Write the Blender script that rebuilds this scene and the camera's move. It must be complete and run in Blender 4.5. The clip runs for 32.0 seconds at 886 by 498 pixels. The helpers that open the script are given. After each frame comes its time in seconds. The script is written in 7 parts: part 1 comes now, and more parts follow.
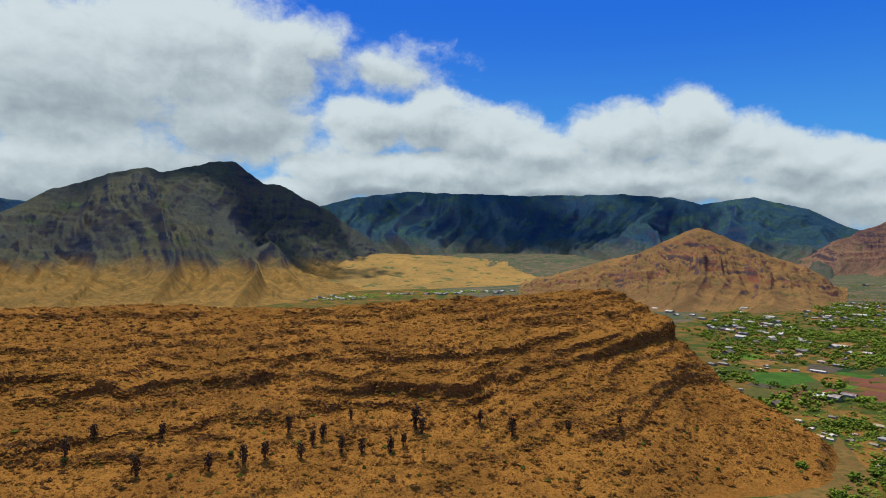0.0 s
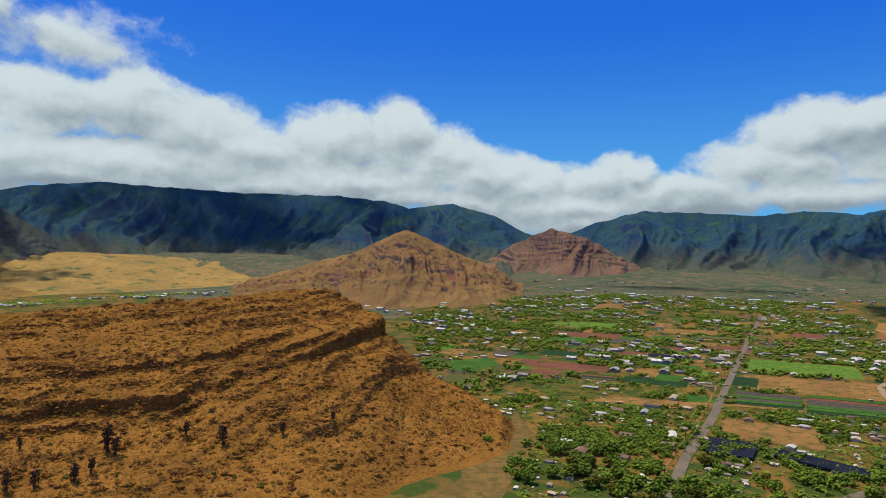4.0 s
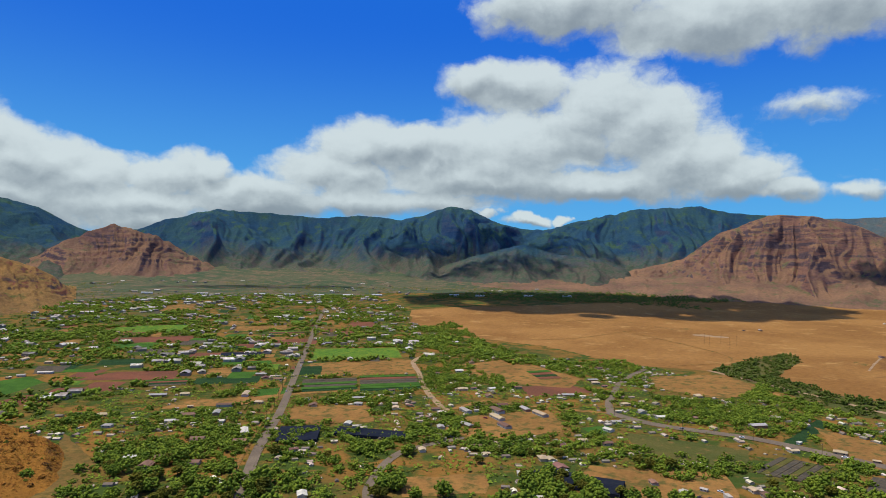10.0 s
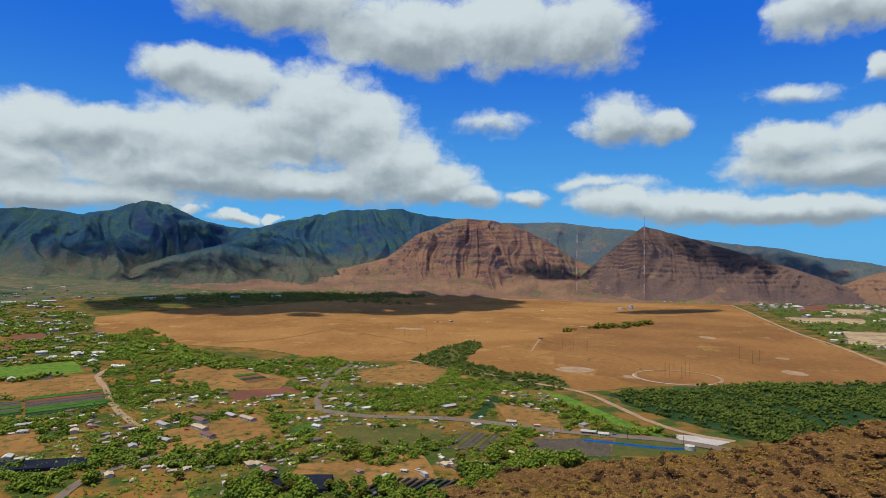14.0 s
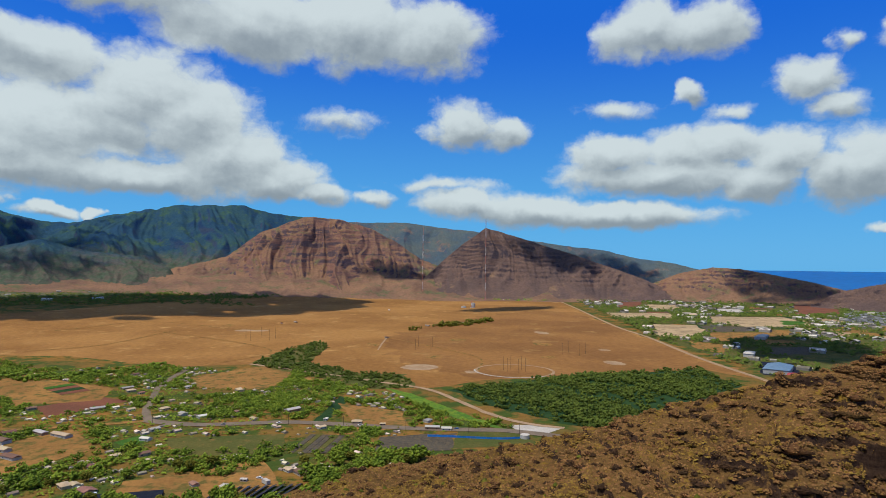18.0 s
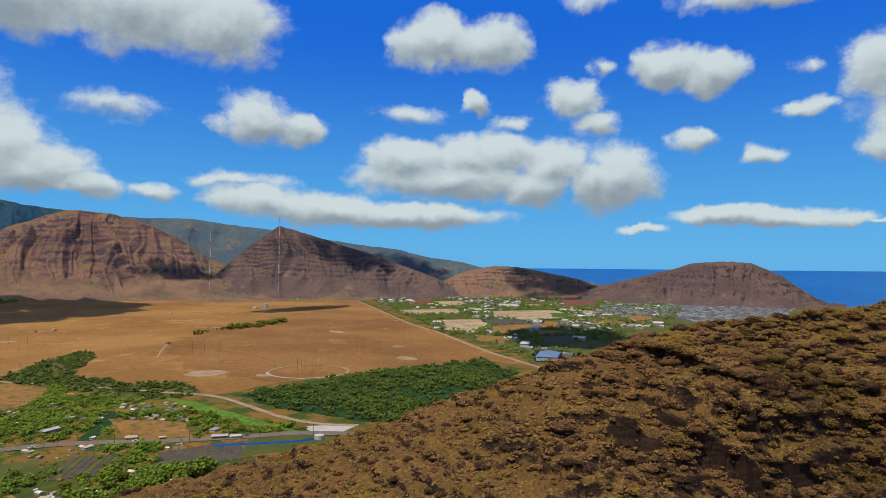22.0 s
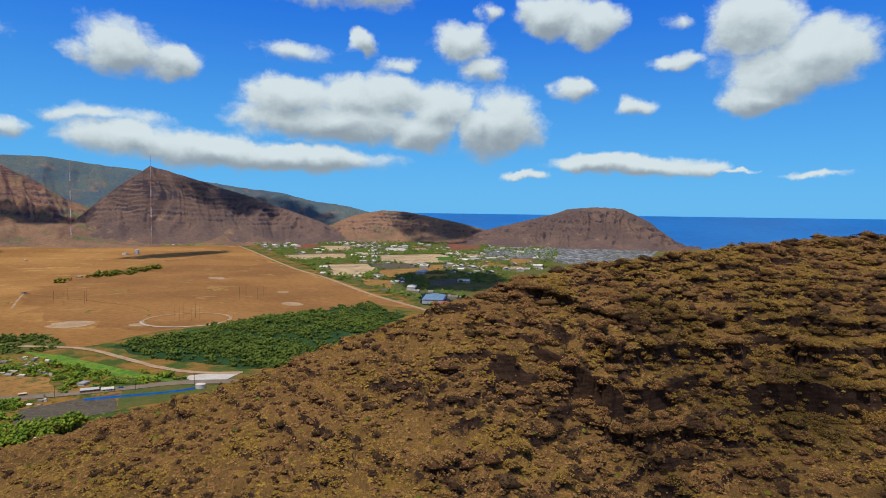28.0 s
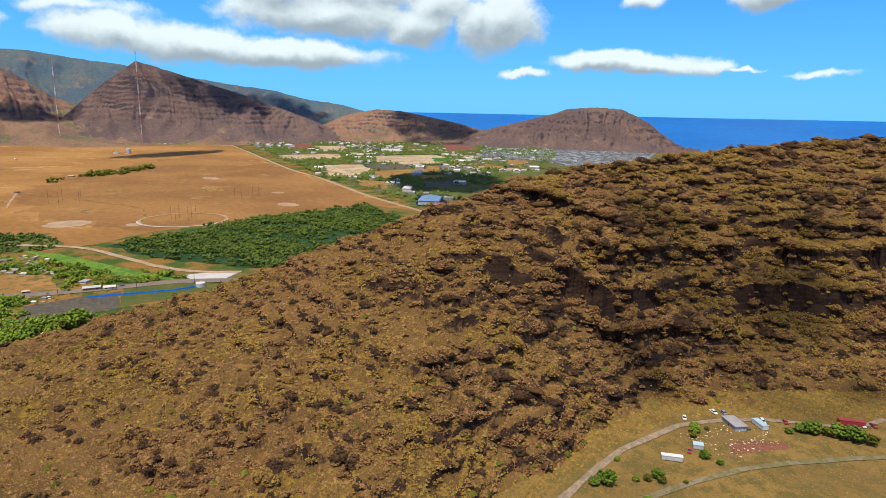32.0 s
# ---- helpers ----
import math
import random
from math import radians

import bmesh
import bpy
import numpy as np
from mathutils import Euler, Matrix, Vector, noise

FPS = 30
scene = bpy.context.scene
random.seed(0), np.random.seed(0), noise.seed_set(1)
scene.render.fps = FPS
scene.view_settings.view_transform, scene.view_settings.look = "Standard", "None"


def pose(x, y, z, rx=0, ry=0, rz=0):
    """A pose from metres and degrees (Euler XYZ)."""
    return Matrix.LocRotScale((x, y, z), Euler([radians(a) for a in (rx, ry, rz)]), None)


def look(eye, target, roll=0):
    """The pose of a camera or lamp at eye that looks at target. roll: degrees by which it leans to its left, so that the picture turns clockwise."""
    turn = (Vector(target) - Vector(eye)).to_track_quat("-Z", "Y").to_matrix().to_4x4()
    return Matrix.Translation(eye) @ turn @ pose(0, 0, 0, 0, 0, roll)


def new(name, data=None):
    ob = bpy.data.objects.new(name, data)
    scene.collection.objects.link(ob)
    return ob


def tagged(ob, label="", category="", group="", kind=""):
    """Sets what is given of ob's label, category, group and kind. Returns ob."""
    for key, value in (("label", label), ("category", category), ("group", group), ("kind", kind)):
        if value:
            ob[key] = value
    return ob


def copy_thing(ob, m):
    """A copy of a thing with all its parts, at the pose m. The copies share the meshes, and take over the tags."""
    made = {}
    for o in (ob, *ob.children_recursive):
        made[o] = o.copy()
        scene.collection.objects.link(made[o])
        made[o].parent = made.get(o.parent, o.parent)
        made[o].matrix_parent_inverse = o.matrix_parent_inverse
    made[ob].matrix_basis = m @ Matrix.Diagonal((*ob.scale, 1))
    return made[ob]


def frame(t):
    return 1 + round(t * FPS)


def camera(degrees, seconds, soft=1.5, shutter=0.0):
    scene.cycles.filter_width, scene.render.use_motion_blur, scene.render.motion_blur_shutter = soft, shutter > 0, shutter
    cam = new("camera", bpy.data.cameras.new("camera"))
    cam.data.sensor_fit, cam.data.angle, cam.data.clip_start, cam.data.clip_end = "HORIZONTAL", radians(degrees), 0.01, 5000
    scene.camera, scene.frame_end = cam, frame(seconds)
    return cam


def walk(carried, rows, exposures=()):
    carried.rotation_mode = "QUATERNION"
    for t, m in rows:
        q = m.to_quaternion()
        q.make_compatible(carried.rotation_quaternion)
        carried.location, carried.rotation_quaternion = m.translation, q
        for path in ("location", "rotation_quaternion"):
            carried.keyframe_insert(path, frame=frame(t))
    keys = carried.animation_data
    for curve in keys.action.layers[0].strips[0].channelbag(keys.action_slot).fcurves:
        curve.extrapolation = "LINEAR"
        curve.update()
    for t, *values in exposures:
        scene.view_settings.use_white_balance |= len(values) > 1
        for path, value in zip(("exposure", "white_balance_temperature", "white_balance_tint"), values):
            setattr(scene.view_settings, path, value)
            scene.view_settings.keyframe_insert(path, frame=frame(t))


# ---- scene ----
cam = camera(70.74, 32.0, 0.9)
PATH = [
    (0.0, pose(0, 0, 150, 90.12, -0.84, 0.01)),
    (0.5, pose(0, 0, 150, 90.15, -0.89, -1.70)),
    (1.0, pose(0, 0, 150, 90.19, -1.01, -3.72)),
    (1.5, pose(0, 0, 150, 90.25, -0.99, -6.54)),
    (2.0, pose(0, 0, 150, 90.30, -1.11, -10.26)),
    (2.5, pose(0, 0, 150, 90.36, -1.12, -14.45)),
    (3.0, pose(0, 0, 150, 90.44, -1.09, -18.29)),
    (3.5, pose(0, 0, 150, 90.50, -1.17, -22.08)),
    (5.5, pose(0, 0, 150, 90.75, -1.18, -35.29)),
    (6.0, pose(0, 0, 150, 90.79, -1.18, -38.53)),
    (6.5, pose(0, 0, 150, 90.85, -1.13, -41.99)),
    (7.0, pose(0, 0, 150, 90.89, -1.12, -46.02)),
    (7.5, pose(0, 0, 150, 90.96, -1.11, -49.43)),
    (8.0, pose(0, 0, 150, 90.98, -1.09, -52.09)),
    (8.5, pose(0, 0, 150, 91.02, -1.13, -54.10)),
    (9.0, pose(0, 0, 150, 91.08, -1.10, -56.23)),
    (9.5, pose(0, 0, 150, 91.14, -1.08, -59.25)),
    (10.0, pose(0, 0, 150, 91.20, -1.01, -63.37)),
    (10.5, pose(0, 0, 150, 91.27, -1.01, -67.51)),
    (11.0, pose(0, 0, 150, 91.33, -0.94, -71.59)),
    (11.5, pose(0, 0, 150, 91.37, -0.87, -74.89)),
    (12.0, pose(0, 0, 150, 91.37, -0.80, -77.41)),
    (12.5, pose(0, 0, 150, 91.40, -0.86, -79.66)),
    (13.0, pose(0, 0, 150, 91.42, -0.80, -82.92)),
    (13.5, pose(0, 0, 150, 91.46, -0.71, -86.77)),
    (14.0, pose(0, 0, 150, 91.48, -0.59, -89.56)),
    (14.5, pose(0, 0, 150, 91.49, -0.65, -90.30)),
    (16.5, pose(0, 0, 150, 91.54, -0.82, -93.85)),
    (17.0, pose(0, 0, 150, 91.55, -0.78, -98.07)),
    (17.5, pose(0, 0, 150, 91.61, -0.72, -101.42)),
    (18.0, pose(0, 0, 150, 91.60, -0.74, -103.52)),
    (18.5, pose(0, 0, 150, 91.63, -0.66, -106.37)),
    (19.0, pose(0, 0, 150, 91.63, -0.64, -110.01)),
    (19.5, pose(0, 0, 150, 91.66, -0.51, -113.93)),
    (20.0, pose(0, 0, 150, 91.68, -0.49, -116.56)),
    (20.5, pose(0, 0, 150, 91.69, -0.45, -118.74)),
    (21.0, pose(0, 0, 150, 91.69, -0.45, -120.63)),
    (21.5, pose(0, 0, 150, 91.69, -0.48, -121.56)),
    (22.0, pose(0, 0, 150, 91.70, -0.52, -122.14)),
    (22.5, pose(0, 0, 150, 91.69, -0.59, -122.90)),
    (23.0, pose(0, 0, 150, 91.71, -0.58, -125.54)),
    (23.5, pose(0, 0, 150, 91.74, -0.56, -128.08)),
    (24.0, pose(0, 0, 150, 91.75, -0.50, -130.04)),
    (24.5, pose(0, 0, 150, 91.77, -0.56, -131.02)),
    (26.5, pose(0, 0, 150, 89.61, -0.71, -132.06)),
    (27.0, pose(0, 0, 150, 88.69, -0.71, -132.23)),
    (27.5, pose(0, 0, 150, 87.71, -0.73, -132.39)),
    (28.0, pose(0, 0, 150, 86.73, -0.79, -132.45)),
    (28.5, pose(0, 0, 150, 85.64, -0.85, -132.45)),
    (29.0, pose(0, 0, 150, 84.55, -0.91, -132.49)),
    (29.5, pose(0, 0, 150, 83.40, -0.96, -132.54)),
    (30.0, pose(0, 0, 150, 82.22, -1.01, -132.59)),
    (30.5, pose(0, 0, 150, 81.10, -1.06, -132.64)),
    (31.0, pose(0, 0, 150, 79.97, -1.09, -132.66)),
    (31.5, pose(0, 0, 150, 78.80, -1.10, -132.72)),
    (32.0, pose(0, 0, 150, 77.70, -1.11, -132.79)),
]
walk(cam, PATH, [(0.0, -0.03, 6130, 8), (24.5, -0.09, 6130, 8), (28.0, 0.04, 6130, 8), (32.0, 0.42, 6130, 8)])


# ---- world, sun and exposure ----
SUN_AZ, SUN_EL = -25.0, 66.0          # degrees; azimuth clockwise from +y
SUN_DIR = Vector((math.sin(radians(SUN_AZ)) * math.cos(radians(SUN_EL)),
                  math.cos(radians(SUN_AZ)) * math.cos(radians(SUN_EL)), math.sin(radians(SUN_EL))))

sun_data = bpy.data.lights.new("sun", "SUN")
sun_data.energy, sun_data.angle, sun_data.color = 4.0, radians(0.5), (1.0, 0.93, 0.82)
sun = new("sun", sun_data)
sun.matrix_world = look((0, 0, 0), tuple(-SUN_DIR))


class Nodes:
    """Small helper to write node trees as expressions."""

    def __init__(self, tree):
        self.tree = tree

    def add(self, kind, ins=(), **settings):
        n = self.tree.nodes.new(kind)
        for k, v in settings.items():
            setattr(n, k, v)
        for k, v in dict(ins).items():
            s = n.inputs[k]
            if isinstance(v, bpy.types.NodeSocket):
                self.tree.links.new(v, s)
            else:
                s.default_value = v
        return n

    def math(self, op, a, b=0.0, c=0.0, clamp=False):
        return self.add("ShaderNodeMath", {0: a, 1: b, 2: c}, operation=op, use_clamp=clamp).outputs[0]

    def vec(self, op, a, b=(0, 0, 0), c=(0, 0, 0)):
        n = self.add("ShaderNodeVectorMath", {0: a, 1: b}, operation=op)
        if op == "MULTIPLY_ADD":
            s = n.inputs[2]
            s.default_value = c
        return n.outputs["Value" if op in ("LENGTH", "DOT_PRODUCT") else "Vector"]

    def mix(self, fac, a, b):
        n = self.add("ShaderNodeMix", data_type="RGBA")
        for s, v in ((n.inputs[0], fac), (n.inputs[6], a), (n.inputs[7], b)):
            if isinstance(v, bpy.types.NodeSocket):
                self.tree.links.new(v, s)
            else:
                s.default_value = v if not isinstance(v, tuple) or len(v) == 4 else (*v, 1)
        return n.outputs[2]

    def noise(self, vector, scale, detail=4.0, rough=0.55, distort=0.0):
        n = self.add("ShaderNodeTexNoise", {"Vector": vector, "Scale": scale, "Detail": detail, "Roughness": rough, "Distortion": distort})
        return n.outputs["Fac"]

    def step(self, v, lo, hi):
        n = self.add("ShaderNodeMapRange", {0: v, 1: lo, 2: hi, 3: 0.0, 4: 1.0}, interpolation_type="SMOOTHSTEP")
        return n.outputs[0]


# clouds of the trade-wind sky: azimuth, elevation, half width, half height in degrees, thinness
CLOUD_BANKS = (
    ((-32, 13.1, 9.7, 7.9, 0), (-22.6, 16.2, 8.4, 5.7, 0), (-17.9, 10.6, 7, 3.8, 0), (-28.8, 6.5, 11.9, 2.7, 0.1), (-15.6, 16, 4.3, 4.6, 0.1), (-5.1, 16, 5.6, 2.2, 0.45), (-11.7, 17.2, 3.5, 2.8, 0.5), (-7.1, 11.3, 4.6, 3, 0), (-1.4, 11.7, 4.7, 3, 0), (3.8, 10.5, 5.2, 3, 0)),
    ((-9.6, 7.2, 6, 2.5, 0.1), (8.9, 8.9, 6.1, 2.5, 0), (15.3, 9.8, 5.3, 2.9, 0), (21.4, 10.7, 3.6, 3.5, 0), (26.2, 9.1, 3.8, 2.7, 0), (0.7, 7.2, 12.3, 2.3, 0), (17.3, 6.8, 12.2, 2, 0), (30.6, 7.2, 4.2, 2.4, 0), (34, 4.5, 4.3, 2.1, 0.15), (29.1, 4.9, 5.9, 1.4, 0.15)),
    ((28.4, 7.7, 4.5, 2.5, 0), (33, 6.4, 5.1, 2.3, 0), (39.2, 7.1, 4.7, 1.9, 0), (37.2, 4.7, 6.7, 1.5, 0.1), (47.5, 6.1, 4.6, 1.5, 0.3), (58.1, 10.4, 4.6, 2.4, 0), (62.6, 9.7, 3, 2.8, 0), (67.6, 9.4, 5.2, 3.1, 0), (66.8, 7.7, 9.3, 1.6, 0), (55.3, 7.6, 4.3, 2, 0.1), (70.7, 4, 1.5, 0.6, 0), (67.4, 4.6, 1.2, 0.5, 0.1)),
    ((69.7, 15.9, 5.6, 2.5, 0), (65.6, 16.1, 3, 1.7, 0.2), (77.5, 14.2, 4.7, 3.7, 0), (81.7, 12.2, 4.7, 4.5, 0), (84.3, 9.2, 5.6, 3.3, 0), (60.4, 10.7, 5.2, 2.2, 0), (55.7, 10.1, 4.9, 2.1, 0.1), (69.8, 10.5, 9.6, 3.3, 0), (88.4, 7.6, 4.5, 2, 0), (91.9, 6.3, 2.7, 1, 0.15), (65.8, 7.6, 10.9, 2, 0), (51.8, 7.9, 5.5, 2.1, 0.1), (44.7, 6, 4.8, 1.5, 0.25), (42.2, 7.5, 2.1, 1.5, 0), (77.1, 7.1, 10.3, 1.5, 0)),
    ((74.8, 22.6, 8.8, 3.1, 0), (86.2, 20.3, 8.6, 3.2, 0), (94.7, 20.7, 8.5, 3.5, 0), (102, 20.3, 5.2, 3.2, 0), (105.3, 12.9, 3.1, 2.1, 0), (108.9, 12.1, 2.3, 1.5, 0.1), (71.5, 3.9, 2, 0.6, 0), (74, 3.9, 1, 0.4, 0), (103.3, 7.4, 4.6, 0.7, 0.5), (93.8, 12.9, 2.6, 0.8, 0.6), (97.1, 6.1, 1.8, 0.5, 0.4)),
    ((118.9, 10.2, 4.6, 1.7, 0), (124.1, 10.2, 3.2, 1.9, 0), (127.7, 10.5, 3.5, 1.9, 0), (132.3, 9.7, 2.8, 2.2, 0), (123.2, 8.1, 9.2, 1.8, 0), (130.2, 7.4, 3.7, 1.8, 0), (135.4, 7.9, 2.3, 2.2, 0.15), (137.9, 8.2, 3.2, 3, 0.15), (105.6, 5.7, 4.6, 1.5, 0), (111.5, 5.1, 7.6, 1.6, 0), (119.5, 4.7, 8.4, 1.3, 0), (121.8, 19.9, 4.7, 2.4, 0), (125.9, 19.9, 4, 2.2, 0), (125, 14.8, 1.2, 1.1, 0.2), (133.9, 15, 2.7, 1.8, 0.1), (136.1, 12.8, 2.2, 1.1, 0.3), (118.9, 13.6, 2.7, 0.9, 0.45), (128.6, 13.2, 1.6, 0.7, 0.45), (136.2, 17.5, 0.9, 0.7, 0.4)),
    ((141.6, 17.2, 3, 1.8, 0), (145.5, 16.3, 2.7, 1.6, 0), (144.1, 11.1, 1.9, 1, 0.1), (149.3, 9.3, 1.2, 0.8, 0.4), (158.5, 15.3, 3.4, 2.8, 0), (163.1, 12.5, 3.7, 2.7, 0), (160.4, 11.3, 4.7, 2, 0), (158.8, 9.5, 2.8, 1.4, 0), (152.5, 12.7, 2, 0.6, 0.3), (152.5, 16.2, 1.2, 0.8, 0.45), (145.5, 4.4, 3.9, 0.8, 0), (150.7, 4.4, 5, 0.9, 0), (154.7, 4.1, 2.6, 0.6, 0.1), (139.6, 3.5, 2, 0.4, 0.1), (158, 3.7, 1.8, 0.2, 0.3), (149.8, 22, 6.5, 1.3, 0.1), (154.8, 21.8, 3, 0.6, 0.3), (134.9, 22.8, 1.8, 0.8, 0.5), (163, 3.3, 2.6, 0.3, 0.45)),
    ((-6, 5.9, 9, 1.6, 0), (8, 5.7, 12, 1.4, 0), (20, 5.5, 10, 1.3, 0.1), (-14, 4.6, 6, 2, 0.1), (29, 3.7, 6, 2, 0.15), (-34, 4.4, 6, 2.6, 0.1), (47, 4.9, 7, 1.5, 0.1), (56, 5.5, 7, 1.5, 0.1), (63, 5.6, 6, 1.2, 0.2), (38, 3.2, 5, 1.6, 0.1)),
    ((200, 14, 16, 6, 0), (235, 9, 22, 4, 0), (275, 18, 14, 6, 0), (300, 10, 20, 5, 0), (180, 30, 10, 5, 0), (250, 40, 16, 8, 0)),
)
CLOUD_WHITE, CLOUD_GREY = (0.77, 0.835, 0.82), (0.32, 0.37, 0.40)
CLOUD_LIGHT, SKY_LIGHT = 0.89, 0.105


def cloud_group():
    """Cumulus over (azimuth, elevation) in degrees: how thick the cloud is, and how high in its heap the spot lies, -1 at the base to 1 at the top."""
    g = bpy.data.node_groups.new("cloud_density", "ShaderNodeTree")
    g.interface.new_socket("Place", in_out="INPUT", socket_type="NodeSocketVector")
    g.interface.new_socket("Density", in_out="OUTPUT", socket_type="NodeSocketFloat")
    g.interface.new_socket("Height", in_out="OUTPUT", socket_type="NodeSocketFloat")
    n = Nodes(g)
    place = n.add("NodeGroupInput").outputs[0]
    warp = n.add("ShaderNodeTexNoise", {"Vector": place, "Scale": 0.30, "Detail": 4.0, "Roughness": 0.55}).outputs["Color"]
    bent = n.vec("ADD", place, n.vec("MULTIPLY", n.vec("SUBTRACT", warp, (0.5, 0.5, 0.5)), (4.2, 2.4, 0)))
    near, weight, heap = None, None, None
    for bank in CLOUD_BANKS:
        for az, el, w, h, thin in bank:
            q = n.vec("MULTIPLY_ADD", bent, (1 / w, 1 / h, 0), (-az / w, -el / h, 0))
            d = n.vec("LENGTH", q)
            k = n.math("MAXIMUM", n.math("SUBTRACT", 1.5, d), 0.0)
            up = n.math("MULTIPLY", n.vec("DOT_PRODUCT", q, (0, 1, 0)), k)
            d = n.math("MULTIPLY_ADD", d, 1 - 1.1 * thin, 1.2 * thin) if thin else d
            near = d if near is None else n.math("SMOOTH_MIN", near, d, 0.16)
            weight = k if weight is None else n.math("ADD", weight, k)
            heap = up if heap is None else n.math("ADD", heap, up)
    heads = n.add("ShaderNodeTexVoronoi", {"Vector": n.vec("MULTIPLY", bent, (0.75, 1.0, 1)), "Scale": 0.42, "Detail": 4.0, "Roughness": 0.6, "Lacunarity": 2.3}, feature="F1", normalize=True).outputs["Distance"]
    drift = n.noise(n.vec("MULTIPLY", place, (0.6, 1.0, 1)), 0.34, 7.0, 0.55)
    d = n.math("ADD", n.math("SUBTRACT", 1.10, near), n.math("MULTIPLY", n.math("SUBTRACT", 0.42, heads), 0.85))
    d = n.math("ADD", d, n.math("MULTIPLY", n.math("SUBTRACT", drift, 0.5), 0.9))
    # broken cumulus cover higher up, above the view, added as fill light
    high = n.step(n.add("ShaderNodeSeparateXYZ", {0: place}).outputs[1], 27.0, 36.0)
    field = n.math("MULTIPLY", n.math("SUBTRACT", n.noise(n.vec("MULTIPLY", place, (0.6, 1, 1)), 0.07, 5.0, 0.55), 0.44), 3.5)
    d = n.math("ADD", n.math("MULTIPLY", d, n.math("SUBTRACT", 1.0, high)), n.math("MULTIPLY", field, high))
    out = n.add("NodeGroupOutput")
    g.links.new(d, out.inputs[0])
    g.links.new(n.math("DIVIDE", heap, n.math("ADD", weight, 0.02)), out.inputs[1])
    return g


world = bpy.data.worlds.new("sky")
scene.world = world
world.use_nodes = True
world.node_tree.nodes.clear()
w = Nodes(world.node_tree)
sky = w.add("ShaderNodeTexSky", sky_type="NISHITA", sun_disc=False, sun_elevation=radians(SUN_EL), sun_rotation=radians(SUN_AZ),
            altitude=150.0, air_density=1.0, dust_density=0.4, ozone_density=2.5).outputs[0]
blue = w.add("ShaderNodeVectorMath", {0: sky, 1: (SKY_LIGHT, SKY_LIGHT, SKY_LIGHT)}, operation="MULTIPLY").outputs[0]
way = w.add("ShaderNodeTexCoord").outputs["Generated"]
xyz = w.add("ShaderNodeSeparateXYZ", {0: way})
az = w.math("DEGREES", w.math("ARCTAN2", xyz.outputs[0], xyz.outputs[1]))
az = w.math("WRAP", az, 310.0, -50.0)
el = w.math("DEGREES", w.math("ARCSINE", xyz.outputs[2]))
place = w.add("ShaderNodeCombineXYZ", {0: az, 1: el, 2: 0.0}).outputs[0]
clear = w.mix(w.step(el, -2.0, 22.0), (0.10, 0.455, 0.83), (0.005, 0.137, 0.70))
blue = w.mix(0.9, blue, clear)
group = cloud_group()
here = w.add("ShaderNodeGroup", {0: place}, node_tree=group)
here, heap = here.outputs[0], here.outputs[1]
over = w.add("ShaderNodeGroup", {0: w.vec("ADD", place, (-0.5, 0.9, 0))}, node_tree=group).outputs[0]
cover = w.step(here, -0.02, 0.50)
# heads catch the light above, the thick bases lie in their own shade
rim = w.math("MULTIPLY", w.math("SUBTRACT", here, over), 0.8)
thick = w.math("MULTIPLY", w.math("MULTIPLY", here, -0.30), w.step(heap, 0.75, -0.6))
billow = w.math("MULTIPLY", w.math("SUBTRACT", w.noise(w.vec("MULTIPLY", place, (0.6, 1.0, 1)), 0.26, 3.0, 0.5), 0.5), 0.75)
lit = w.step(w.math("ADD", w.math("ADD", w.math("ADD", rim, thick), billow), w.math("MULTIPLY", heap, 0.50)), -0.95, 0.45)
tone = w.mix(lit, CLOUD_GREY, CLOUD_WHITE)
tone = w.add("ShaderNodeVectorMath", {0: tone, 1: (CLOUD_LIGHT,) * 3}, operation="MULTIPLY").outputs[0]
above = w.step(el, -0.5, 1.0)
seen = w.mix(w.math("MULTIPLY", w.math("MULTIPLY", cover, 0.97), above), blue, tone)
back = w.add("ShaderNodeBackground", {0: seen, 1: 1.0}).outputs[0]
world.node_tree.links.new(back, w.add("ShaderNodeOutputWorld").inputs[0])

# ---- materials ----


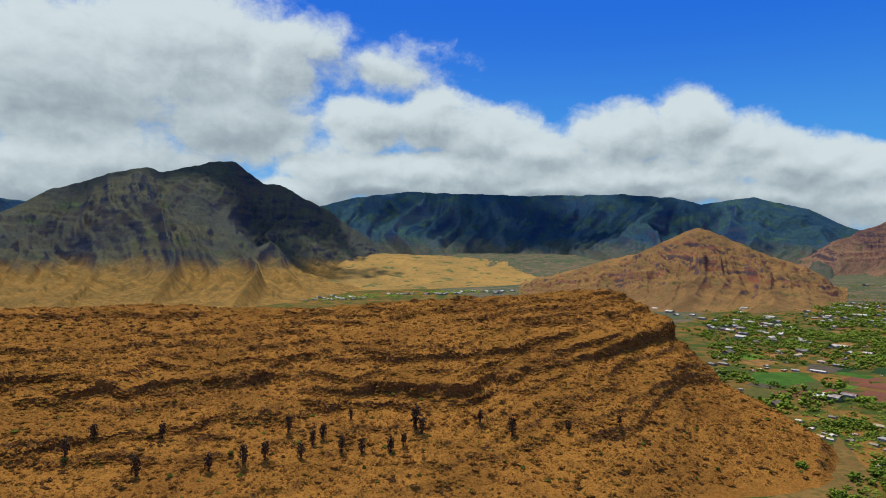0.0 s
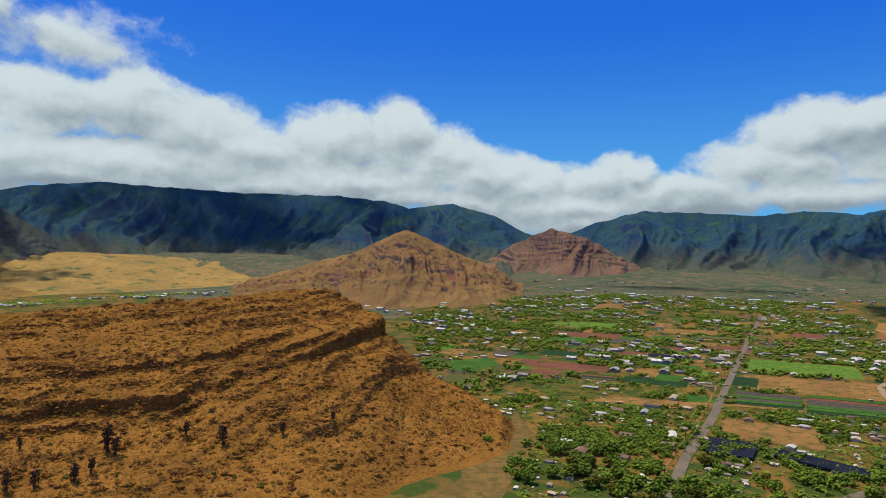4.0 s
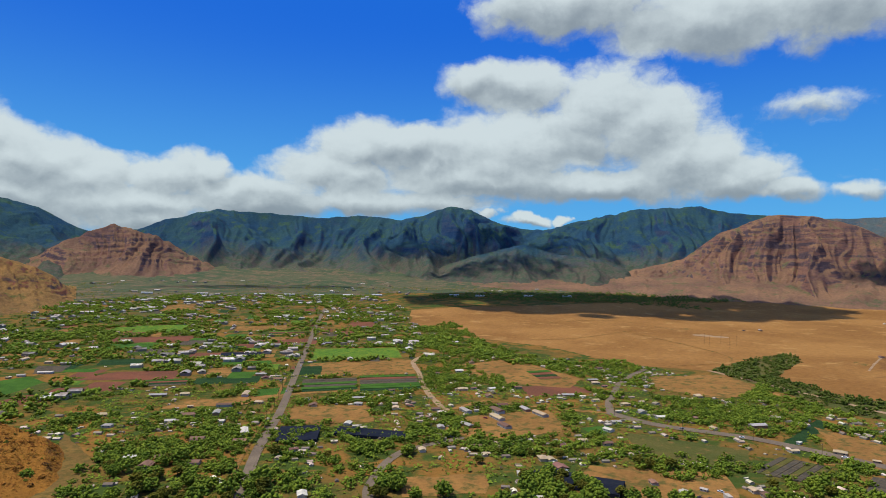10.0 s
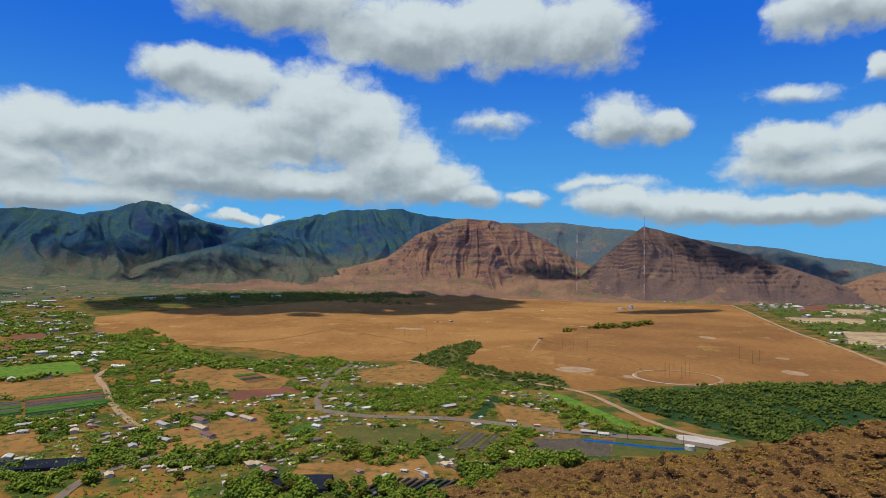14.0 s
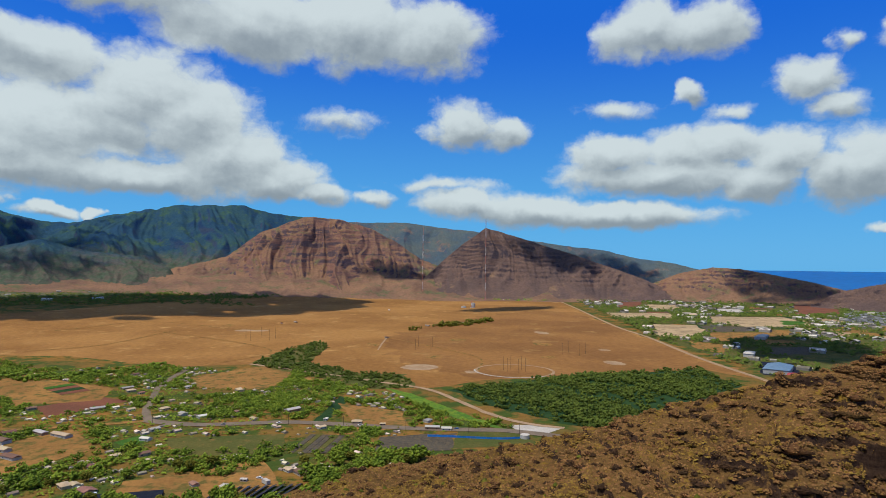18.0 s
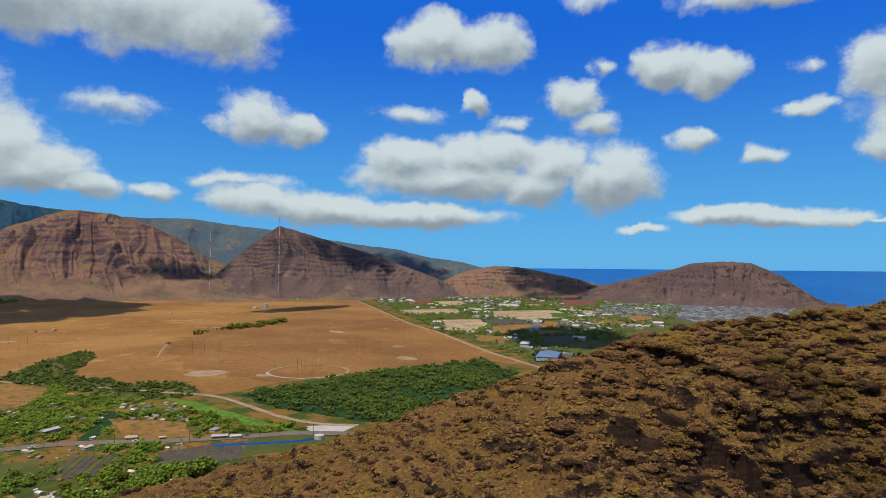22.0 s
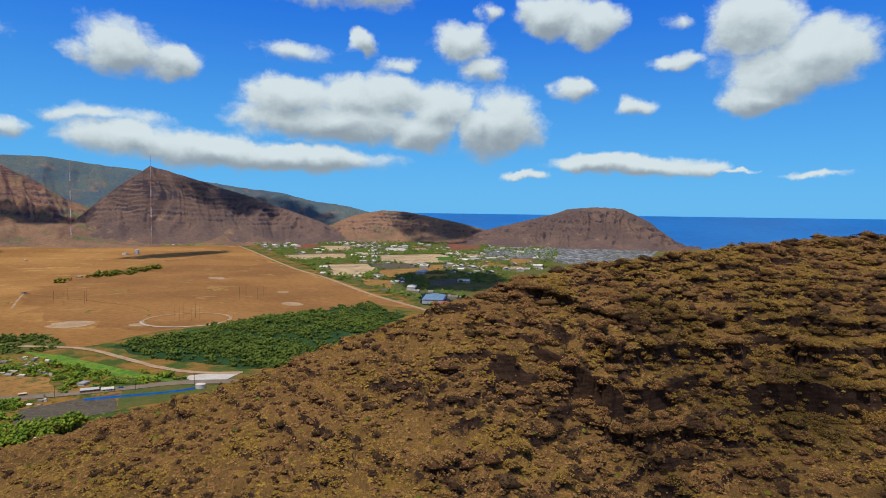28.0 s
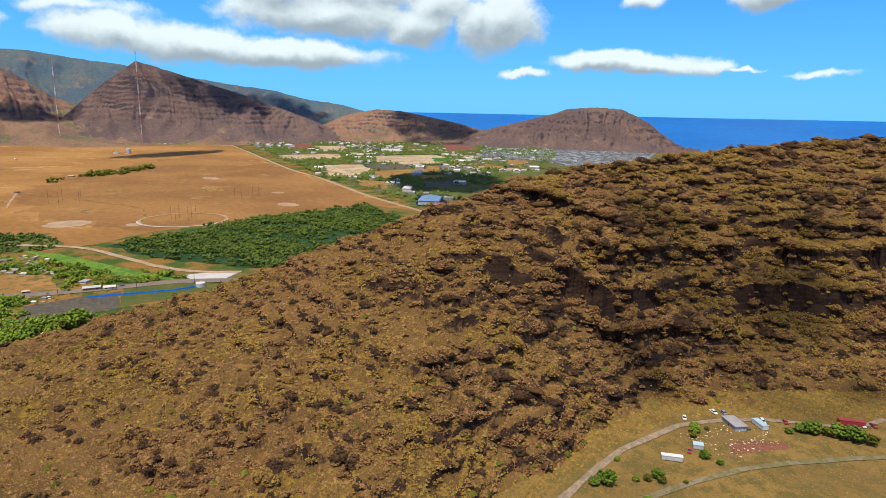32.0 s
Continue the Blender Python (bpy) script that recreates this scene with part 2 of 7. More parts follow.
def soil(name, c1, c2, c3=None, scale=0.05, fine=0.8, rough=0.95, bump=0.4, var=0.0, var_by="island", spec=0.04, metal=0.0, cover=(0.45, 0.6)):
    """A mottled surface: two colours by noise at one size, a third at a tenth of it, fine relief, and a spread of value from piece to piece."""
    m = bpy.data.materials.new(name)
    m.use_nodes = True
    n = Nodes(m.node_tree)
    b = m.node_tree.nodes["Principled BSDF"]
    geo = n.add("ShaderNodeNewGeometry")
    p = geo.outputs["Position"]
    col = n.mix(n.step(n.noise(p, scale, 5, 0.6), 0.36, 0.64), c1, c2)
    if c3:
        col = n.mix(n.step(n.noise(n.vec("ADD", p, (51, 17, 9)), scale * 4.5, 5, 0.65), *cover), col, c3)
    col = n.add("ShaderNodeHueSaturation", {"Color": col, "Value": n.math("MULTIPLY_ADD", n.noise(p, fine, 4, 0.7), 0.9, 0.55)}).outputs[0]
    if var:
        r = geo.outputs["Random Per Island"] if var_by == "island" else n.add("ShaderNodeObjectInfo").outputs["Random"]
        col = n.add("ShaderNodeHueSaturation", {"Color": col, "Hue": n.math("MULTIPLY_ADD", n.math("FRACT", n.math("MULTIPLY", r, 7.3)), 0.05 * min(var, 1), 0.5 - 0.025 * min(var, 1)),
                                               "Value": n.math("MULTIPLY_ADD", r, var, 1 - var / 2)}).outputs[0]
    m.node_tree.links.new(col, b.inputs["Base Color"])
    b.inputs["Roughness"].default_value, b.inputs["Metallic"].default_value = rough, metal
    b.inputs["Specular IOR Level"].default_value = spec
    if bump:
        r = n.add("ShaderNodeBump", {"Strength": bump, "Distance": 0.6 / max(fine, 0.05), "Height": n.noise(p, fine, 5, 0.7)}).outputs[0]
        m.node_tree.links.new(r, b.inputs["Normal"])
    return m


def slope_soil(name, flat, flat2, rock, rock2, scale, band, lo, hi, bump=0.5, green=None, green_at=(0.5, 0.65), fine=None, low=None):
    """A mountainside: grass and scrub where it lies flat, banded rock where it stands steep. low: the colour of the scrub zone at its foot, and the heights where it ends."""
    m = bpy.data.materials.new(name)
    m.use_nodes = True
    n = Nodes(m.node_tree)
    b = m.node_tree.nodes["Principled BSDF"]
    geo = n.add("ShaderNodeNewGeometry")
    p = geo.outputs["Position"]
    up = n.add("ShaderNodeSeparateXYZ", {0: geo.outputs["Normal"]}).outputs[2]
    grain = n.noise(p, scale * 6, 6, 0.65)
    grass = n.mix(n.step(n.noise(p, scale, 5, 0.6), 0.38, 0.62), flat, flat2)
    if green:
        grass = n.mix(n.step(n.noise(n.vec("ADD", p, (300, 80, 0)), scale * 2.2, 6, 0.7), *green_at), grass, green)
    strata = n.noise(n.vec("MULTIPLY", p, (band * 0.12, band * 0.12, band)), 1.0, 4, 0.6, 0.4)
    stone = n.mix(n.step(strata, 0.40, 0.60), rock, rock2)
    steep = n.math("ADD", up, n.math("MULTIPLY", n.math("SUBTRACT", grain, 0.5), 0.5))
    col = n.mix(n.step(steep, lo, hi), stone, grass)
    if low:
        tall = n.add("ShaderNodeSeparateXYZ", {0: p}).outputs[2]
        tall = n.math("ADD", tall, n.math("MULTIPLY", n.math("SUBTRACT", n.noise(p, scale * 1.3, 5, 0.65), 0.5), (low[3] - low[2]) * 1.6))
        zone = n.mix(n.step(grain, 0.40, 0.60), low[0], low[1])
        col = n.mix(n.step(tall, low[2], low[3]), zone, col)
    col = n.add("ShaderNodeHueSaturation", {"Color": col, "Value": n.math("MULTIPLY_ADD", n.noise(p, fine or scale * 20, 5, 0.75), 1.3, 0.35)}).outputs[0]
    m.node_tree.links.new(col, b.inputs["Base Color"])
    b.inputs["Roughness"].default_value, b.inputs["Specular IOR Level"].default_value = 0.95, 0.03
    r = n.add("ShaderNodeBump", {"Strength": bump, "Distance": 0.35 / scale / 6, "Height": n.noise(p, (fine or scale * 20) * 0.7, 6, 0.75)}).outputs[0]
    m.node_tree.links.new(r, b.inputs["Normal"])
    return m


M = {
    "valley": soil("valley_ground", (0.25, 0.118, 0.026), (0.135, 0.092, 0.022), (0.055, 0.078, 0.014), 0.007, 0.12, bump=0.3, cover=(0.44, 0.58)),
    "plain": soil("dry_grass_plain", (0.33, 0.162, 0.046), (0.24, 0.112, 0.031), (0.4, 0.218, 0.07), 0.0035, 0.10, bump=0.25, cover=(0.55, 0.7)),
    "plaindark": soil("brown_tone_plain", (0.27, 0.128, 0.038), (0.195, 0.09, 0.028), (0.31, 0.168, 0.056), 0.0035, 0.10, bump=0.25, cover=(0.57, 0.72)),
    "tan": soil("bare_earth", (0.32, 0.158, 0.044), (0.24, 0.118, 0.034), (0.12, 0.094, 0.024), 0.02, 0.3, bump=0.3, cover=(0.47, 0.64)),
    "redearth": soil("red_earth", (0.20, 0.075, 0.040), (0.15, 0.062, 0.035), None, 0.02, 0.4, bump=0.3),
    "green": soil("green_crop", (0.065, 0.135, 0.018), (0.045, 0.10, 0.015), None, 0.05, 0.5, bump=0.5),
    "lime": soil("yellow_green_crop", (0.16, 0.21, 0.022), (0.11, 0.19, 0.02), (0.07, 0.14, 0.02), 0.03, 0.5, bump=0.5),
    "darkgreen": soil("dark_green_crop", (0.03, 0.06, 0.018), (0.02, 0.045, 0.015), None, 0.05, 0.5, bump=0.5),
    "slate": soil("ploughed_grey_earth", (0.092, 0.076, 0.054), (0.072, 0.058, 0.042), (0.115, 0.088, 0.052), 0.05, 0.5, bump=0.5),
    "cloth": soil("black_shade_cloth", (0.012, 0.014, 0.022), (0.018, 0.02, 0.028), None, 0.1, 1.0, rough=0.7, bump=0.1),
    "asphalt": soil("grey_asphalt", (0.20, 0.148, 0.098), (0.16, 0.118, 0.08), (0.22, 0.15, 0.09), 0.05, 0.8, bump=0.1, cover=(0.55, 0.7)),
    "track": soil("pale_dirt_track", (0.38, 0.25, 0.14), (0.30, 0.19, 0.10), None, 0.05, 0.5, bump=0.2),
    "concrete": soil("pale_concrete", (0.48, 0.42, 0.34), (0.40, 0.34, 0.27), None, 0.05, 0.6, bump=0.1),
    "sand": soil("pale_quarry_sand", (0.46, 0.32, 0.165), (0.34, 0.235, 0.12), (0.20, 0.14, 0.08), 0.012, 0.1, bump=0.3, cover=(0.5, 0.65)),
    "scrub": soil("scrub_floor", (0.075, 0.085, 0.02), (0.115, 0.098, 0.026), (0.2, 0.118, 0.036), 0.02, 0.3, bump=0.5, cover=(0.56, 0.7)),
    "leaf": soil("tree_leaves", (0.2, 0.25, 0.024), (0.095, 0.14, 0.015), None, 0.11, 1.2, rough=0.8, bump=1.0, var=0.35, spec=0.05),
    "thorn": soil("thorn_thicket_leaves", (0.105, 0.132, 0.02), (0.06, 0.084, 0.014), None, 0.05, 1.2, rough=0.8, bump=1.0, var=0.3, spec=0.05),
    "leaf2": soil("olive_tree_leaves", (0.15, 0.135, 0.016), (0.08, 0.084, 0.012), None, 0.11, 1.2, rough=0.8, bump=1.0, var=0.4, spec=0.04),
    "drybush": soil("dry_shrub_twigs", (0.27, 0.14, 0.047), (0.175, 0.09, 0.031), None, 0.25, 1.5, rough=0.95, bump=1.0, var=0.45, spec=0.04),
    "goldbush": soil("golden_shrub_twigs", (0.28, 0.166, 0.032), (0.195, 0.114, 0.025), None, 0.25, 1.5, rough=0.95, bump=1.0, var=0.4, spec=0.04),
    "ochrebush": soil("ochre_shrub_twigs", (0.33, 0.142, 0.025), (0.22, 0.092, 0.018), None, 0.25, 1.5, rough=0.95, bump=1.0, var=0.4, spec=0.04),
    "ochregold": soil("ochre_tussock_grass", (0.36, 0.172, 0.027), (0.26, 0.120, 0.021), None, 0.25, 1.5, rough=0.95, bump=1.0, var=0.35, spec=0.04),
    "goldslope": soil("golden_grass_slope", (0.4, 0.23, 0.058), (0.28, 0.175, 0.05), (0.1, 0.12, 0.038), 0.004, 0.05, bump=0.3, cover=(0.54, 0.66)),
    "dirt": soil("brown_dirt_road", (0.25, 0.175, 0.105), (0.19, 0.128, 0.075), (0.29, 0.20, 0.12), 0.08, 0.6, bump=0.3),
    "oldlane": soil("old_weedy_lane", (0.22, 0.165, 0.095), (0.17, 0.125, 0.06), (0.14, 0.115, 0.04), 0.06, 0.6, bump=0.3),
    "drygrass": soil("dry_olive_grass", (0.22, 0.128, 0.034), (0.165, 0.098, 0.028), (0.125, 0.088, 0.024), 0.03, 0.6, bump=0.5),
    "upland": soil("green_upland_scrub", (0.064, 0.09, 0.042), (0.105, 0.105, 0.052), (0.17, 0.118, 0.066), 0.004, 0.06, bump=0.4, cover=(0.47, 0.62)),
    # dark and brown twigs, also used as painted shade inside the brush
    "darkbush": soil("dark_twigs_and_core_shade", (0.085, 0.046, 0.021), (0.052, 0.029, 0.015), None, 0.25, 1.5, rough=0.95, bump=1.0, var=0.4, spec=0.04),
    "brownbush": soil("brown_twigs_and_core_shade", (0.14, 0.07, 0.026), (0.085, 0.042, 0.017), None, 0.25, 1.5, rough=0.95, bump=1.0, var=0.5, spec=0.04),
    "bark": soil("tree_bark", (0.10, 0.07, 0.045), (0.07, 0.05, 0.03), None, 0.5, 6.0, bump=0.6),
}
SEA = soil("sea_water", (0.004, 0.115, 0.32), (0.004, 0.095, 0.28), None, 0.002, 0.02, rough=0.45, bump=0.05, spec=0.25)
M["hillA"] = slope_soil("dry_hillside", (0.38, 0.165, 0.029), (0.29, 0.124, 0.023), (0.18, 0.078, 0.028), (0.27, 0.116, 0.032), 0.02, 0.35, 0.58, 0.82, 0.8, fine=0.5)
# steep rock is coloured near-black to put the cliffs' shade in
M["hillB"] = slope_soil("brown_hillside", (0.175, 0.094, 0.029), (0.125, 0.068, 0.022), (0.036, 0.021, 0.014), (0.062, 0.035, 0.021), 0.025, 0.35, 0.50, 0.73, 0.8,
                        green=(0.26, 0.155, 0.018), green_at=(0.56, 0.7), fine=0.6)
# distance haze is put into these base colours as a blue tint
M["pali"] = slope_soil("haze_tinted_mountainside", (0.040, 0.088, 0.100), (0.029, 0.072, 0.118), (0.023, 0.056, 0.122), (0.054, 0.072, 0.112), 0.0045, 0.02, 0.45, 0.78, 1.0, green=(0.060, 0.112, 0.070), low=((0.085, 0.110, 0.066), (0.13, 0.108, 0.078), 110.0, 260.0))
# rock is tinted grey-blue to carry distant shade and haze
M["drypali"] = slope_soil("dry_mountainside", (0.125, 0.120, 0.070), (0.085, 0.090, 0.072), (0.048, 0.056, 0.080), (0.105, 0.092, 0.080), 0.004, 0.03, 0.50, 0.80, 1.0, green=(0.090, 0.120, 0.050), green_at=(0.54, 0.7), low=((0.40, 0.225, 0.055), (0.27, 0.165, 0.046), 62.0, 125.0))
M["redhill"] = slope_soil("red_brown_mountainside", (0.29, 0.160, 0.088), (0.21, 0.120, 0.076), (0.100, 0.070, 0.076), (0.25, 0.128, 0.088), 0.005, 0.045, 0.60, 0.84, 1.0, green=(0.15, 0.14, 0.065), green_at=(0.52, 0.66))
# this ridge's colours carry the same painted blue haze
M["ridge"] = slope_soil("haze_tinted_ridge", (0.110, 0.130, 0.118), (0.080, 0.112, 0.128), (0.064, 0.088, 0.130), (0.17, 0.120, 0.115), 0.005, 0.03, 0.50, 0.80, 1.0, green=(0.23, 0.145, 0.105), green_at=(0.54, 0.7))
M["cone"] = slope_soil("dark_brown_cone", (0.180, 0.112, 0.082), (0.132, 0.088, 0.072), (0.066, 0.051, 0.056), (0.142, 0.088, 0.068), 0.005, 0.045, 0.56, 0.80, 1.0, green=(0.27, 0.165, 0.095), green_at=(0.58, 0.72))
M["crag"] = slope_soil("orange_hillside_with_crags", (0.33, 0.180, 0.060), (0.25, 0.140, 0.052), (0.115, 0.080, 0.074), (0.32, 0.125, 0.066), 0.009, 0.05, 0.58, 0.82, 1.0, green=(0.14, 0.13, 0.04), green_at=(0.52, 0.7))

# ---- shapes ----
EYE = 150.0


def hashed(ix, iy, seed):
    h = (ix.astype(np.int64) * 374761393 + iy.astype(np.int64) * 668265263 + seed * 982451653) & 0xFFFFFFFF
    h = ((h ^ (h >> 13)) * 1274126177) & 0xFFFFFFFF
    return ((h ^ (h >> 16)) & 0xFFFF) / 65535.0


def grain(x, y, seed=0):
    ix, iy = np.floor(x), np.floor(y)
    fx, fy = x - ix, y - iy
    fx, fy = fx * fx * (3 - 2 * fx), fy * fy * (3 - 2 * fy)
    a, b, c, d = hashed(ix, iy, seed), hashed(ix + 1, iy, seed), hashed(ix, iy + 1, seed), hashed(ix + 1, iy + 1, seed)
    return (a * (1 - fx) + b * fx) * (1 - fy) + (c * (1 - fx) + d * fx) * fy


def fractal(x, y, octaves=5, seed=0, gain=0.5):
    total, amp, norm = 0, 1.0, 0
    for k in range(octaves):
        total = total + amp * grain(x * 2 ** k + 17.3 * k, y * 2 ** k - 9.1 * k, seed + k)
        norm += amp
        amp *= gain
    return total / norm


def crests(x, y, octaves=4, seed=0, gain=0.5):
    total, amp, norm = 0, 1.0, 0
    for k in range(octaves):
        total = total + amp * (1 - np.abs(2 * grain(x * 2 ** k + 5.7 * k, y * 2 ** k, seed + k) - 1))
        norm += amp
        amp *= gain
    return total / norm


def smooth(v, lo, hi):
    s = np.clip((v - lo) / (hi - lo), 0, 1)
    return s * s * (3 - 2 * s)


def ground_z(x, y):
    """The valley floor: level, then rising inland."""
    return 0.036 * np.maximum(0.0, (np.asarray(x, float) + y) * 0.70711 - 1400.0)


def mesh_of(name, verts, faces, mats, index=None, smooth_faces=False):
    """A mesh from arrays: faces all of one length."""
    verts, faces = np.asarray(verts, np.float32), np.asarray(faces, np.int32)
    me = bpy.data.meshes.new(name)
    k = faces.shape[1]
    me.vertices.add(len(verts)), me.loops.add(faces.size), me.polygons.add(len(faces))
    me.vertices.foreach_set("co", verts.ravel())
    me.loops.foreach_set("vertex_index", faces.ravel())
    me.polygons.foreach_set("loop_start", np.arange(0, faces.size, k, dtype=np.int32))
    me.polygons.foreach_set("loop_total", np.full(len(faces), k, np.int32))
    for m in (mats if isinstance(mats, (list, tuple)) else [mats]):
        me.materials.append(m)
    if index is not None:
        me.polygons.foreach_set("material_index", np.asarray(index, np.int32))
    me.polygons.foreach_set("use_smooth", np.full(len(faces), smooth_faces))
    me.update(calc_edges=True)
    me.validate()
    return me


def grid_mesh(name, V, mats, smooth_faces=True):
    n, m = V.shape[:2]
    i = np.arange(n * m).reshape(n, m)
    f = np.stack([i[:-1, :-1], i[1:, :-1], i[1:, 1:], i[:-1, 1:]], -1).reshape(-1, 4)
    return mesh_of(name, V.reshape(-1, 3), f, mats, None, smooth_faces)


def part(name, bm, material, parent=None, label=""):
    me = bpy.data.meshes.new(name)
    bm.to_mesh(me)
    bm.free()
    me.materials.append(material)
    ob = new(name, me)
    if parent:
        ob.parent = parent
    return tagged(ob, label)


def relief(keys, n_az, n_d, wide=(0.30, 6.0), gully=0.22, seed=0, power=1.5, jag=0.012, back=0.5, rough=0.05, talus=0.9, bands=0.0, spur=0.0):
    """The slopes of a ridge that curves round the valley. keys: azimuth, distance of the crest, its elevation seen from the middle, distance of the foot."""
    k = np.array(keys, float)
    az = np.linspace(k[0, 0], k[-1, 0], n_az)
    crest, foot = np.interp(az, k[:, 0], k[:, 1]), np.interp(az, k[:, 0], k[:, 3])
    rise = EYE + crest * np.tan(np.radians(np.interp(az, k[:, 0], k[:, 2])))
    arc = np.radians(az) * crest.mean()
    part_ = (az - az[0]) / (az[-1] - az[0])
    foot_z = ground_z(crest * np.sin(np.radians(az)), crest * np.cos(np.radians(az))) - 4
    rise = foot_z + (rise - foot_z) * smooth(part_, 0, 0.07) * (1 - smooth(part_, 0.93, 1))
    tall = max(rise.max(), 1)
    rise = rise + tall * jag * 2 * (fractal(arc / (tall * 0.12), arc * 0, 4, seed + 40) - 0.5)
    u = np.concatenate([-np.linspace(back, 0, max(4, n_d // 6), endpoint=False), np.linspace(0, 1, n_d) ** 1.15])
    U, A = np.meshgrid(u, arc)
    R = crest[:, None] - U * (crest - foot)[:, None]
    X, Y = R * np.sin(np.radians(az))[:, None], R * np.cos(np.radians(az))[:, None]
    base = ground_z(X, Y) - 2.0
    size = tall * wide[0]
    warp = (fractal(X / size * 0.6, Y / size * 0.6, 3, seed + 9) - 0.5) * size * 1.6
    # spurs run out from the crest, with steep hollows between them
    run = 1.0
    if spur:
        run = 1 - spur * (1 - smooth(crests((A + warp * 0.8) / (tall * 0.75), U * 0.35, 3, seed + 77, 0.5), 0.30, 0.92))
    p = np.where(U >= 0, (1 - np.clip(U / run, 0, 1)) ** power, 1 - (np.abs(U) / back) ** 1.3)
    ribs = crests((A + warp) / size, U * 1.1, 4, seed, 0.55)
    fine = crests((A + warp * 0.6) / size * 3.1, U * 2.6, 3, seed + 31, 0.55)
    sway = np.clip(np.abs(U) * 4, 0.10, 1) * np.clip((1 - U) * 1.6, 0, 1) * (1 - 0.8 * smooth(U, talus, talus + 0.25))
    Z = base + (rise[:, None] - base) * np.clip(p + gully * ((ribs - 0.62) * 1.25 + (fine - 0.6) * 0.5) * sway, -0.02, 1.2)
    if bands:
        beat = 2 * np.pi * (Z / bands + 0.8 * (fractal(X / 300, Y / 300, 3, seed + 60) - 0.5) * 4)
        Z = Z - bands / (2 * np.pi) * 0.5 * np.sin(beat) * smooth(fractal(X / 150, Y / 150, 3, seed + 61), 0.3, 0.5) * smooth(U, 0.02, 0.1) * (1 - smooth(U, talus, talus + 0.3))
    Z = Z + tall * rough * (fractal(X / (tall * 0.1), Y / (tall * 0.1), 5, seed + 20, 0.6) - 0.5) * np.clip((1 - U) * 2.5, 0, 1) * np.clip(np.abs(U) * 8, 0.15, 1)
    return az, u, np.stack([X, Y, Z], -1)


def range_relief(keys, n_az, n_d, seed=0, spur=(1.15, 3.4), span=0.85, flute=0.10, jag=0.012, back=0.5, rough=0.03, bands=0.0, cliff=0.0):
    """A mountain range that curves round the valley: spurs run out from the crest to the foot, with hollows between them.
    keys: azimuth, distance of the crest, its elevation seen from the middle, distance of the foot. spur: how fast the spurs and the hollows fall away."""
    k = np.array(keys, float)
    az = np.linspace(k[0, 0], k[-1, 0], n_az)
    crest, foot = np.interp(az, k[:, 0], k[:, 1]), np.interp(az, k[:, 0], k[:, 3])
    rise = EYE + crest * np.tan(np.radians(np.interp(az, k[:, 0], k[:, 2])))
    arc = np.radians(az) * crest.mean()
    part_ = (az - az[0]) / (az[-1] - az[0])
    foot_z = ground_z(crest * np.sin(np.radians(az)), crest * np.cos(np.radians(az))) - 4
    rise = foot_z + (rise - foot_z) * smooth(part_, 0, 0.07) * (1 - smooth(part_, 0.93, 1))
    tall = max(rise.max(), 1)
    rise = rise + tall * jag * 2 * (fractal(arc / (tall * 0.12), arc * 0, 4, seed + 40) - 0.5)
    u = np.concatenate([-np.linspace(back, 0, max(4, n_d // 6), endpoint=False), np.linspace(0, 1, n_d) ** 1.1])
    U, A = np.meshgrid(u, arc)
    R = crest[:, None] - U * (crest - foot)[:, None]
    X, Y = R * np.sin(np.radians(az))[:, None], R * np.cos(np.radians(az))[:, None]
    base = ground_z(X, Y) - 2.0
    size = tall * span
    warp = (fractal(X / size * 0.7, Y / size * 0.7, 2, seed + 9) - 0.5) * size * 0.8
    T = np.clip(U, 0, 1)
    main = crests((A + warp) / size, T * 0.5, 2, seed, 0.35)
    side = crests((A + warp * 1.3) / size * 2.6 + T * 0.5, T * 0.8, 3, seed + 31, 0.5)
    fine = crests((A + warp * 1.6) / size * 7.5 + T * 0.8, T * 1.6, 3, seed + 57, 0.6)
    e = spur[1] - (spur[1] - spur[0]) * np.clip(smooth(main, 0.25, 0.92) * 0.75 + side * 0.38 - 0.06, 0, 1.05)
    p = (1 - T) ** e
    if cliff:
        # a wall of rock under the crest, standing on its talus
        p = p + cliff * (smooth(p, 0.36, 0.50) - smooth(p, 0.1, 0.95)) * smooth(T, 0.0, 0.05)
    p = p + 0.15 * (side - 0.52) * np.clip(T * 5, 0, 1) * (1 - T) ** 1.2 + flute * (fine - 0.55) * np.clip(T * 9, 0, 1) * smooth(p, 0.05, 0.45) * (1 - T)
    p = np.where(U >= 0, p, 1 - (np.abs(U) / back) ** 1.3)
    Z = base + (rise[:, None] - base) * np.clip(p, -0.02, 1.1)
    if bands:
        beat = 2 * np.pi * (Z / bands + 0.8 * (fractal(X / 300, Y / 300, 3, seed + 60) - 0.5) * 4)
        Z = Z - bands / (2 * np.pi) * 0.8 * np.sin(beat) * smooth(fractal(X / 150, Y / 150, 3, seed + 61), 0.25, 0.45) * smooth(U, 0.02, 0.1) * smooth(p, 0.22, 0.4)
    knobs = 0.6 * crests(X / (tall * 0.16), Y / (tall * 0.16), 4, seed + 20, 0.6) + 0.4 * fractal(X / (tall * 0.1), Y / (tall * 0.1), 4, seed + 25, 0.6)
    Z = Z + tall * rough * 2 * (knobs - 0.52) * np.clip((1 - U) * 2.0, 0, 1) * np.clip(np.abs(U) * 8, 0.15, 1)
    return az, u, np.stack([X, Y, Z], -1)


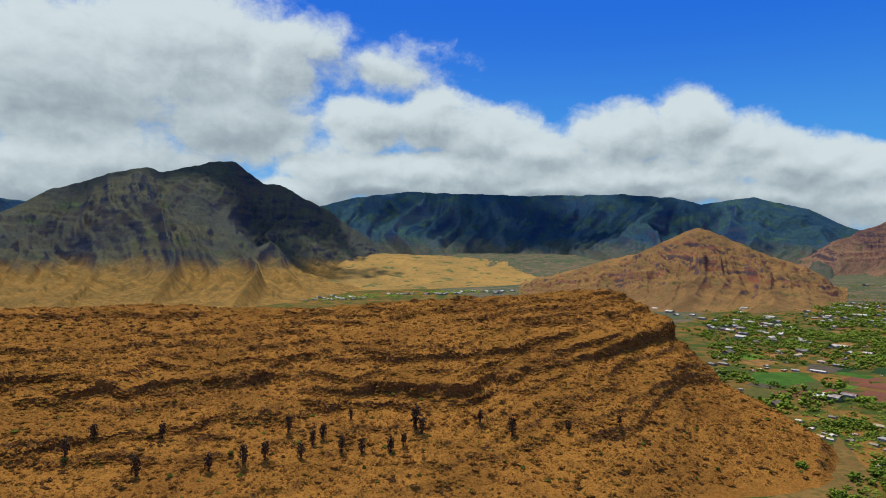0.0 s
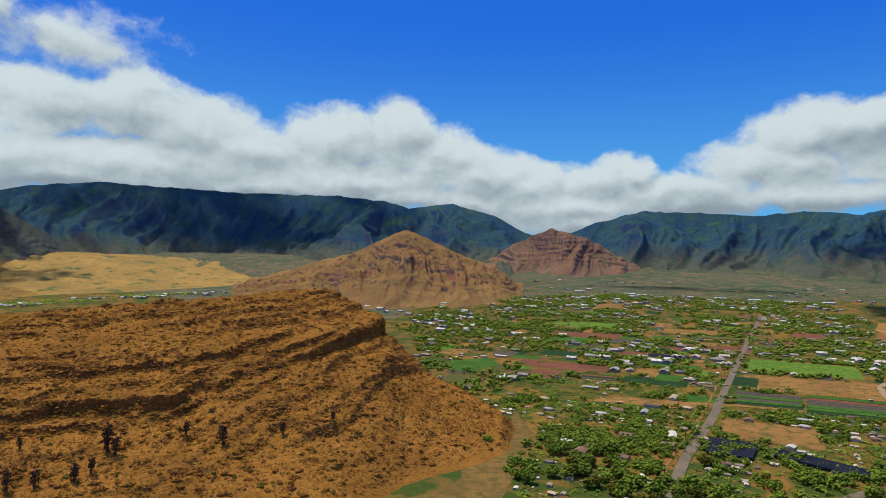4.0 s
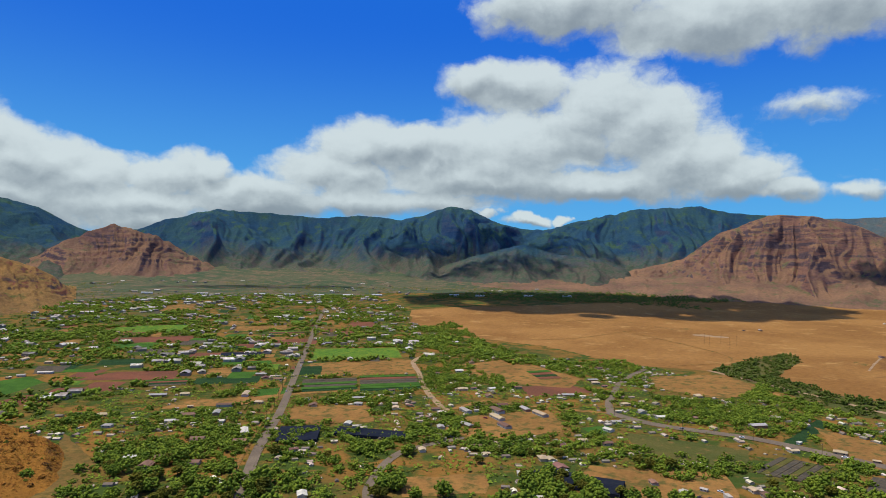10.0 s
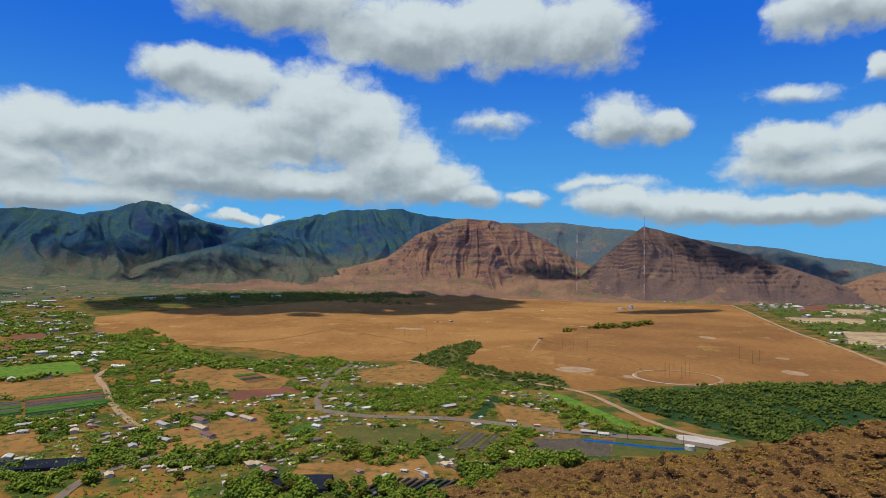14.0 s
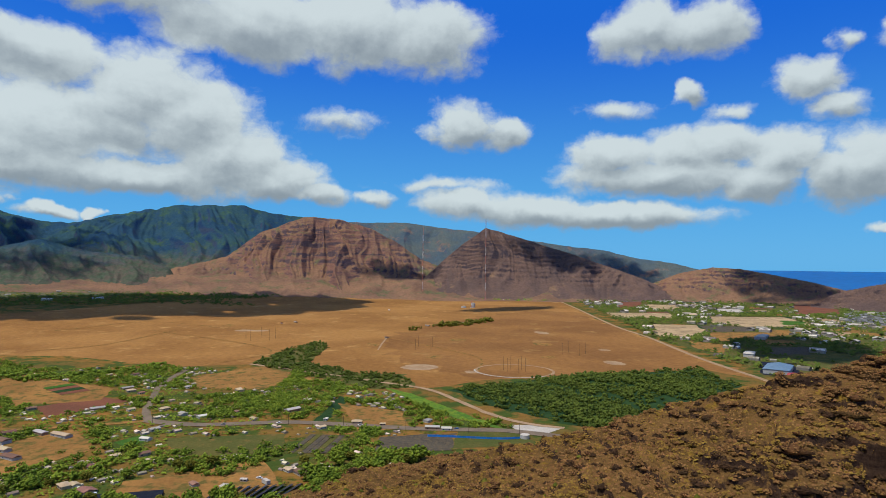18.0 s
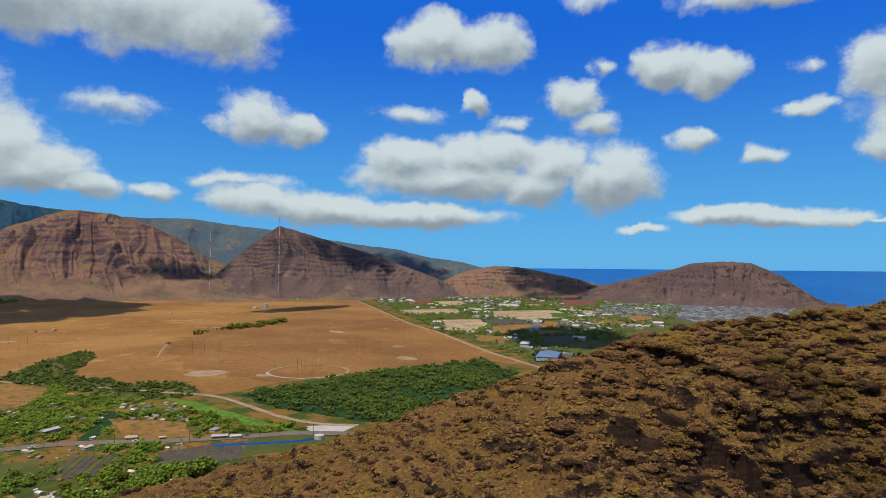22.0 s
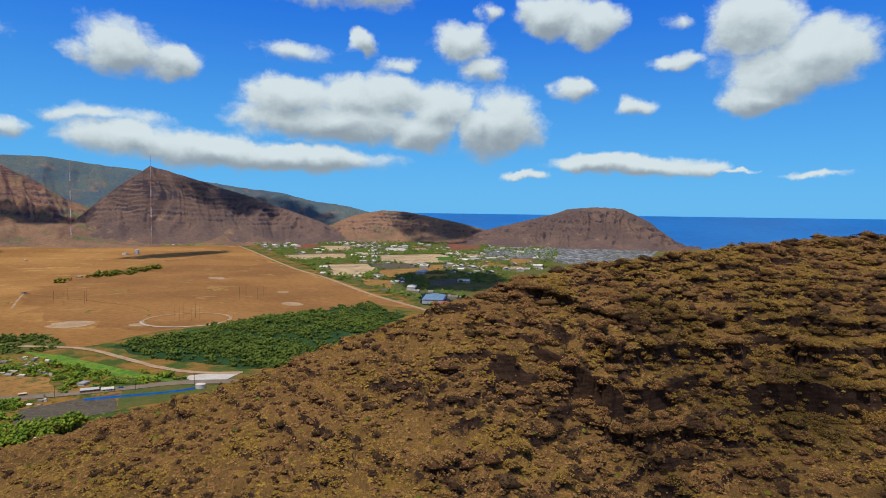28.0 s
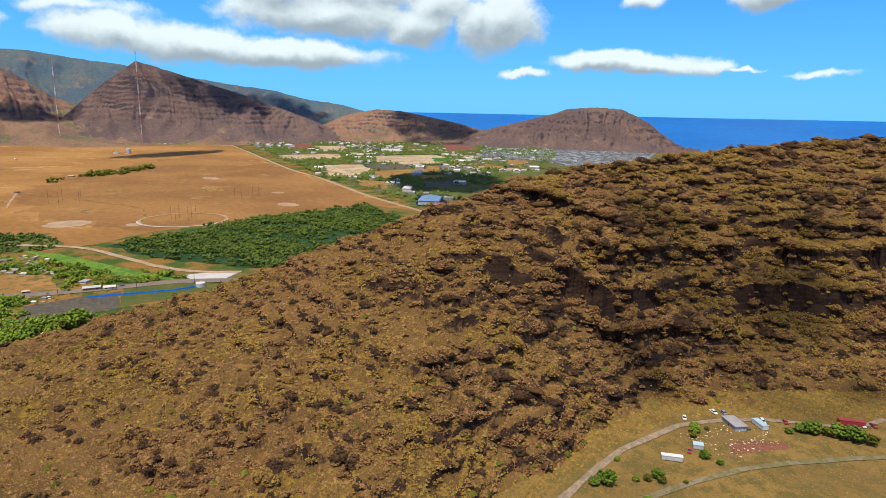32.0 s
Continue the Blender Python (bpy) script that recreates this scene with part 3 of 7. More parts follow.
# ---- the ground, the sea and the mountains ----
axis = np.concatenate([-np.geomspace(4880, 1000, 26), np.linspace(-960, 960, 97), np.geomspace(1000, 4880, 26)])
GX, GY = np.meshgrid(axis, axis, indexing="ij")
far = np.maximum(1.0, np.hypot(GX, GY) / 4880.0)
GX, GY = GX / far, GY / far
shore_v = (GX * 0.62 - GY * 0.78)          # distance towards the sea
GZ = ground_z(GX, GY) + np.where(shore_v > 3000, -(np.minimum(shore_v, 3300) - 3000) * 0.06, 0)
ground_mesh = grid_mesh("ground", np.stack([GX, GY, GZ], -1), M["valley"])
bm = bmesh.new()
bm.from_mesh(ground_mesh)
bmesh.ops.bisect_plane(bm, geom=bm.verts[:] + bm.edges[:] + bm.faces[:], plane_co=(1400 * 0.70711, 1400 * 0.70711, 0), plane_no=(0.70711, 0.70711, 0))
for v in bm.verts:
    if v.co.x * 0.62 - v.co.y * 0.78 < 2900:
        v.co.z = float(ground_z(v.co.x, v.co.y))
bm.to_mesh(ground_mesh)
bm.free()
ground = tagged(new("ground", ground_mesh), "dry valley floor of earth, grass and scrub", "ground", kind="structure")

saz = np.radians(np.linspace(122, 200, 80))
srr = np.concatenate([np.linspace(2950, 3300, 12), np.linspace(3350, 4900, 50)])
SA, SR = np.meshgrid(saz, srr, indexing="ij")
SZ = -4 + (EYE + 4) * (np.clip((SR - 3250) / 1650, 0, 1)) ** 1.25
sea = tagged(new("water", grid_mesh("water", np.stack([SR * np.sin(SA), SR * np.cos(SA), SZ], -1), SEA)), "deep blue sea reaching to the horizon", "sea", kind="structure")


def mountain(name, label, material, keys, n_az, n_d, **shape):
    az, u, V = range_relief(keys, n_az, n_d, **shape)
    ob = new(name, grid_mesh(name, V, material))
    tagged(ob, label, "mountain", kind="structure")
    return ob, az, u, V


mountain("mountain_far", "far green ridge at the valley's edge, tinted blue for haze", M["pali"],
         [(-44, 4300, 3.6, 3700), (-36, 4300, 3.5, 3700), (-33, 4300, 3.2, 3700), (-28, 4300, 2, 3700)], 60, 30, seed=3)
mountain("mountain_west", "steep dark mountain with fluted cliffs above golden talus", M["drypali"],
         [(-46, 2700, 1.5, 1500), (-40, 2750, 2.0, 1500), (-35.4, 2800, 2.4, 1500), (-33.8, 2800, 3.3, 1500), (-31.8, 2850, 4.3, 1480), (-28.8, 2900, 5.6, 1450),
          (-25.3, 2950, 6.5, 1450), (-24.2, 3000, 6.15, 1450), (-20.7, 3100, 7.25, 1500), (-18.4, 3100, 7.3, 1550), (-16.2, 3150, 5.6, 1650),
          (-14.7, 3200, 5.5, 1700), (-12.5, 3200, 4.4, 1800), (-11, 3250, 3.8, 1900), (-8.5, 3250, 1.9, 2100), (-5, 3250, -0.1, 2400), (-1, 3250, -1.5, 2900)], 520, 130, seed=11, spur=(0.95, 4.2), span=0.75, flute=0.12, jag=0.026, rough=0.06, bands=32.0)
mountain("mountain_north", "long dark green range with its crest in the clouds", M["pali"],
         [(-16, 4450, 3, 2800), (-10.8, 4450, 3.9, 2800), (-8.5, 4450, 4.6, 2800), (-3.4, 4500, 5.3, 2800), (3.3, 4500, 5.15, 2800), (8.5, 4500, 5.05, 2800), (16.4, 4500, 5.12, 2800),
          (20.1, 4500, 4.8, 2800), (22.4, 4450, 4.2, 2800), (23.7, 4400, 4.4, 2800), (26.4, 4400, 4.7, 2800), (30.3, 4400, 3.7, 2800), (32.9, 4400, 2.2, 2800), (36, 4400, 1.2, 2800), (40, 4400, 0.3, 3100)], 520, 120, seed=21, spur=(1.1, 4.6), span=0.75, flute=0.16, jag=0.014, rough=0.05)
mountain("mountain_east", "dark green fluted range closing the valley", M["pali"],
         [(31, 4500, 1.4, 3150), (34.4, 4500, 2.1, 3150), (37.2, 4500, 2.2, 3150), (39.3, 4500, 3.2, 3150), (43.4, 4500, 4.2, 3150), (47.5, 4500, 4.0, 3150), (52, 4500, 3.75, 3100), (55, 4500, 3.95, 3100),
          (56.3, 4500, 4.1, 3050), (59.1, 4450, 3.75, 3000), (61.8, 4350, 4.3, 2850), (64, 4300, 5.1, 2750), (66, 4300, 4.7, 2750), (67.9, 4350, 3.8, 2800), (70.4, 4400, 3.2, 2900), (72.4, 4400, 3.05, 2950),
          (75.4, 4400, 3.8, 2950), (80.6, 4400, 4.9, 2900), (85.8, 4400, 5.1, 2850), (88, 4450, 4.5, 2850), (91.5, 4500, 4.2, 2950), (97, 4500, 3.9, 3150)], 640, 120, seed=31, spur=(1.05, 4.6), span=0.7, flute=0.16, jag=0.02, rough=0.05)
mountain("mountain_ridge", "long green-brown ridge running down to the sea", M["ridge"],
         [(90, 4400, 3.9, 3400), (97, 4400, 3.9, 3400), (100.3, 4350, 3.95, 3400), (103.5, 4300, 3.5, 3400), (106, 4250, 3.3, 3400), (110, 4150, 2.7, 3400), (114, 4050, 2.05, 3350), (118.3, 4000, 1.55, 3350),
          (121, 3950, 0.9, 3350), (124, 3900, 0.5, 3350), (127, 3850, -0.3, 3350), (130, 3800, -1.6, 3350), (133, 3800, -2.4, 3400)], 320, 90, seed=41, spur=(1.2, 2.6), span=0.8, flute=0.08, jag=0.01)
mountain("mountain_bluff", "red-brown bluff with banded cliffs over pale talus", M["redhill"],
         [(78, 3500, -0.8, 2950), (81, 3500, -0.3, 2900), (84.3, 3500, 0.6, 2850), (87.3, 3500, 2.8, 2800), (90.9, 3500, 4.25, 2780), (93.9, 3500, 4.15, 2770), (96.9, 3500, 3.4, 2800), (99.3, 3500, 2.1, 2850), (101.5, 3500, 0.6, 2900), (105, 3500, -0.6, 2950), (108, 3500, -1.6, 3050)], 360, 130, seed=51, spur=(1.35, 2.9), span=0.42, flute=0.14, jag=0.014, bands=30.0, rough=0.05)
mountain("mountain_cone", "dark brown cone-shaped mountain beside the plain", M["cone"],
         [(99, 3300, -2.6, 2950), (100.4, 3300, -2.0, 2900), (101.8, 3300, -1.1, 2880), (103.8, 3300, 0.8, 2850), (105.5, 3300, 2.2, 2830), (107.4, 3300, 3.55, 2800), (109.9, 3310, 2.9, 2800), (112.7, 3320, 2.0, 2810), (115.6, 3330, 1.1, 2830), (118.6, 3340, 0.1, 2880), (121.6, 3350, -1.0, 2950), (124, 3350, -2.0, 3050), (126, 3350, -2.6, 3150)], 300, 110, seed=61, spur=(1.15, 1.9), span=0.6, flute=0.16, jag=0.008, bands=22.0)
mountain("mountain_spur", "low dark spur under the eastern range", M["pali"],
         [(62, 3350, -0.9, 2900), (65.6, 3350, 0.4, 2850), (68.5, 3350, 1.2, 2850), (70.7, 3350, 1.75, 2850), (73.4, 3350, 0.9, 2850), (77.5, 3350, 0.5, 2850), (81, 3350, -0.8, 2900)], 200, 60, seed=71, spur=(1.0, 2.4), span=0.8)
mountain("foothill_apron", "low brown foothills and talus at the mountains' feet", M["redhill"],
         [(56, 3250, -2.2, 2800), (62, 3250, -1.5, 2720), (70, 3230, -1.25, 2680), (80, 3200, -1.0, 2640), (88, 3180, -0.9, 2620), (96, 3150, -1.0, 2640), (103, 3130, -1.2, 2680), (110, 3120, -1.5, 2720), (116, 3120, -2.0, 2800), (120, 3120, -2.6, 2900)], 420, 60, seed=121, spur=(0.9, 2.4), span=2.2, flute=0.1, jag=0.03, rough=0.06)
mountain("upland_apron", "green and tan upland rising gently to the mountains", M["upland"],
         [(-22, 3550, -2.0, 2500), (-14, 3550, -1.0, 2450), (-6, 3600, -0.35, 2450), (6, 3600, -0.2, 2500), (18, 3600, -0.3, 2600), (30, 3600, -0.5, 2700), (42, 3600, -0.6, 2700), (52, 3550, -0.75, 2650), (60, 3500, -0.9, 2600), (68, 3450, -1.2, 2600), (76, 3400, -2.0, 2700)], 420, 60, seed=131, spur=(0.9, 1.8), span=3.5, flute=0.1, jag=0.03, rough=0.04)
mountain("golden_apron", "gentle golden grass slope below the dark range", M["goldslope"],
         [(-24, 3100, -2.6, 2250), (-16, 3100, -0.9, 2250), (-8, 3150, -0.3, 2250), (0, 3200, -0.5, 2300), (6, 3200, -0.9, 2400), (10, 3200, -1.7, 2500), (13, 3200, -2.6, 2600)], 200, 50, seed=141, spur=(0.9, 1.5), span=3.0, flute=0.08, jag=0.02, rough=0.03)
mountain("hill_pinnacle", "small rocky reddish hill with a pointed top", M["redhill"],
         [(28, 3400, -1.4, 3050), (32.1, 3400, 1.1, 2950), (34.1, 3400, 2.1, 2900), (35.5, 3400, 2.65, 2880), (36.8, 3400, 2.2, 2880), (38.8, 3400, 1.7, 2880), (41.4, 3400, 0.2, 2900), (44, 3400, -1, 3000), (46, 3400, -1.7, 3100)], 260, 100, seed=81, spur=(1.3, 2.9), span=0.5, flute=0.18, jag=0.04, bands=26.0)
mountain("hill_cone", "orange-brown pointed hill with rocky crags and dry grass", M["crag"],
         [(7, 2350, -2.6, 1900), (10, 2350, -2.2, 1780), (14, 2350, -0.8, 1700), (17.4, 2350, -0.05, 1650), (19.7, 2350, 1.2, 1650), (21.2, 2350, 1.9, 1650), (22.3, 2350, 2.3, 1650), (23.2, 2350, 1.9, 1650), (25, 2350, 1.15, 1660), (27.5, 2350, 0.0, 1700), (30.3, 2350, -1.0, 1800), (33, 2350, -2.2, 2000)], 340, 140, seed=91, spur=(1.0, 2.6), span=0.8, flute=0.14, jag=0.02, bands=14.0, rough=0.08, cliff=0.12)
mountain("hill_coast", "low red-brown coastal hill", M["redhill"],
         [(119, 3450, -2.5, 3150), (121.2, 3450, -1.6, 3130), (124.3, 3450, -0.3, 3120), (126.9, 3450, 0.2, 3120), (129, 3450, 0.1, 3120), (131.5, 3450, -0.35, 3130), (134.6, 3450, -1, 3150), (137.5, 3450, -1.8, 3200), (139, 3450, -2.5, 3300)], 240, 80, seed=101, spur=(1.1, 2.2), span=0.8, bands=22.0, rough=0.06)
mountain("hill_headland", "layered brown headland rising from the shore", M["cone"],
         [(134, 3200, -2.4, 3000), (136.3, 3200, -1.5, 2900), (139.1, 3200, -0.8, 2850), (141.1, 3200, -0.3, 2800), (142.4, 3200, 0.05, 2790), (143.6, 3200, 0.48, 2780), (145, 3200, 0.66, 2780), (147, 3200, 0.7, 2780), (148.5, 3200, 0.55, 2780), (149.5, 3200, 0.1, 2790), (150.7, 3200, -0.5, 2800), (152, 3200, -1.5, 2850), (153.8, 3200, -2.7, 2950), (155, 3200, -3, 3050)], 280, 90, seed=111, spur=(0.9, 1.9), span=0.6, bands=34.0, rough=0.10)

# ---- the two near hills ----


def ledge(Z, level, height, sharp, mask):
    """Steepens the slope into a cliff of that height where it crosses a level."""
    d = Z - level
    return Z + mask * height * (1 / (1 + np.exp(-np.clip(d / sharp, -30, 30))) - 1 / (1 + np.exp(-np.clip(d / (height * 1.6), -30, 30))))


def near_hill(name, label, material, keys, n_az, n_d, levels, cliffs, seed, period=7.0, steps=3.2, power=1.15, gully=0.06, lumps=1.6, long=16.0, reach=460.0, dip=0.0, back=0.45, overhang=0.0):
    az, u, V = relief(keys, n_az, n_d, wide=(0.5, 6), gully=gully, seed=seed, power=power, jag=0.012, rough=0.03, back=back)
    X, Y, Z = V[..., 0], V[..., 1], V[..., 2]
    A = np.repeat(az[:, None], len(u), 1)
    arc = np.radians(A) * reach
    fade = smooth(Z, 0, 6)
    bend = 14 * (fractal(X / 70, Y / 70, 3, seed + 5) - 0.5) + dip * (np.interp(A, [c[0] for c in levels], [c[1] for c in levels]) - 44)
    brows = []
    for hi, sharp, span, above in cliffs:
        level = above + np.interp(A, [c[0] for c in levels], [c[1] for c in levels]) + 7 * (fractal(X / 22, Y / 22, 4, seed + 7) - 0.5)
        mask = smooth(A, span[0], span[1]) * (1 - smooth(A, span[2], span[3])) * smooth(fractal(X / 40, Y / 40, 3, seed + 8 + int(above)), *((0.1, 0.3) if reach > 400 else (0.30, 0.48)))
        Z = ledge(Z, level, hi, sharp, mask)
        brows.append((level + hi * 0.5, hi * 0.28, mask))
    # broken rock ledges that follow the contours
    for k in range(1, 22):
        wave = 5 * (fractal(arc / 34, arc * 0 + 9.1 * k, 3, seed + k) - 0.5) + 1.6 * (fractal(X / 9, Y / 9, 3, seed + 2 * k) - 0.5)
        run = smooth(fractal(arc / long, arc * 0 + 3.7 * k, 3, seed + 3 * k + 1), 0.30, 0.48)
        Z = ledge(Z, k * period + bend + wave, steps * (0.6 + 0.8 * fractal(X / 25, Y / 25, 2, seed + k)), 0.3, run * fade)
    # rounded masses, longer along the slope than down it
    mass = 1 - np.abs(2 * grain(arc / (long * 0.55) + 2 * grain(X / 20, Y / 20, seed + 4), Z / (period * 0.5), seed + 14) - 1)
    Z = Z + lumps * fade * (mass - 0.5) * smooth(fractal(X / 30, Y / 30, 3, seed + 15), 0.35, 0.55)
    Z = Z + lumps * fade * (fractal(X / 5, Y / 5, 4, seed + 12, 0.6) - 0.5)
    # the brow of each cliff leans out over its foot
    if overhang:
        lean = sum(m * np.exp(-((Z - top) / thick) ** 2) for top, thick, m in brows) * (0.4 + 1.2 * fractal(X / 12, Y / 12, 3, seed + 18)) * overhang
        X, Y = X * (1 - lean / np.hypot(X, Y)), Y * (1 - lean / np.hypot(X, Y))
    V = np.stack([X, Y, Z], -1)
    ob = tagged(new(name, grid_mesh(name, V, material, False)), label, "hill", kind="structure")
    return ob, az, u, V


HILL_A = near_hill("hill_terraced", "dry golden-brown hill with rocky ledges and a cliff band", M["hillA"],
                   [(-48, 640, -5.0, 320), (-35.3, 640, -4.8, 325), (-27.8, 640, -4.85, 330), (-19, 640, -5.25, 335), (-11.4, 640, -5.6, 335), (-7.4, 640, -5.1, 335), (-1.2, 640, -4.55, 338),
                    (6, 640, -4.15, 340), (11.1, 640, -3.5, 345), (14.6, 640, -3.3, 350), (17.4, 635, -4.2, 360), (19.8, 620, -5.8, 370), (21, 610, -7.2, 380), (22.5, 600, -9, 395), (26, 580, -11.4, 415),
                    (29.3, 565, -12.9, 432), (31.3, 555, -14.0, 450), (33.3, 550, -15.9, 472), (37, 545, -18.6, 500), (43, 545, -20.5, 520)],
                   600, 200, [(-50, 36), (-10, 40), (2, 44), (8.5, 54), (14, 66), (20.7, 80), (30, 90)], [(9, 0.35, (-16, -9, 20, 22.5), 0), (4.5, 0.3, (-40, -34, 14, 18), 9), (3.5, 0.3, (-44, -38, 12, 16), -9), (4, 0.3, (-44, -38, 12, 16), 18)], 5, period=6.0, steps=4.2, lumps=1.6, long=75.0, dip=1.0, overhang=2.0)
HILL_B = near_hill("hill_shrubby", "brown hillside covered with dry shrubs and rock ledges darkened for shade", M["hillB"],
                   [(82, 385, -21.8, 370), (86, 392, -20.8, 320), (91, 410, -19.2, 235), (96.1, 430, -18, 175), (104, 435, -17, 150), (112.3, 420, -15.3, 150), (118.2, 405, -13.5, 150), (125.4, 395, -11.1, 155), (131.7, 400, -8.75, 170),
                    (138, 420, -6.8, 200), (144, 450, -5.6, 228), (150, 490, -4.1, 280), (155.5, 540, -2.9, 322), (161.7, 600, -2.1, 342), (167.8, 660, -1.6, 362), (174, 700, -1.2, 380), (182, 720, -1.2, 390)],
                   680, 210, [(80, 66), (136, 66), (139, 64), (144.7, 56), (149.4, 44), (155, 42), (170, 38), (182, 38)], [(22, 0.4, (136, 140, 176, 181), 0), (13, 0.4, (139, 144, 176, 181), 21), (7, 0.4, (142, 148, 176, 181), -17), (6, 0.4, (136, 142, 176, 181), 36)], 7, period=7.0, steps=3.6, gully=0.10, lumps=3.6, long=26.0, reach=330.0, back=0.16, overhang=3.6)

# ---- scattering ----
rng = np.random.default_rng(4)


def ico(level=1):
    bm = bmesh.new()
    bmesh.ops.create_icosphere(bm, subdivisions=level, radius=1.0)
    v = np.array([p.co[:] for p in bm.verts])
    f = np.array([[q.index for q in p.verts] for p in bm.faces])
    bm.free()
    return v, f


BALL_V, BALL_F = ico(1)
OCT_V = np.array([(1, 0, 0), (-1, 0, 0), (0, 1, 0), (0, -1, 0), (0, 0, 1), (0, 0, -1)], float) * 1.15
OCT_F = np.array([(0, 2, 4), (2, 1, 4), (1, 3, 4), (3, 0, 4), (2, 0, 5), (1, 2, 5), (3, 1, 5), (0, 3, 5)])
CAP_V, CAP_F = OCT_V[:5] - np.array([0, 0, 0.2]), OCT_F[:4]


def clump_mesh(name, places, sizes, material, flat=0.7, rough=0.35, ball=None, seed=0, turn=None, long=None, soft=False):
    """Many small uneven clumps in one mesh."""
    bv, bf = ball or (OCT_V, OCT_F)
    r = np.random.default_rng(seed)
    n, k = len(places), len(bv)
    turn = r.uniform(0, 2 * np.pi, n) if turn is None else turn
    jit = 1 + rough * r.normal(size=(n, k, 1))
    v = bv[None] * jit
    c, s = np.cos(turn)[:, None], np.sin(turn)[:, None]
    stretch = r.uniform(0.75, 1.3, (n, 1)) if long is None else r.uniform(*long, (n, 1))
    vx = v[..., 0] * stretch
    x, y = vx * c - v[..., 1] * s, vx * s + v[..., 1] * c
    z = v[..., 2] * flat
    out = np.stack([x, y, z], -1) * np.asarray(sizes)[:, None, None] + np.asarray(places)[:, None, :]
    f = (bf[None] + (np.arange(n) * k)[:, None, None]).reshape(-1, 3)
    return mesh_of(name, out.reshape(-1, 3), f, material, None, soft)


def pick_on(V, n, weight, r):
    """Random places on a height grid, by weight and area."""
    d1, d2 = V[1:, :-1] - V[:-1, :-1], V[:-1, 1:] - V[:-1, :-1]
    area = np.abs(d1[..., 0] * d2[..., 1] - d1[..., 1] * d2[..., 0]) * weight[:-1, :-1]
    p = area.ravel() / area.sum()
    i = r.choice(len(p), n, p=p)
    a, b = np.unravel_index(i, area.shape)
    s, t = r.random((n, 1)), r.random((n, 1))
    return V[a, b] + d1[a, b] * s + d2[a, b] * t


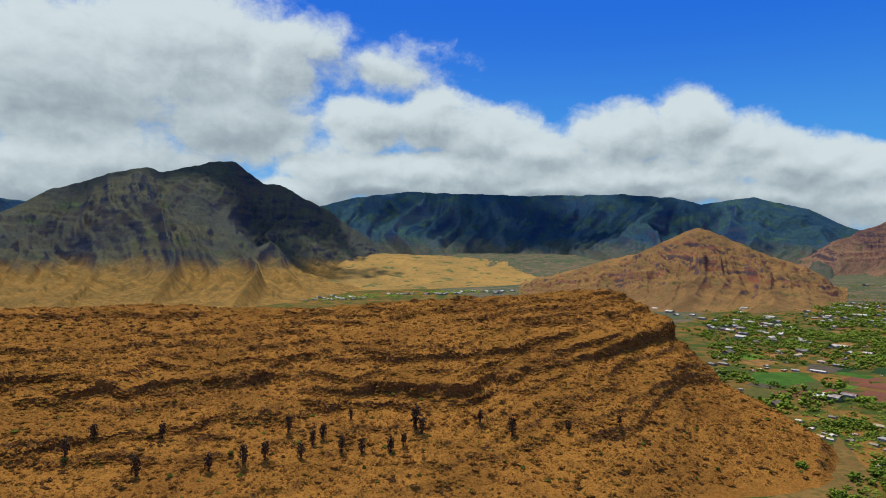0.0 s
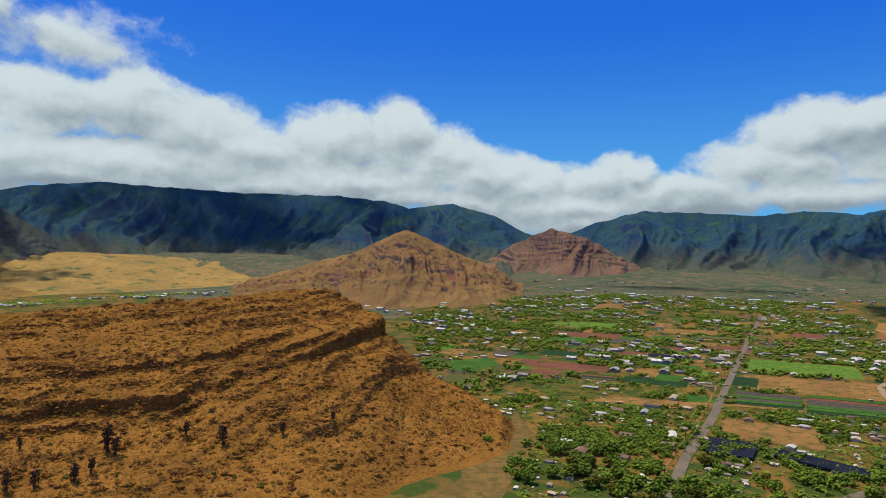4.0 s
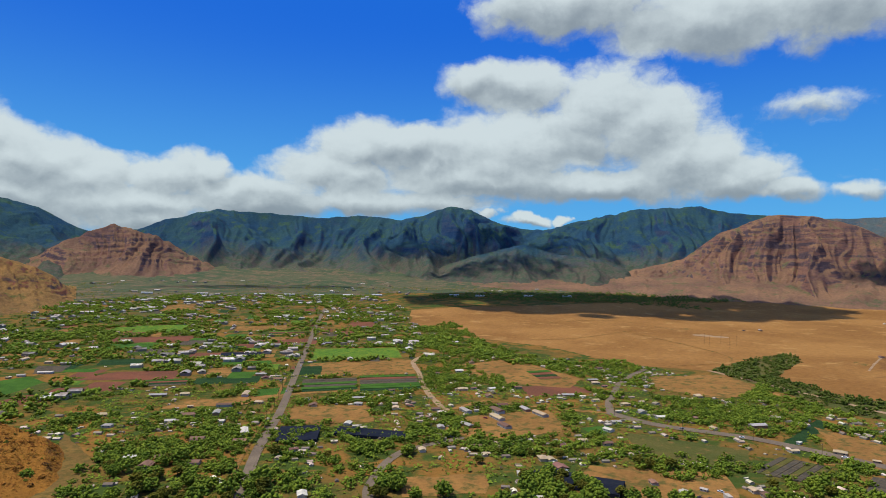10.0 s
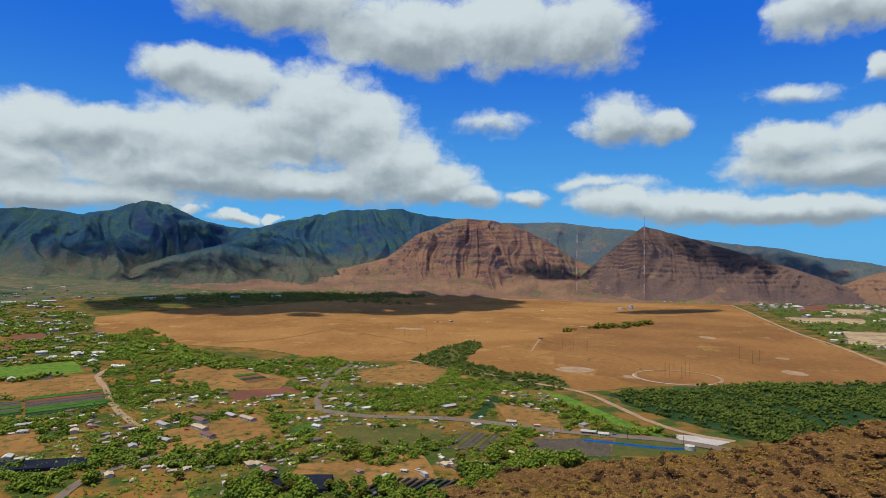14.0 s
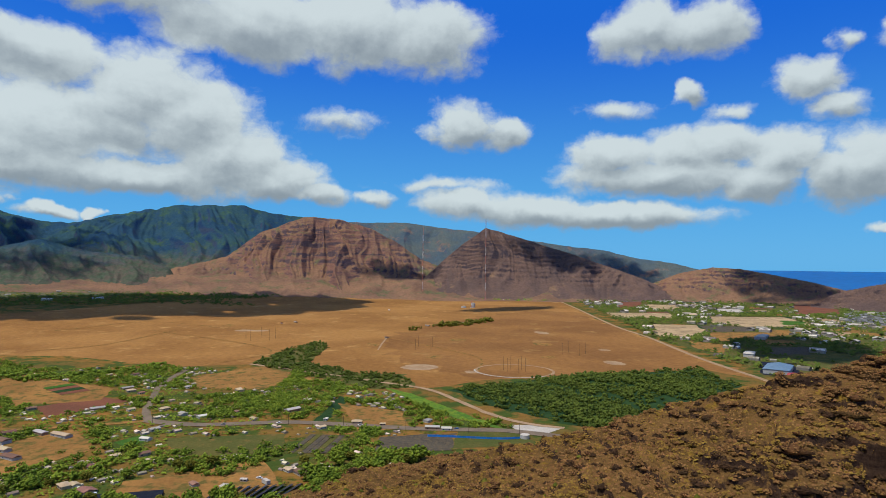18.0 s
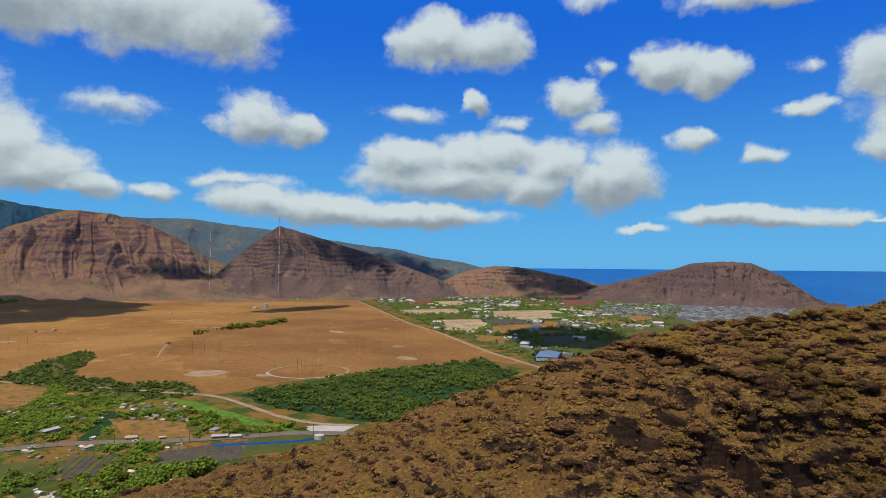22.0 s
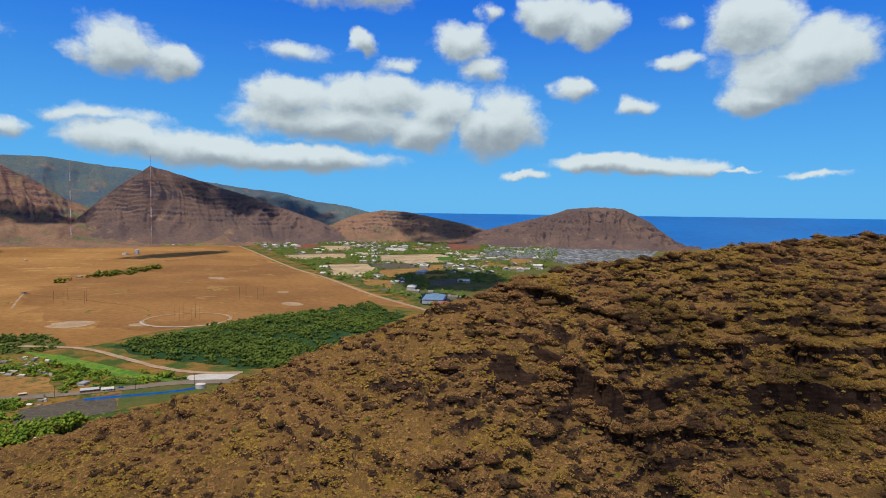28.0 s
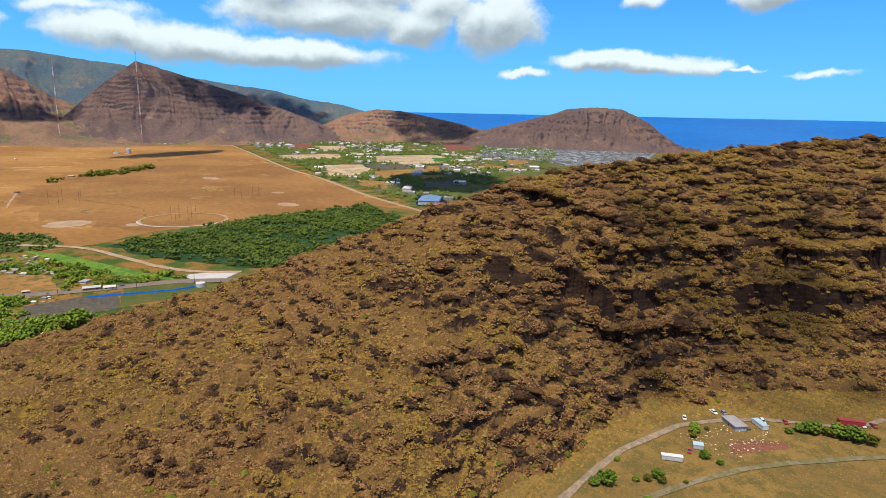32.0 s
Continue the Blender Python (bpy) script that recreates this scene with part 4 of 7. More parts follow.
for (ob, az, u, V), seed, counts in ((HILL_A, 1, (20000, 7000, 120)), (HILL_B, 2, (4500, 5000, 220))):
    dry, gold = ("ochrebush", "ochregold") if seed == 1 else ("drybush", "goldbush")
    X, Y, Z = V[..., 0], V[..., 1], V[..., 2]
    front = (np.repeat(u[None], len(az), 0) > -0.06) * smooth(Z, *((0.5, 6) if seed == 1 else (-1.5, 0.3)))
    steep = np.zeros_like(Z)
    steep[:, 1:-1] = np.abs(Z[:, 2:] - Z[:, :-2]) / np.maximum(0.3, np.hypot(X[:, 2:] - X[:, :-2], Y[:, 2:] - Y[:, :-2]))
    edge = smooth(steep, 0.6, 1.3)
    edge = np.maximum(edge, np.maximum(np.roll(edge, 1, 1), np.roll(edge, 2, 1)))
    patch_ = smooth(fractal(X / 18, Y / 18, 4, seed + 70), 0.38, 0.60)
    streak = smooth(fractal(np.radians(np.repeat(az[:, None], len(u), 1)) * 460 / 26, Z / 3.2, 3, seed + 33), 0.48, 0.66)
    r = np.random.default_rng(seed)
    # rounded masses of rock and brush, lying along the contours
    n = 6500 if seed == 1 else 5600
    q = pick_on(V, n, front * ((0.22 + 1.5 * edge) if seed == 1 else (0.35 + 1.3 * edge + 0.3 * patch_)) * smooth(Z, 0.5, 4), r)
    size = (0.6 + 1.3 * r.random(n) ** 2) if seed == 1 else (1.1 + 2.6 * r.random(n) ** 1.6) * (0.70 + 0.30 * smooth(np.degrees(np.arctan2(q[:, 0], q[:, 1])), 136, 148))
    if seed == 2:
        # the largest masses hang over the tops of the cliffs
        lip = np.maximum(np.roll(edge, -2, 1), np.roll(edge, -1, 1)) * smooth(steep, 1.0, 0.5)
        big = pick_on(V, 520, front * lip * smooth(Z, 15, 25) * smooth(np.repeat(az[:, None], len(u), 1), 128, 142), r)
        q, size, n = np.concatenate([q, big]), np.concatenate([size, 2.6 + 2.4 * r.random(520)]), n + 520
    lie = np.arctan2(q[:, 1], q[:, 0]) + np.pi / 2 + r.normal(0, 0.3, n)
    q[:, 2] += size * 0.05
    tint = fractal(q[:, 0] / 28, q[:, 1] / 28, 4, seed + 90) + 0.06 * r.normal(size=n) > 0.58
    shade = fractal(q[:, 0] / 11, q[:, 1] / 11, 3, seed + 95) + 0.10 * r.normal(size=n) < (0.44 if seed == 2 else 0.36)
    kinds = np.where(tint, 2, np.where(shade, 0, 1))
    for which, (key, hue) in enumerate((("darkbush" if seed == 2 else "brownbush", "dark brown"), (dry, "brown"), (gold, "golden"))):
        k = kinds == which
        # on the shrubby hill, darker cores paint in the shade under the tufts
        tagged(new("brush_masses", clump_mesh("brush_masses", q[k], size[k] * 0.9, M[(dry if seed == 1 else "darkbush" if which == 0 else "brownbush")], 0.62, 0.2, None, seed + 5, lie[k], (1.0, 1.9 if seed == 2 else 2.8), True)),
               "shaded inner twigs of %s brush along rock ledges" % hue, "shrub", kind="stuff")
        m = 16 if seed == 1 else 40
        many = np.maximum(m, (m * (size[k] / 2.2) ** 1.6).astype(int)) if seed == 2 else m
        p, z = np.repeat(q[k], many, 0), np.repeat(size[k], many)
        way = r.normal(size=(len(p), 3))
        way /= np.linalg.norm(way, axis=1, keepdims=True)
        way[:, 2] = np.abs(way[:, 2]) * 0.8 + 0.05
        way[:, :2] *= 1.25
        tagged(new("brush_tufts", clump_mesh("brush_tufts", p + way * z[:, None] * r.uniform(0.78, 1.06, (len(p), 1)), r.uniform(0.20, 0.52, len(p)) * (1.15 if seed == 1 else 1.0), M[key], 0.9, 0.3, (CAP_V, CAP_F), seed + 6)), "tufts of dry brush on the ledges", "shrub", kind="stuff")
    n = 42000 if seed == 1 else 56000
    q = pick_on(V, n, front * (1.0 - (0.75 if seed == 1 else 0.95) * edge) * (0.25 + smooth(fractal(X / 7, Y / 7, 3, seed + 44), 0.35, 0.6)), r)
    size = r.uniform(0.35, 0.95, n)
    tint = fractal(q[:, 0] / 28, q[:, 1] / 28, 4, seed + 90) + 0.10 * r.normal(size=n) + (0.0 if seed == 1 else 0.12) * (smooth(-q[:, 2], -40, -22) - 0.25) > 0.56
    for key, k in ((dry, ~tint), (gold, tint)):
        tagged(new("ground_brush", clump_mesh("ground_brush", q[k], size[k], M[key], 0.75, 0.3, (CAP_V, CAP_F), seed + 9)), "low dry brush covering the slope in an even mat", "shrub", kind="stuff")
    if seed == 2:
        q = pick_on(V, 60000, front * (1.0 - 0.9 * edge) * (0.2 + smooth(-np.hypot(X, Y), -330, -200)), r)
        size = r.uniform(0.16, 0.45, 60000)
        tint = fractal(q[:, 0] / 28, q[:, 1] / 28, 4, seed + 90) + 0.16 * r.normal(size=60000) > 0.52
        for key, k in ((dry, ~tint), (gold, tint)):
            tagged(new("fine_brush", clump_mesh("fine_brush", q[k], size[k], M[key], 0.9, 0.3, (CAP_V, CAP_F), seed + 19)), "fine dry twigs and grass between the shrubs", "shrub", kind="stuff")
    for name, label, mat_key, n, lo, hi, w in (("dry_shrubs", "low dry brown shrubs covering the hillside", "brownbush" if seed == 2 else dry, counts[0], 0.4, 1.2, front * (0.06 + 0.5 * patch_ * streak + 1.6 * edge)),
                                              ("golden_shrubs", "pale golden dry shrubs and tussocks", gold, counts[1], 0.3, 0.9, front * (0.4 + 1 - patch_)),
                                              ("green_shrubs", "scattered grey-green shrubs", "leaf2", counts[2], 1.0, 2.2, front * smooth(-Z, -70, -10))):
        q = pick_on(V, n, w, r)
        size = lo + (hi - lo) * r.random(n) ** 2
        q[:, 2] += size * 0.15
        tagged(new(name, clump_mesh(name, q, size, M[mat_key], 0.75, 0.22, seed=seed)), label, "shrub", kind="stuff")


def on_hill(hill, az_deg, dist):
    """The place on a near hill at an azimuth and distance."""
    ob, az, u, V = hill
    col = V[int(np.argmin(np.abs(az - az_deg)))]
    return col[int(np.argmin(np.abs(np.hypot(col[:, 0], col[:, 1]) - dist)))]

# ---- clouds over the valley, high above the view, that shade the land ----
SHADE_Z = 2300.0


def cloud(x, y, z, wide, deep, turn, seed, material, n=90):
    """A flat-based cumulus whose shade falls on the ground at x, y, z."""
    k = (SHADE_Z - z) / math.tan(radians(SUN_EL))
    cx, cy = x + k * math.sin(radians(SUN_AZ)), y + k * math.cos(radians(SUN_AZ))
    r = np.random.default_rng(seed)
    a, q = r.uniform(0, 2 * np.pi, n), np.sqrt(r.random(n))
    px, py = wide * q * np.cos(a), deep * q * np.sin(a)
    size = (0.12 + 0.22 * (1 - q)) * min(wide, deep) * r.uniform(0.7, 1.4, n) + 10
    c, s = math.cos(radians(turn)), math.sin(radians(turn))
    spots = np.stack([px * c - py * s, px * s + py * c, size * 0.35], -1)
    ob = new("cloud", clump_mesh("cloud", spots, size, material, 0.45, 0.14, (BALL_V, BALL_F), seed))
    ob.location = (cx, cy, SHADE_Z)
    return tagged(ob, "white cumulus cloud placed unseen high over the valley for its shade", "cloud", kind="structure")


CLOUD_MAT = soil("cloud_white", (0.85, 0.86, 0.88), (0.8, 0.82, 0.85), None, 0.002, 0.02, bump=0.2)
CLOUD_MAT.node_tree.nodes["Principled BSDF"].inputs["Alpha"].default_value = 0.19      # thin vapour lets part of the sun through
# the last one is an invented cloud, added to darken the shrubby hill's right side
for k, spec in enumerate(((-1650, 2850, 420, 700, 420, 25), (-850, 2950, 250, 420, 380, 20), (-480, 2550, 40, 340, 100, 20), (450, 4150, 300, 1350, 520, -8), (3420, 1400, 180, 720, 340, -68), (2900, 1180, 60, 480, 120, -60), (1850, 1750, 100, 420, 80, -45),
                          (3160, -540, 120, 130, 230, 10), (3010, -1340, 120, 150, 220, -20), (3300, -1750, 120, 360, 240, 30), (2480, -2280, 70, 240, 330, 40), (137, -376, 75, 75, 115, 20))):
    cloud(*spec, 200 + k, CLOUD_MAT, 130 if spec[3] > 100 else 18)
THICK_CLOUD = soil("thick_cloud_white", (0.85, 0.86, 0.88), (0.8, 0.82, 0.85), None, 0.002, 0.02, bump=0.2)
THICK_CLOUD.node_tree.nodes["Principled BSDF"].inputs["Alpha"].default_value = 0.7
for k, spec in enumerate(((2180, 430, 45, 740, 390, -60), (1030, -960, 0, 200, 120, -40), (2130, -760, 0, 240, 70, -60))):
    cloud(*spec, 240 + k, THICK_CLOUD, 190)

# ---- draped patches, roads and tracks ----
KEEP_OFF = []      # outlines on which nothing is scattered


def inside(px, py, outline):
    hit = np.zeros(np.shape(px), bool)
    o = np.asarray(outline, float)
    for (x1, y1), (x2, y2) in zip(o, np.roll(o, -1, 0)):
        with np.errstate(divide="ignore", invalid="ignore"):
            hit ^= ((y1 > py) != (y2 > py)) & (px < (x2 - x1) * (py - y1) / (y2 - y1) + x1)
    return hit


def frayed(outline, step, wobble, seed):
    r = np.random.default_rng(seed)
    o, out = np.asarray(outline, float), []
    for a, b in zip(o, np.roll(o, -1, 0)):
        n = max(1, int(np.hypot(*(b - a)) / step))
        for k in range(n):
            p = a + (b - a) * k / n
            out.append(p + (r.normal(size=2) * wobble if k else 0))
    return out


def drape(outline, lift):
    bm = bmesh.new()
    vs = [bm.verts.new((x, y, 0)) for x, y in outline]
    f = bm.faces.new(vs)
    f.normal_update()
    if f.normal.z < 0:
        f.normal_flip()
    bmesh.ops.triangulate(bm, faces=bm.faces[:])
    k = 1400 * 0.70711
    bmesh.ops.bisect_plane(bm, geom=bm.verts[:] + bm.edges[:] + bm.faces[:], plane_co=(k, k, 0), plane_no=(0.70711, 0.70711, 0))
    for v in bm.verts:
        v.co.z = float(ground_z(v.co.x, v.co.y)) + lift
    return bm


def patch(name, label, category, outline, material, lift=0.1, step=25, wobble=2.0, seed=0, kind="structure", parent=None, clear=True):
    if clear:
        KEEP_OFF.append(outline)
    ob = part(name, drape(frayed(outline, step, wobble, seed), lift), material, parent)
    return tagged(ob, label, category, kind=kind) if parent is None else ob


def along(points, step=12.0):
    """A smooth line through plan points."""
    p = [Vector((x, y, 0)) for x, y in points]
    p = [p[0] * 2 - p[1], *p, p[-1] * 2 - p[-2]]
    out = []
    for a, b, c, d in zip(p, p[1:], p[2:], p[3:]):
        n = max(1, int((c - b).length / step))
        for k in range(n):
            t = k / n
            out.append(0.5 * ((2 * b) + (c - a) * t + (2 * a - 5 * b + 4 * c - d) * t * t + (3 * b - a - 3 * c + d) * t ** 3))
    out.append(p[-2])
    return out


ROADS = []


def road(name, label, points, width, material, lift=0.16, category="road", wobble=0.0, seed=1):
    line, lift = along(points), lift + 0.3
    ROADS.append((np.array([(p.x, p.y) for p in line]), width))
    r = random.Random(seed)
    bm, last = bmesh.new(), None
    for k, p in enumerate(line):
        q = (line[min(k + 1, len(line) - 1)] - line[max(k - 1, 0)]).normalized()
        side = Vector((-q.y, q.x, 0)) * width / 2
        pair = []
        for s in (side * (1 + wobble * r.uniform(-1, 1)), -side * (1 + wobble * r.uniform(-1, 1))):
            e = p + s
            pair.append(bm.verts.new((e.x, e.y, float(ground_z(e.x, e.y)) + lift)))
        if last:
            bm.faces.new((last[0], last[1], pair[1], pair[0]))
        last = pair
    bmesh.ops.recalc_face_normals(bm, faces=bm.faces[:])
    for f in bm.faces:
        if f.normal.z < 0:
            f.normal_flip()
    return tagged(part(name, bm, material), label, category, kind="structure")


def off_road(px, py, gap=3.0):
    ok = np.ones(len(px), bool)
    for line, width in ROADS:
        d = np.min(np.hypot(px[:, None] - line[None, :, 0], py[:, None] - line[None, :, 1]), 1)
        ok &= d > width / 2 + gap
    return ok


PLAIN = [(1560, 880), (1711, 817), (1900, 660), (2419, 321), (2850, -134), (2900, -640), (2547, -1148), (1501, -820), (1179, -745), (737, -630), (832, -605), (809, -369),
         (797, -251), (759, -182), (752, -132), (814, -69), (930, 20), (978, 59), (975, 179), (1110, 350), (1147, 555), (1340, 760)]
patch("plain", "wide dry golden-brown grass plain", "plain", PLAIN, M["plain"], 0.06, 40, 5, 3, clear=False)
# darker brown overlay on the near part of the plain
patch("plain_near", "near part of the dry grass plain in a darker brown tone", "plain", [(800, -255), (1000, -170), (1300, -190), (1650, -420), (2050, -780), (1950, -935), (1501, -816), (1179, -741), (790, -632), (836, -604), (814, -369)], M["plaindark"], 0.075, 30, 14, 41, clear=False)
patch("upland", "green scrubby upland at the foot of the mountains", "ground", [(330, 1150), (620, 1500), (900, 1750), (1450, 1650), (1900, 1150), (2200, 950), (2500, 640), (3050, 300), (3200, 1500), (2500, 2400), (1500, 3000), (300, 3200), (-300, 3000), (100, 2000)], M["upland"], 0.03, 60, 14, 31, clear=False)
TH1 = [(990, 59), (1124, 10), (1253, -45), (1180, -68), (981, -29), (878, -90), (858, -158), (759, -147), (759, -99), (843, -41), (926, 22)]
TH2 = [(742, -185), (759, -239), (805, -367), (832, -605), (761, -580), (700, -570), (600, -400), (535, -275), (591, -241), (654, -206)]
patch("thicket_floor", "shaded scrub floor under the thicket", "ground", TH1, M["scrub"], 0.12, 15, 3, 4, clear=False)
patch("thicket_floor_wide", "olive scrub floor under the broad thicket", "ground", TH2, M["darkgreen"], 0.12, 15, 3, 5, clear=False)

road("road_main", "long straight grey asphalt road through the farms", [(240, 247), (303, 293), (373, 346), (486, 421), (642, 533), (932, 741), (1094, 858), (1425, 1084)], 8, M["asphalt"])
road("road_verge", "bare dirt verge beside the main road", [(236, 254), (298, 301), (368, 354), (480, 429), (636, 541)], 3, M["tan"], 0.12, "verge", 0.5)
road("road_lane", "narrow dirt lane beside the fields", [(570, 278), (583, 292), (653, 348), (740, 404), (825, 460), (909, 476)], 7, M["track"], 0.14, wobble=0.2)
road("road_highway", "grey asphalt highway crossing the valley floor", [(500, -260), (545, -196), (556, -160), (572, -106), (600, -40), (614, 0), (617, 40), (618, 75), (628, 105), (645, 132)], 13, M["asphalt"])
road("road_branch", "grey side road to the cluster of houses", [(643, 130), (690, 142), (740, 146), (810, 154), (880, 150), (940, 143)], 8, M["asphalt"], 0.18, wobble=0.1)
road("road_dirt", "brown dirt road between farm yards", [(643, 130), (637, 174), (632, 220), (630, 261), (600, 270), (570, 278)], 8, M["tan"], 0.13, wobble=0.2)
road("road_curve", "curving grey lane among the trees", [(320, 205), (345, 225), (393, 243), (429, 248), (457, 238), (489, 222)], 7, M["asphalt"], 0.15, wobble=0.1)
road("road_foot", "dirt road along the foot of the hill", [(120, -150), (129, -190), (132, -219), (133, -240), (127, -281), (113, -307), (100, -322), (87, -332), (70, -344), (60, -369)], 3.6, M["dirt"], 0.2, wobble=0.3)
road("road_lower", "old grey lane below the yard", [(110, -190), (106, -216), (99, -240), (88, -268), (77, -288), (50, -326)], 3.4, M["oldlane"], 0.18, wobble=0.25)
road("road_plain", "pale dirt road along the edge of the plain", [(2547, -1150), (2126, -1022), (1501, -825), (1227, -760), (928, -672), (737, -632), (650, -610)], 9, M["track"], 0.2)
road("road_track", "dirt track beside the green ditch", [(980, 60), (860, -60), (790, -125), (744, -164), (670, -184), (611, -198), (568, -220), (545, -250)], 7, M["track"], 0.18, wobble=0.2)
for k, line in enumerate(([(1475, 103), (1700, 330), (1500, 500)], [(1290, -192), (1200, -170), (1110, -150)], [(860, -260), (1000, -300), (1180, -240), (1290, -200)], [(980, 120), (1150, 40), (1500, 300)], [(1500, 250), (1250, 330), (1170, 430)])):
    road("road_path_%d" % (k + 1), "faint pale wheel track across the plain", line, 3.5, M["track" if k == 1 else "tan"], 0.14, "track", 0.3, k)

FIELDS = (
    ("yellow-green crop field in long rows", [(847, 663), (940, 559), (848, 493), (751, 596)], "lime"),
    ("bare tan field with pale dust", [(726, 576), (832, 469), (739, 403), (641, 515)], "tan"),
    ("rough bare earth lot with dry weeds", [(503, 421), (551, 360), (496, 318), (447, 380)], "tan"),
    ("narrow green vegetable plot", [(559, 620), (616, 564), (577, 538), (529, 596)], "darkgreen"),
    ("bright green vegetable plot", [(616, 617), (636, 593), (598, 567), (579, 589)], "green"),
    ("green plot beside the main road", [(552, 514), (577, 483), (539, 455), (515, 484)], "green"),
    ("bright green irrigated field", [(400, 798), (462, 799), (452, 748), (389, 713), (362, 746)], "green"),
    ("dark ploughed field", [(512, 865), (538, 835), (503, 800), (474, 813)], "slate"),
    ("red-brown ploughed field", [(474, 735), (536, 740), (585, 683), (545, 636)], "redearth"),
    ("green strip of vegetables", [(589, 842), (631, 802), (592, 765), (555, 806)], "darkgreen"),
    ("purple-brown ploughed field", [(1230, 858), (1270, 819), (1184, 764), (1144, 806)], "redearth"),
    ("small round-cornered green lawn", [(573, 142), (593, 122), (577, 114), (555, 128)], "green"),
    ("dry tan lot along the road", [(461, 537), (573, 446), (485, 470), (429, 525)], "tan"),
    ("orange bare field far up the valley", [(1203, 1447), (1277, 1423), (1168, 1323), (1097, 1353)], "tan"),
    ("bare brown lot among the trees", [(379, 219), (415, 171), (379, 156), (347, 200)], "tan"),
    ("dark brown ploughed field with furrows", [(725, 258), (770, 204), (738, 170), (675, 227)], "redearth"),
    ("dry pale grass pasture", [(813, 398), (929, 340), (815, 202), (750, 200), (730, 291)], "tan"),
    ("long dark green field with a bright end", [(615, -22), (726, -55), (711, -67), (607, -30)], "darkgreen"),
    ("grey-brown ploughed field", [(548, -77), (547, -147), (497, -129), (499, -65)], "slate"),
    ("grey-green fallow field", [(578, 105), (573, 3), (508, 7), (525, 86)], "scrub"),
    ("green pasture strip below the highway", [(556, -150), (552, -196), (505, -205), (500, -130)], "scrub"),
    ("dry yard with old furrows", [(64, -304), (48, -315), (44, -300), (58, -290)], "slate"),
    ("dry tan yard beside the farm", [(119, -245), (126, -275), (100, -300), (84, -318), (78, -300), (100, -250), (108, -225)], "tan"),
    ("wide dry grass yard at the foot of the hill", [(160, -110), (172, -250), (170, -300), (162, -345), (122, -400), (86, -450), (-20, -470), (10, -300), (60, -180), (90, -110)], "drygrass"),
    ("dry weedy slope at the foot of the terraced hill", [(200, 330), (300, 430), (330, 520), (290, 470), (240, 420), (180, 360), (100, 350), (100, 320)], "drygrass"),
    ("dark red earth heap at the yard", [(104, -284), (96, -296), (86, -306), (82, -300), (98, -274)], "redearth"),
    ("brown field behind the farm sheds", [(900, 800), (960, 745), (900, 700), (850, 750)], "redearth"),
    ("green field among distant farms", [(700, 980), (760, 930), (700, 880), (640, 930)], "green"),
    ("red ploughed field among distant farms", [(760, 1050), (860, 960), (800, 910), (700, 1000)], "redearth"),
    ("olive field among distant farms", [(900, 1180), (980, 1110), (900, 1040), (830, 1100)], "lime"),
    ("tan field among distant farms", [(1020, 1010), (1100, 940), (1040, 890), (960, 960)], "tan"),
    ("green plot between hedges", [(660, 690), (715, 640), (690, 615), (640, 670)], "green"),
    ("brown plot between hedges", [(700, 790), (760, 730), (725, 700), (670, 760)], "redearth"),
    ("yard of bare earth round farm sheds", [(560, 250), (625, 190), (560, 150), (490, 200), (500, 250)], "tan"),
    ("bare earth round a cluster of houses", [(880, 125), (960, 40), (840, -30), (780, 40), (800, 110)], "tan"),
    ("dry earth lot by the highway", [(560, -40), (600, -60), (690, -50), (640, -110), (575, -110)], "tan"),
    ("bare earth clearing with scattered scrap", [(470, 110), (500, 20), (440, 5), (420, 60), (430, 110)], "tan"),
    ("dry orange pasture below the range", [(1950, 1250), (2300, 900), (2200, 800), (1850, 1120)], "valley"),
)
for k, (label, outline, key) in enumerate(FIELDS):
    patch("field", label, "field", outline, M[key], 0.09 + 0.004 * k, 12, 1.2, k)


def strips(label, outline, keys, seed):
    """A field of crop strips side by side between two edges."""
    a, b, c, d = [Vector((*p, 0)) for p in outline]
    base = tagged(new("crop_field"), label, "field")
    base.location = (a + b + c + d) / 4
    KEEP_OFF.append(outline)
    n = len(keys)
    for k, key in enumerate(keys):
        t0, t1 = (k + 0.04) / n, (k + 0.96) / n
        q = [a.lerp(d, t0), b.lerp(c, t0), b.lerp(c, t1), a.lerp(d, t1)]
        bm = bmesh.new()
        lo, hi = [bm.verts.new((p.x, p.y, 0.05)) for p in q], [bm.verts.new((p.x, p.y, 0.35 + 0.25 * (key in ("green", "lime")))) for p in q]
        bm.faces.new(hi)
        for i in range(4):
            bm.faces.new((lo[i], lo[(i + 1) % 4], hi[(i + 1) % 4], hi[i]))
        bmesh.ops.recalc_face_normals(bm, faces=bm.faces[:])
        bmesh.ops.translate(bm, vec=-base.location, verts=bm.verts[:])
        part("crop_strip", bm, M[key], base)


strips("field of alternating dark and green crop strips", [(624, 506), (669, 456), (598, 406), (552, 452)], ("slate", "slate", "green", "slate", "green", "darkgreen", "tan"), 1)
strips("field of brown, green and slate crop strips", [(681, 460), (728, 404), (651, 350), (600, 404)], ("green", "redearth", "slate", "slate", "green", "green", "darkgreen"), 2)
strips("small furrowed plot of green and brown strips", [(832, 285), (858, 262), (806, 226), (785, 250)], ("green", "redearth", "darkgreen", "redearth"), 3)
strips("plot of pale beds beside the highway", [(515, 2), (567, -18), (557, -53), (507, -34)], ("slate", "scrub", "slate", "slate", "scrub", "slate", "scrub"), 4)
strips("row of brown and green vegetable beds", [(520, 660), (555, 625), (525, 600), (490, 635)], ("green", "redearth", "darkgreen", "slate"), 5)
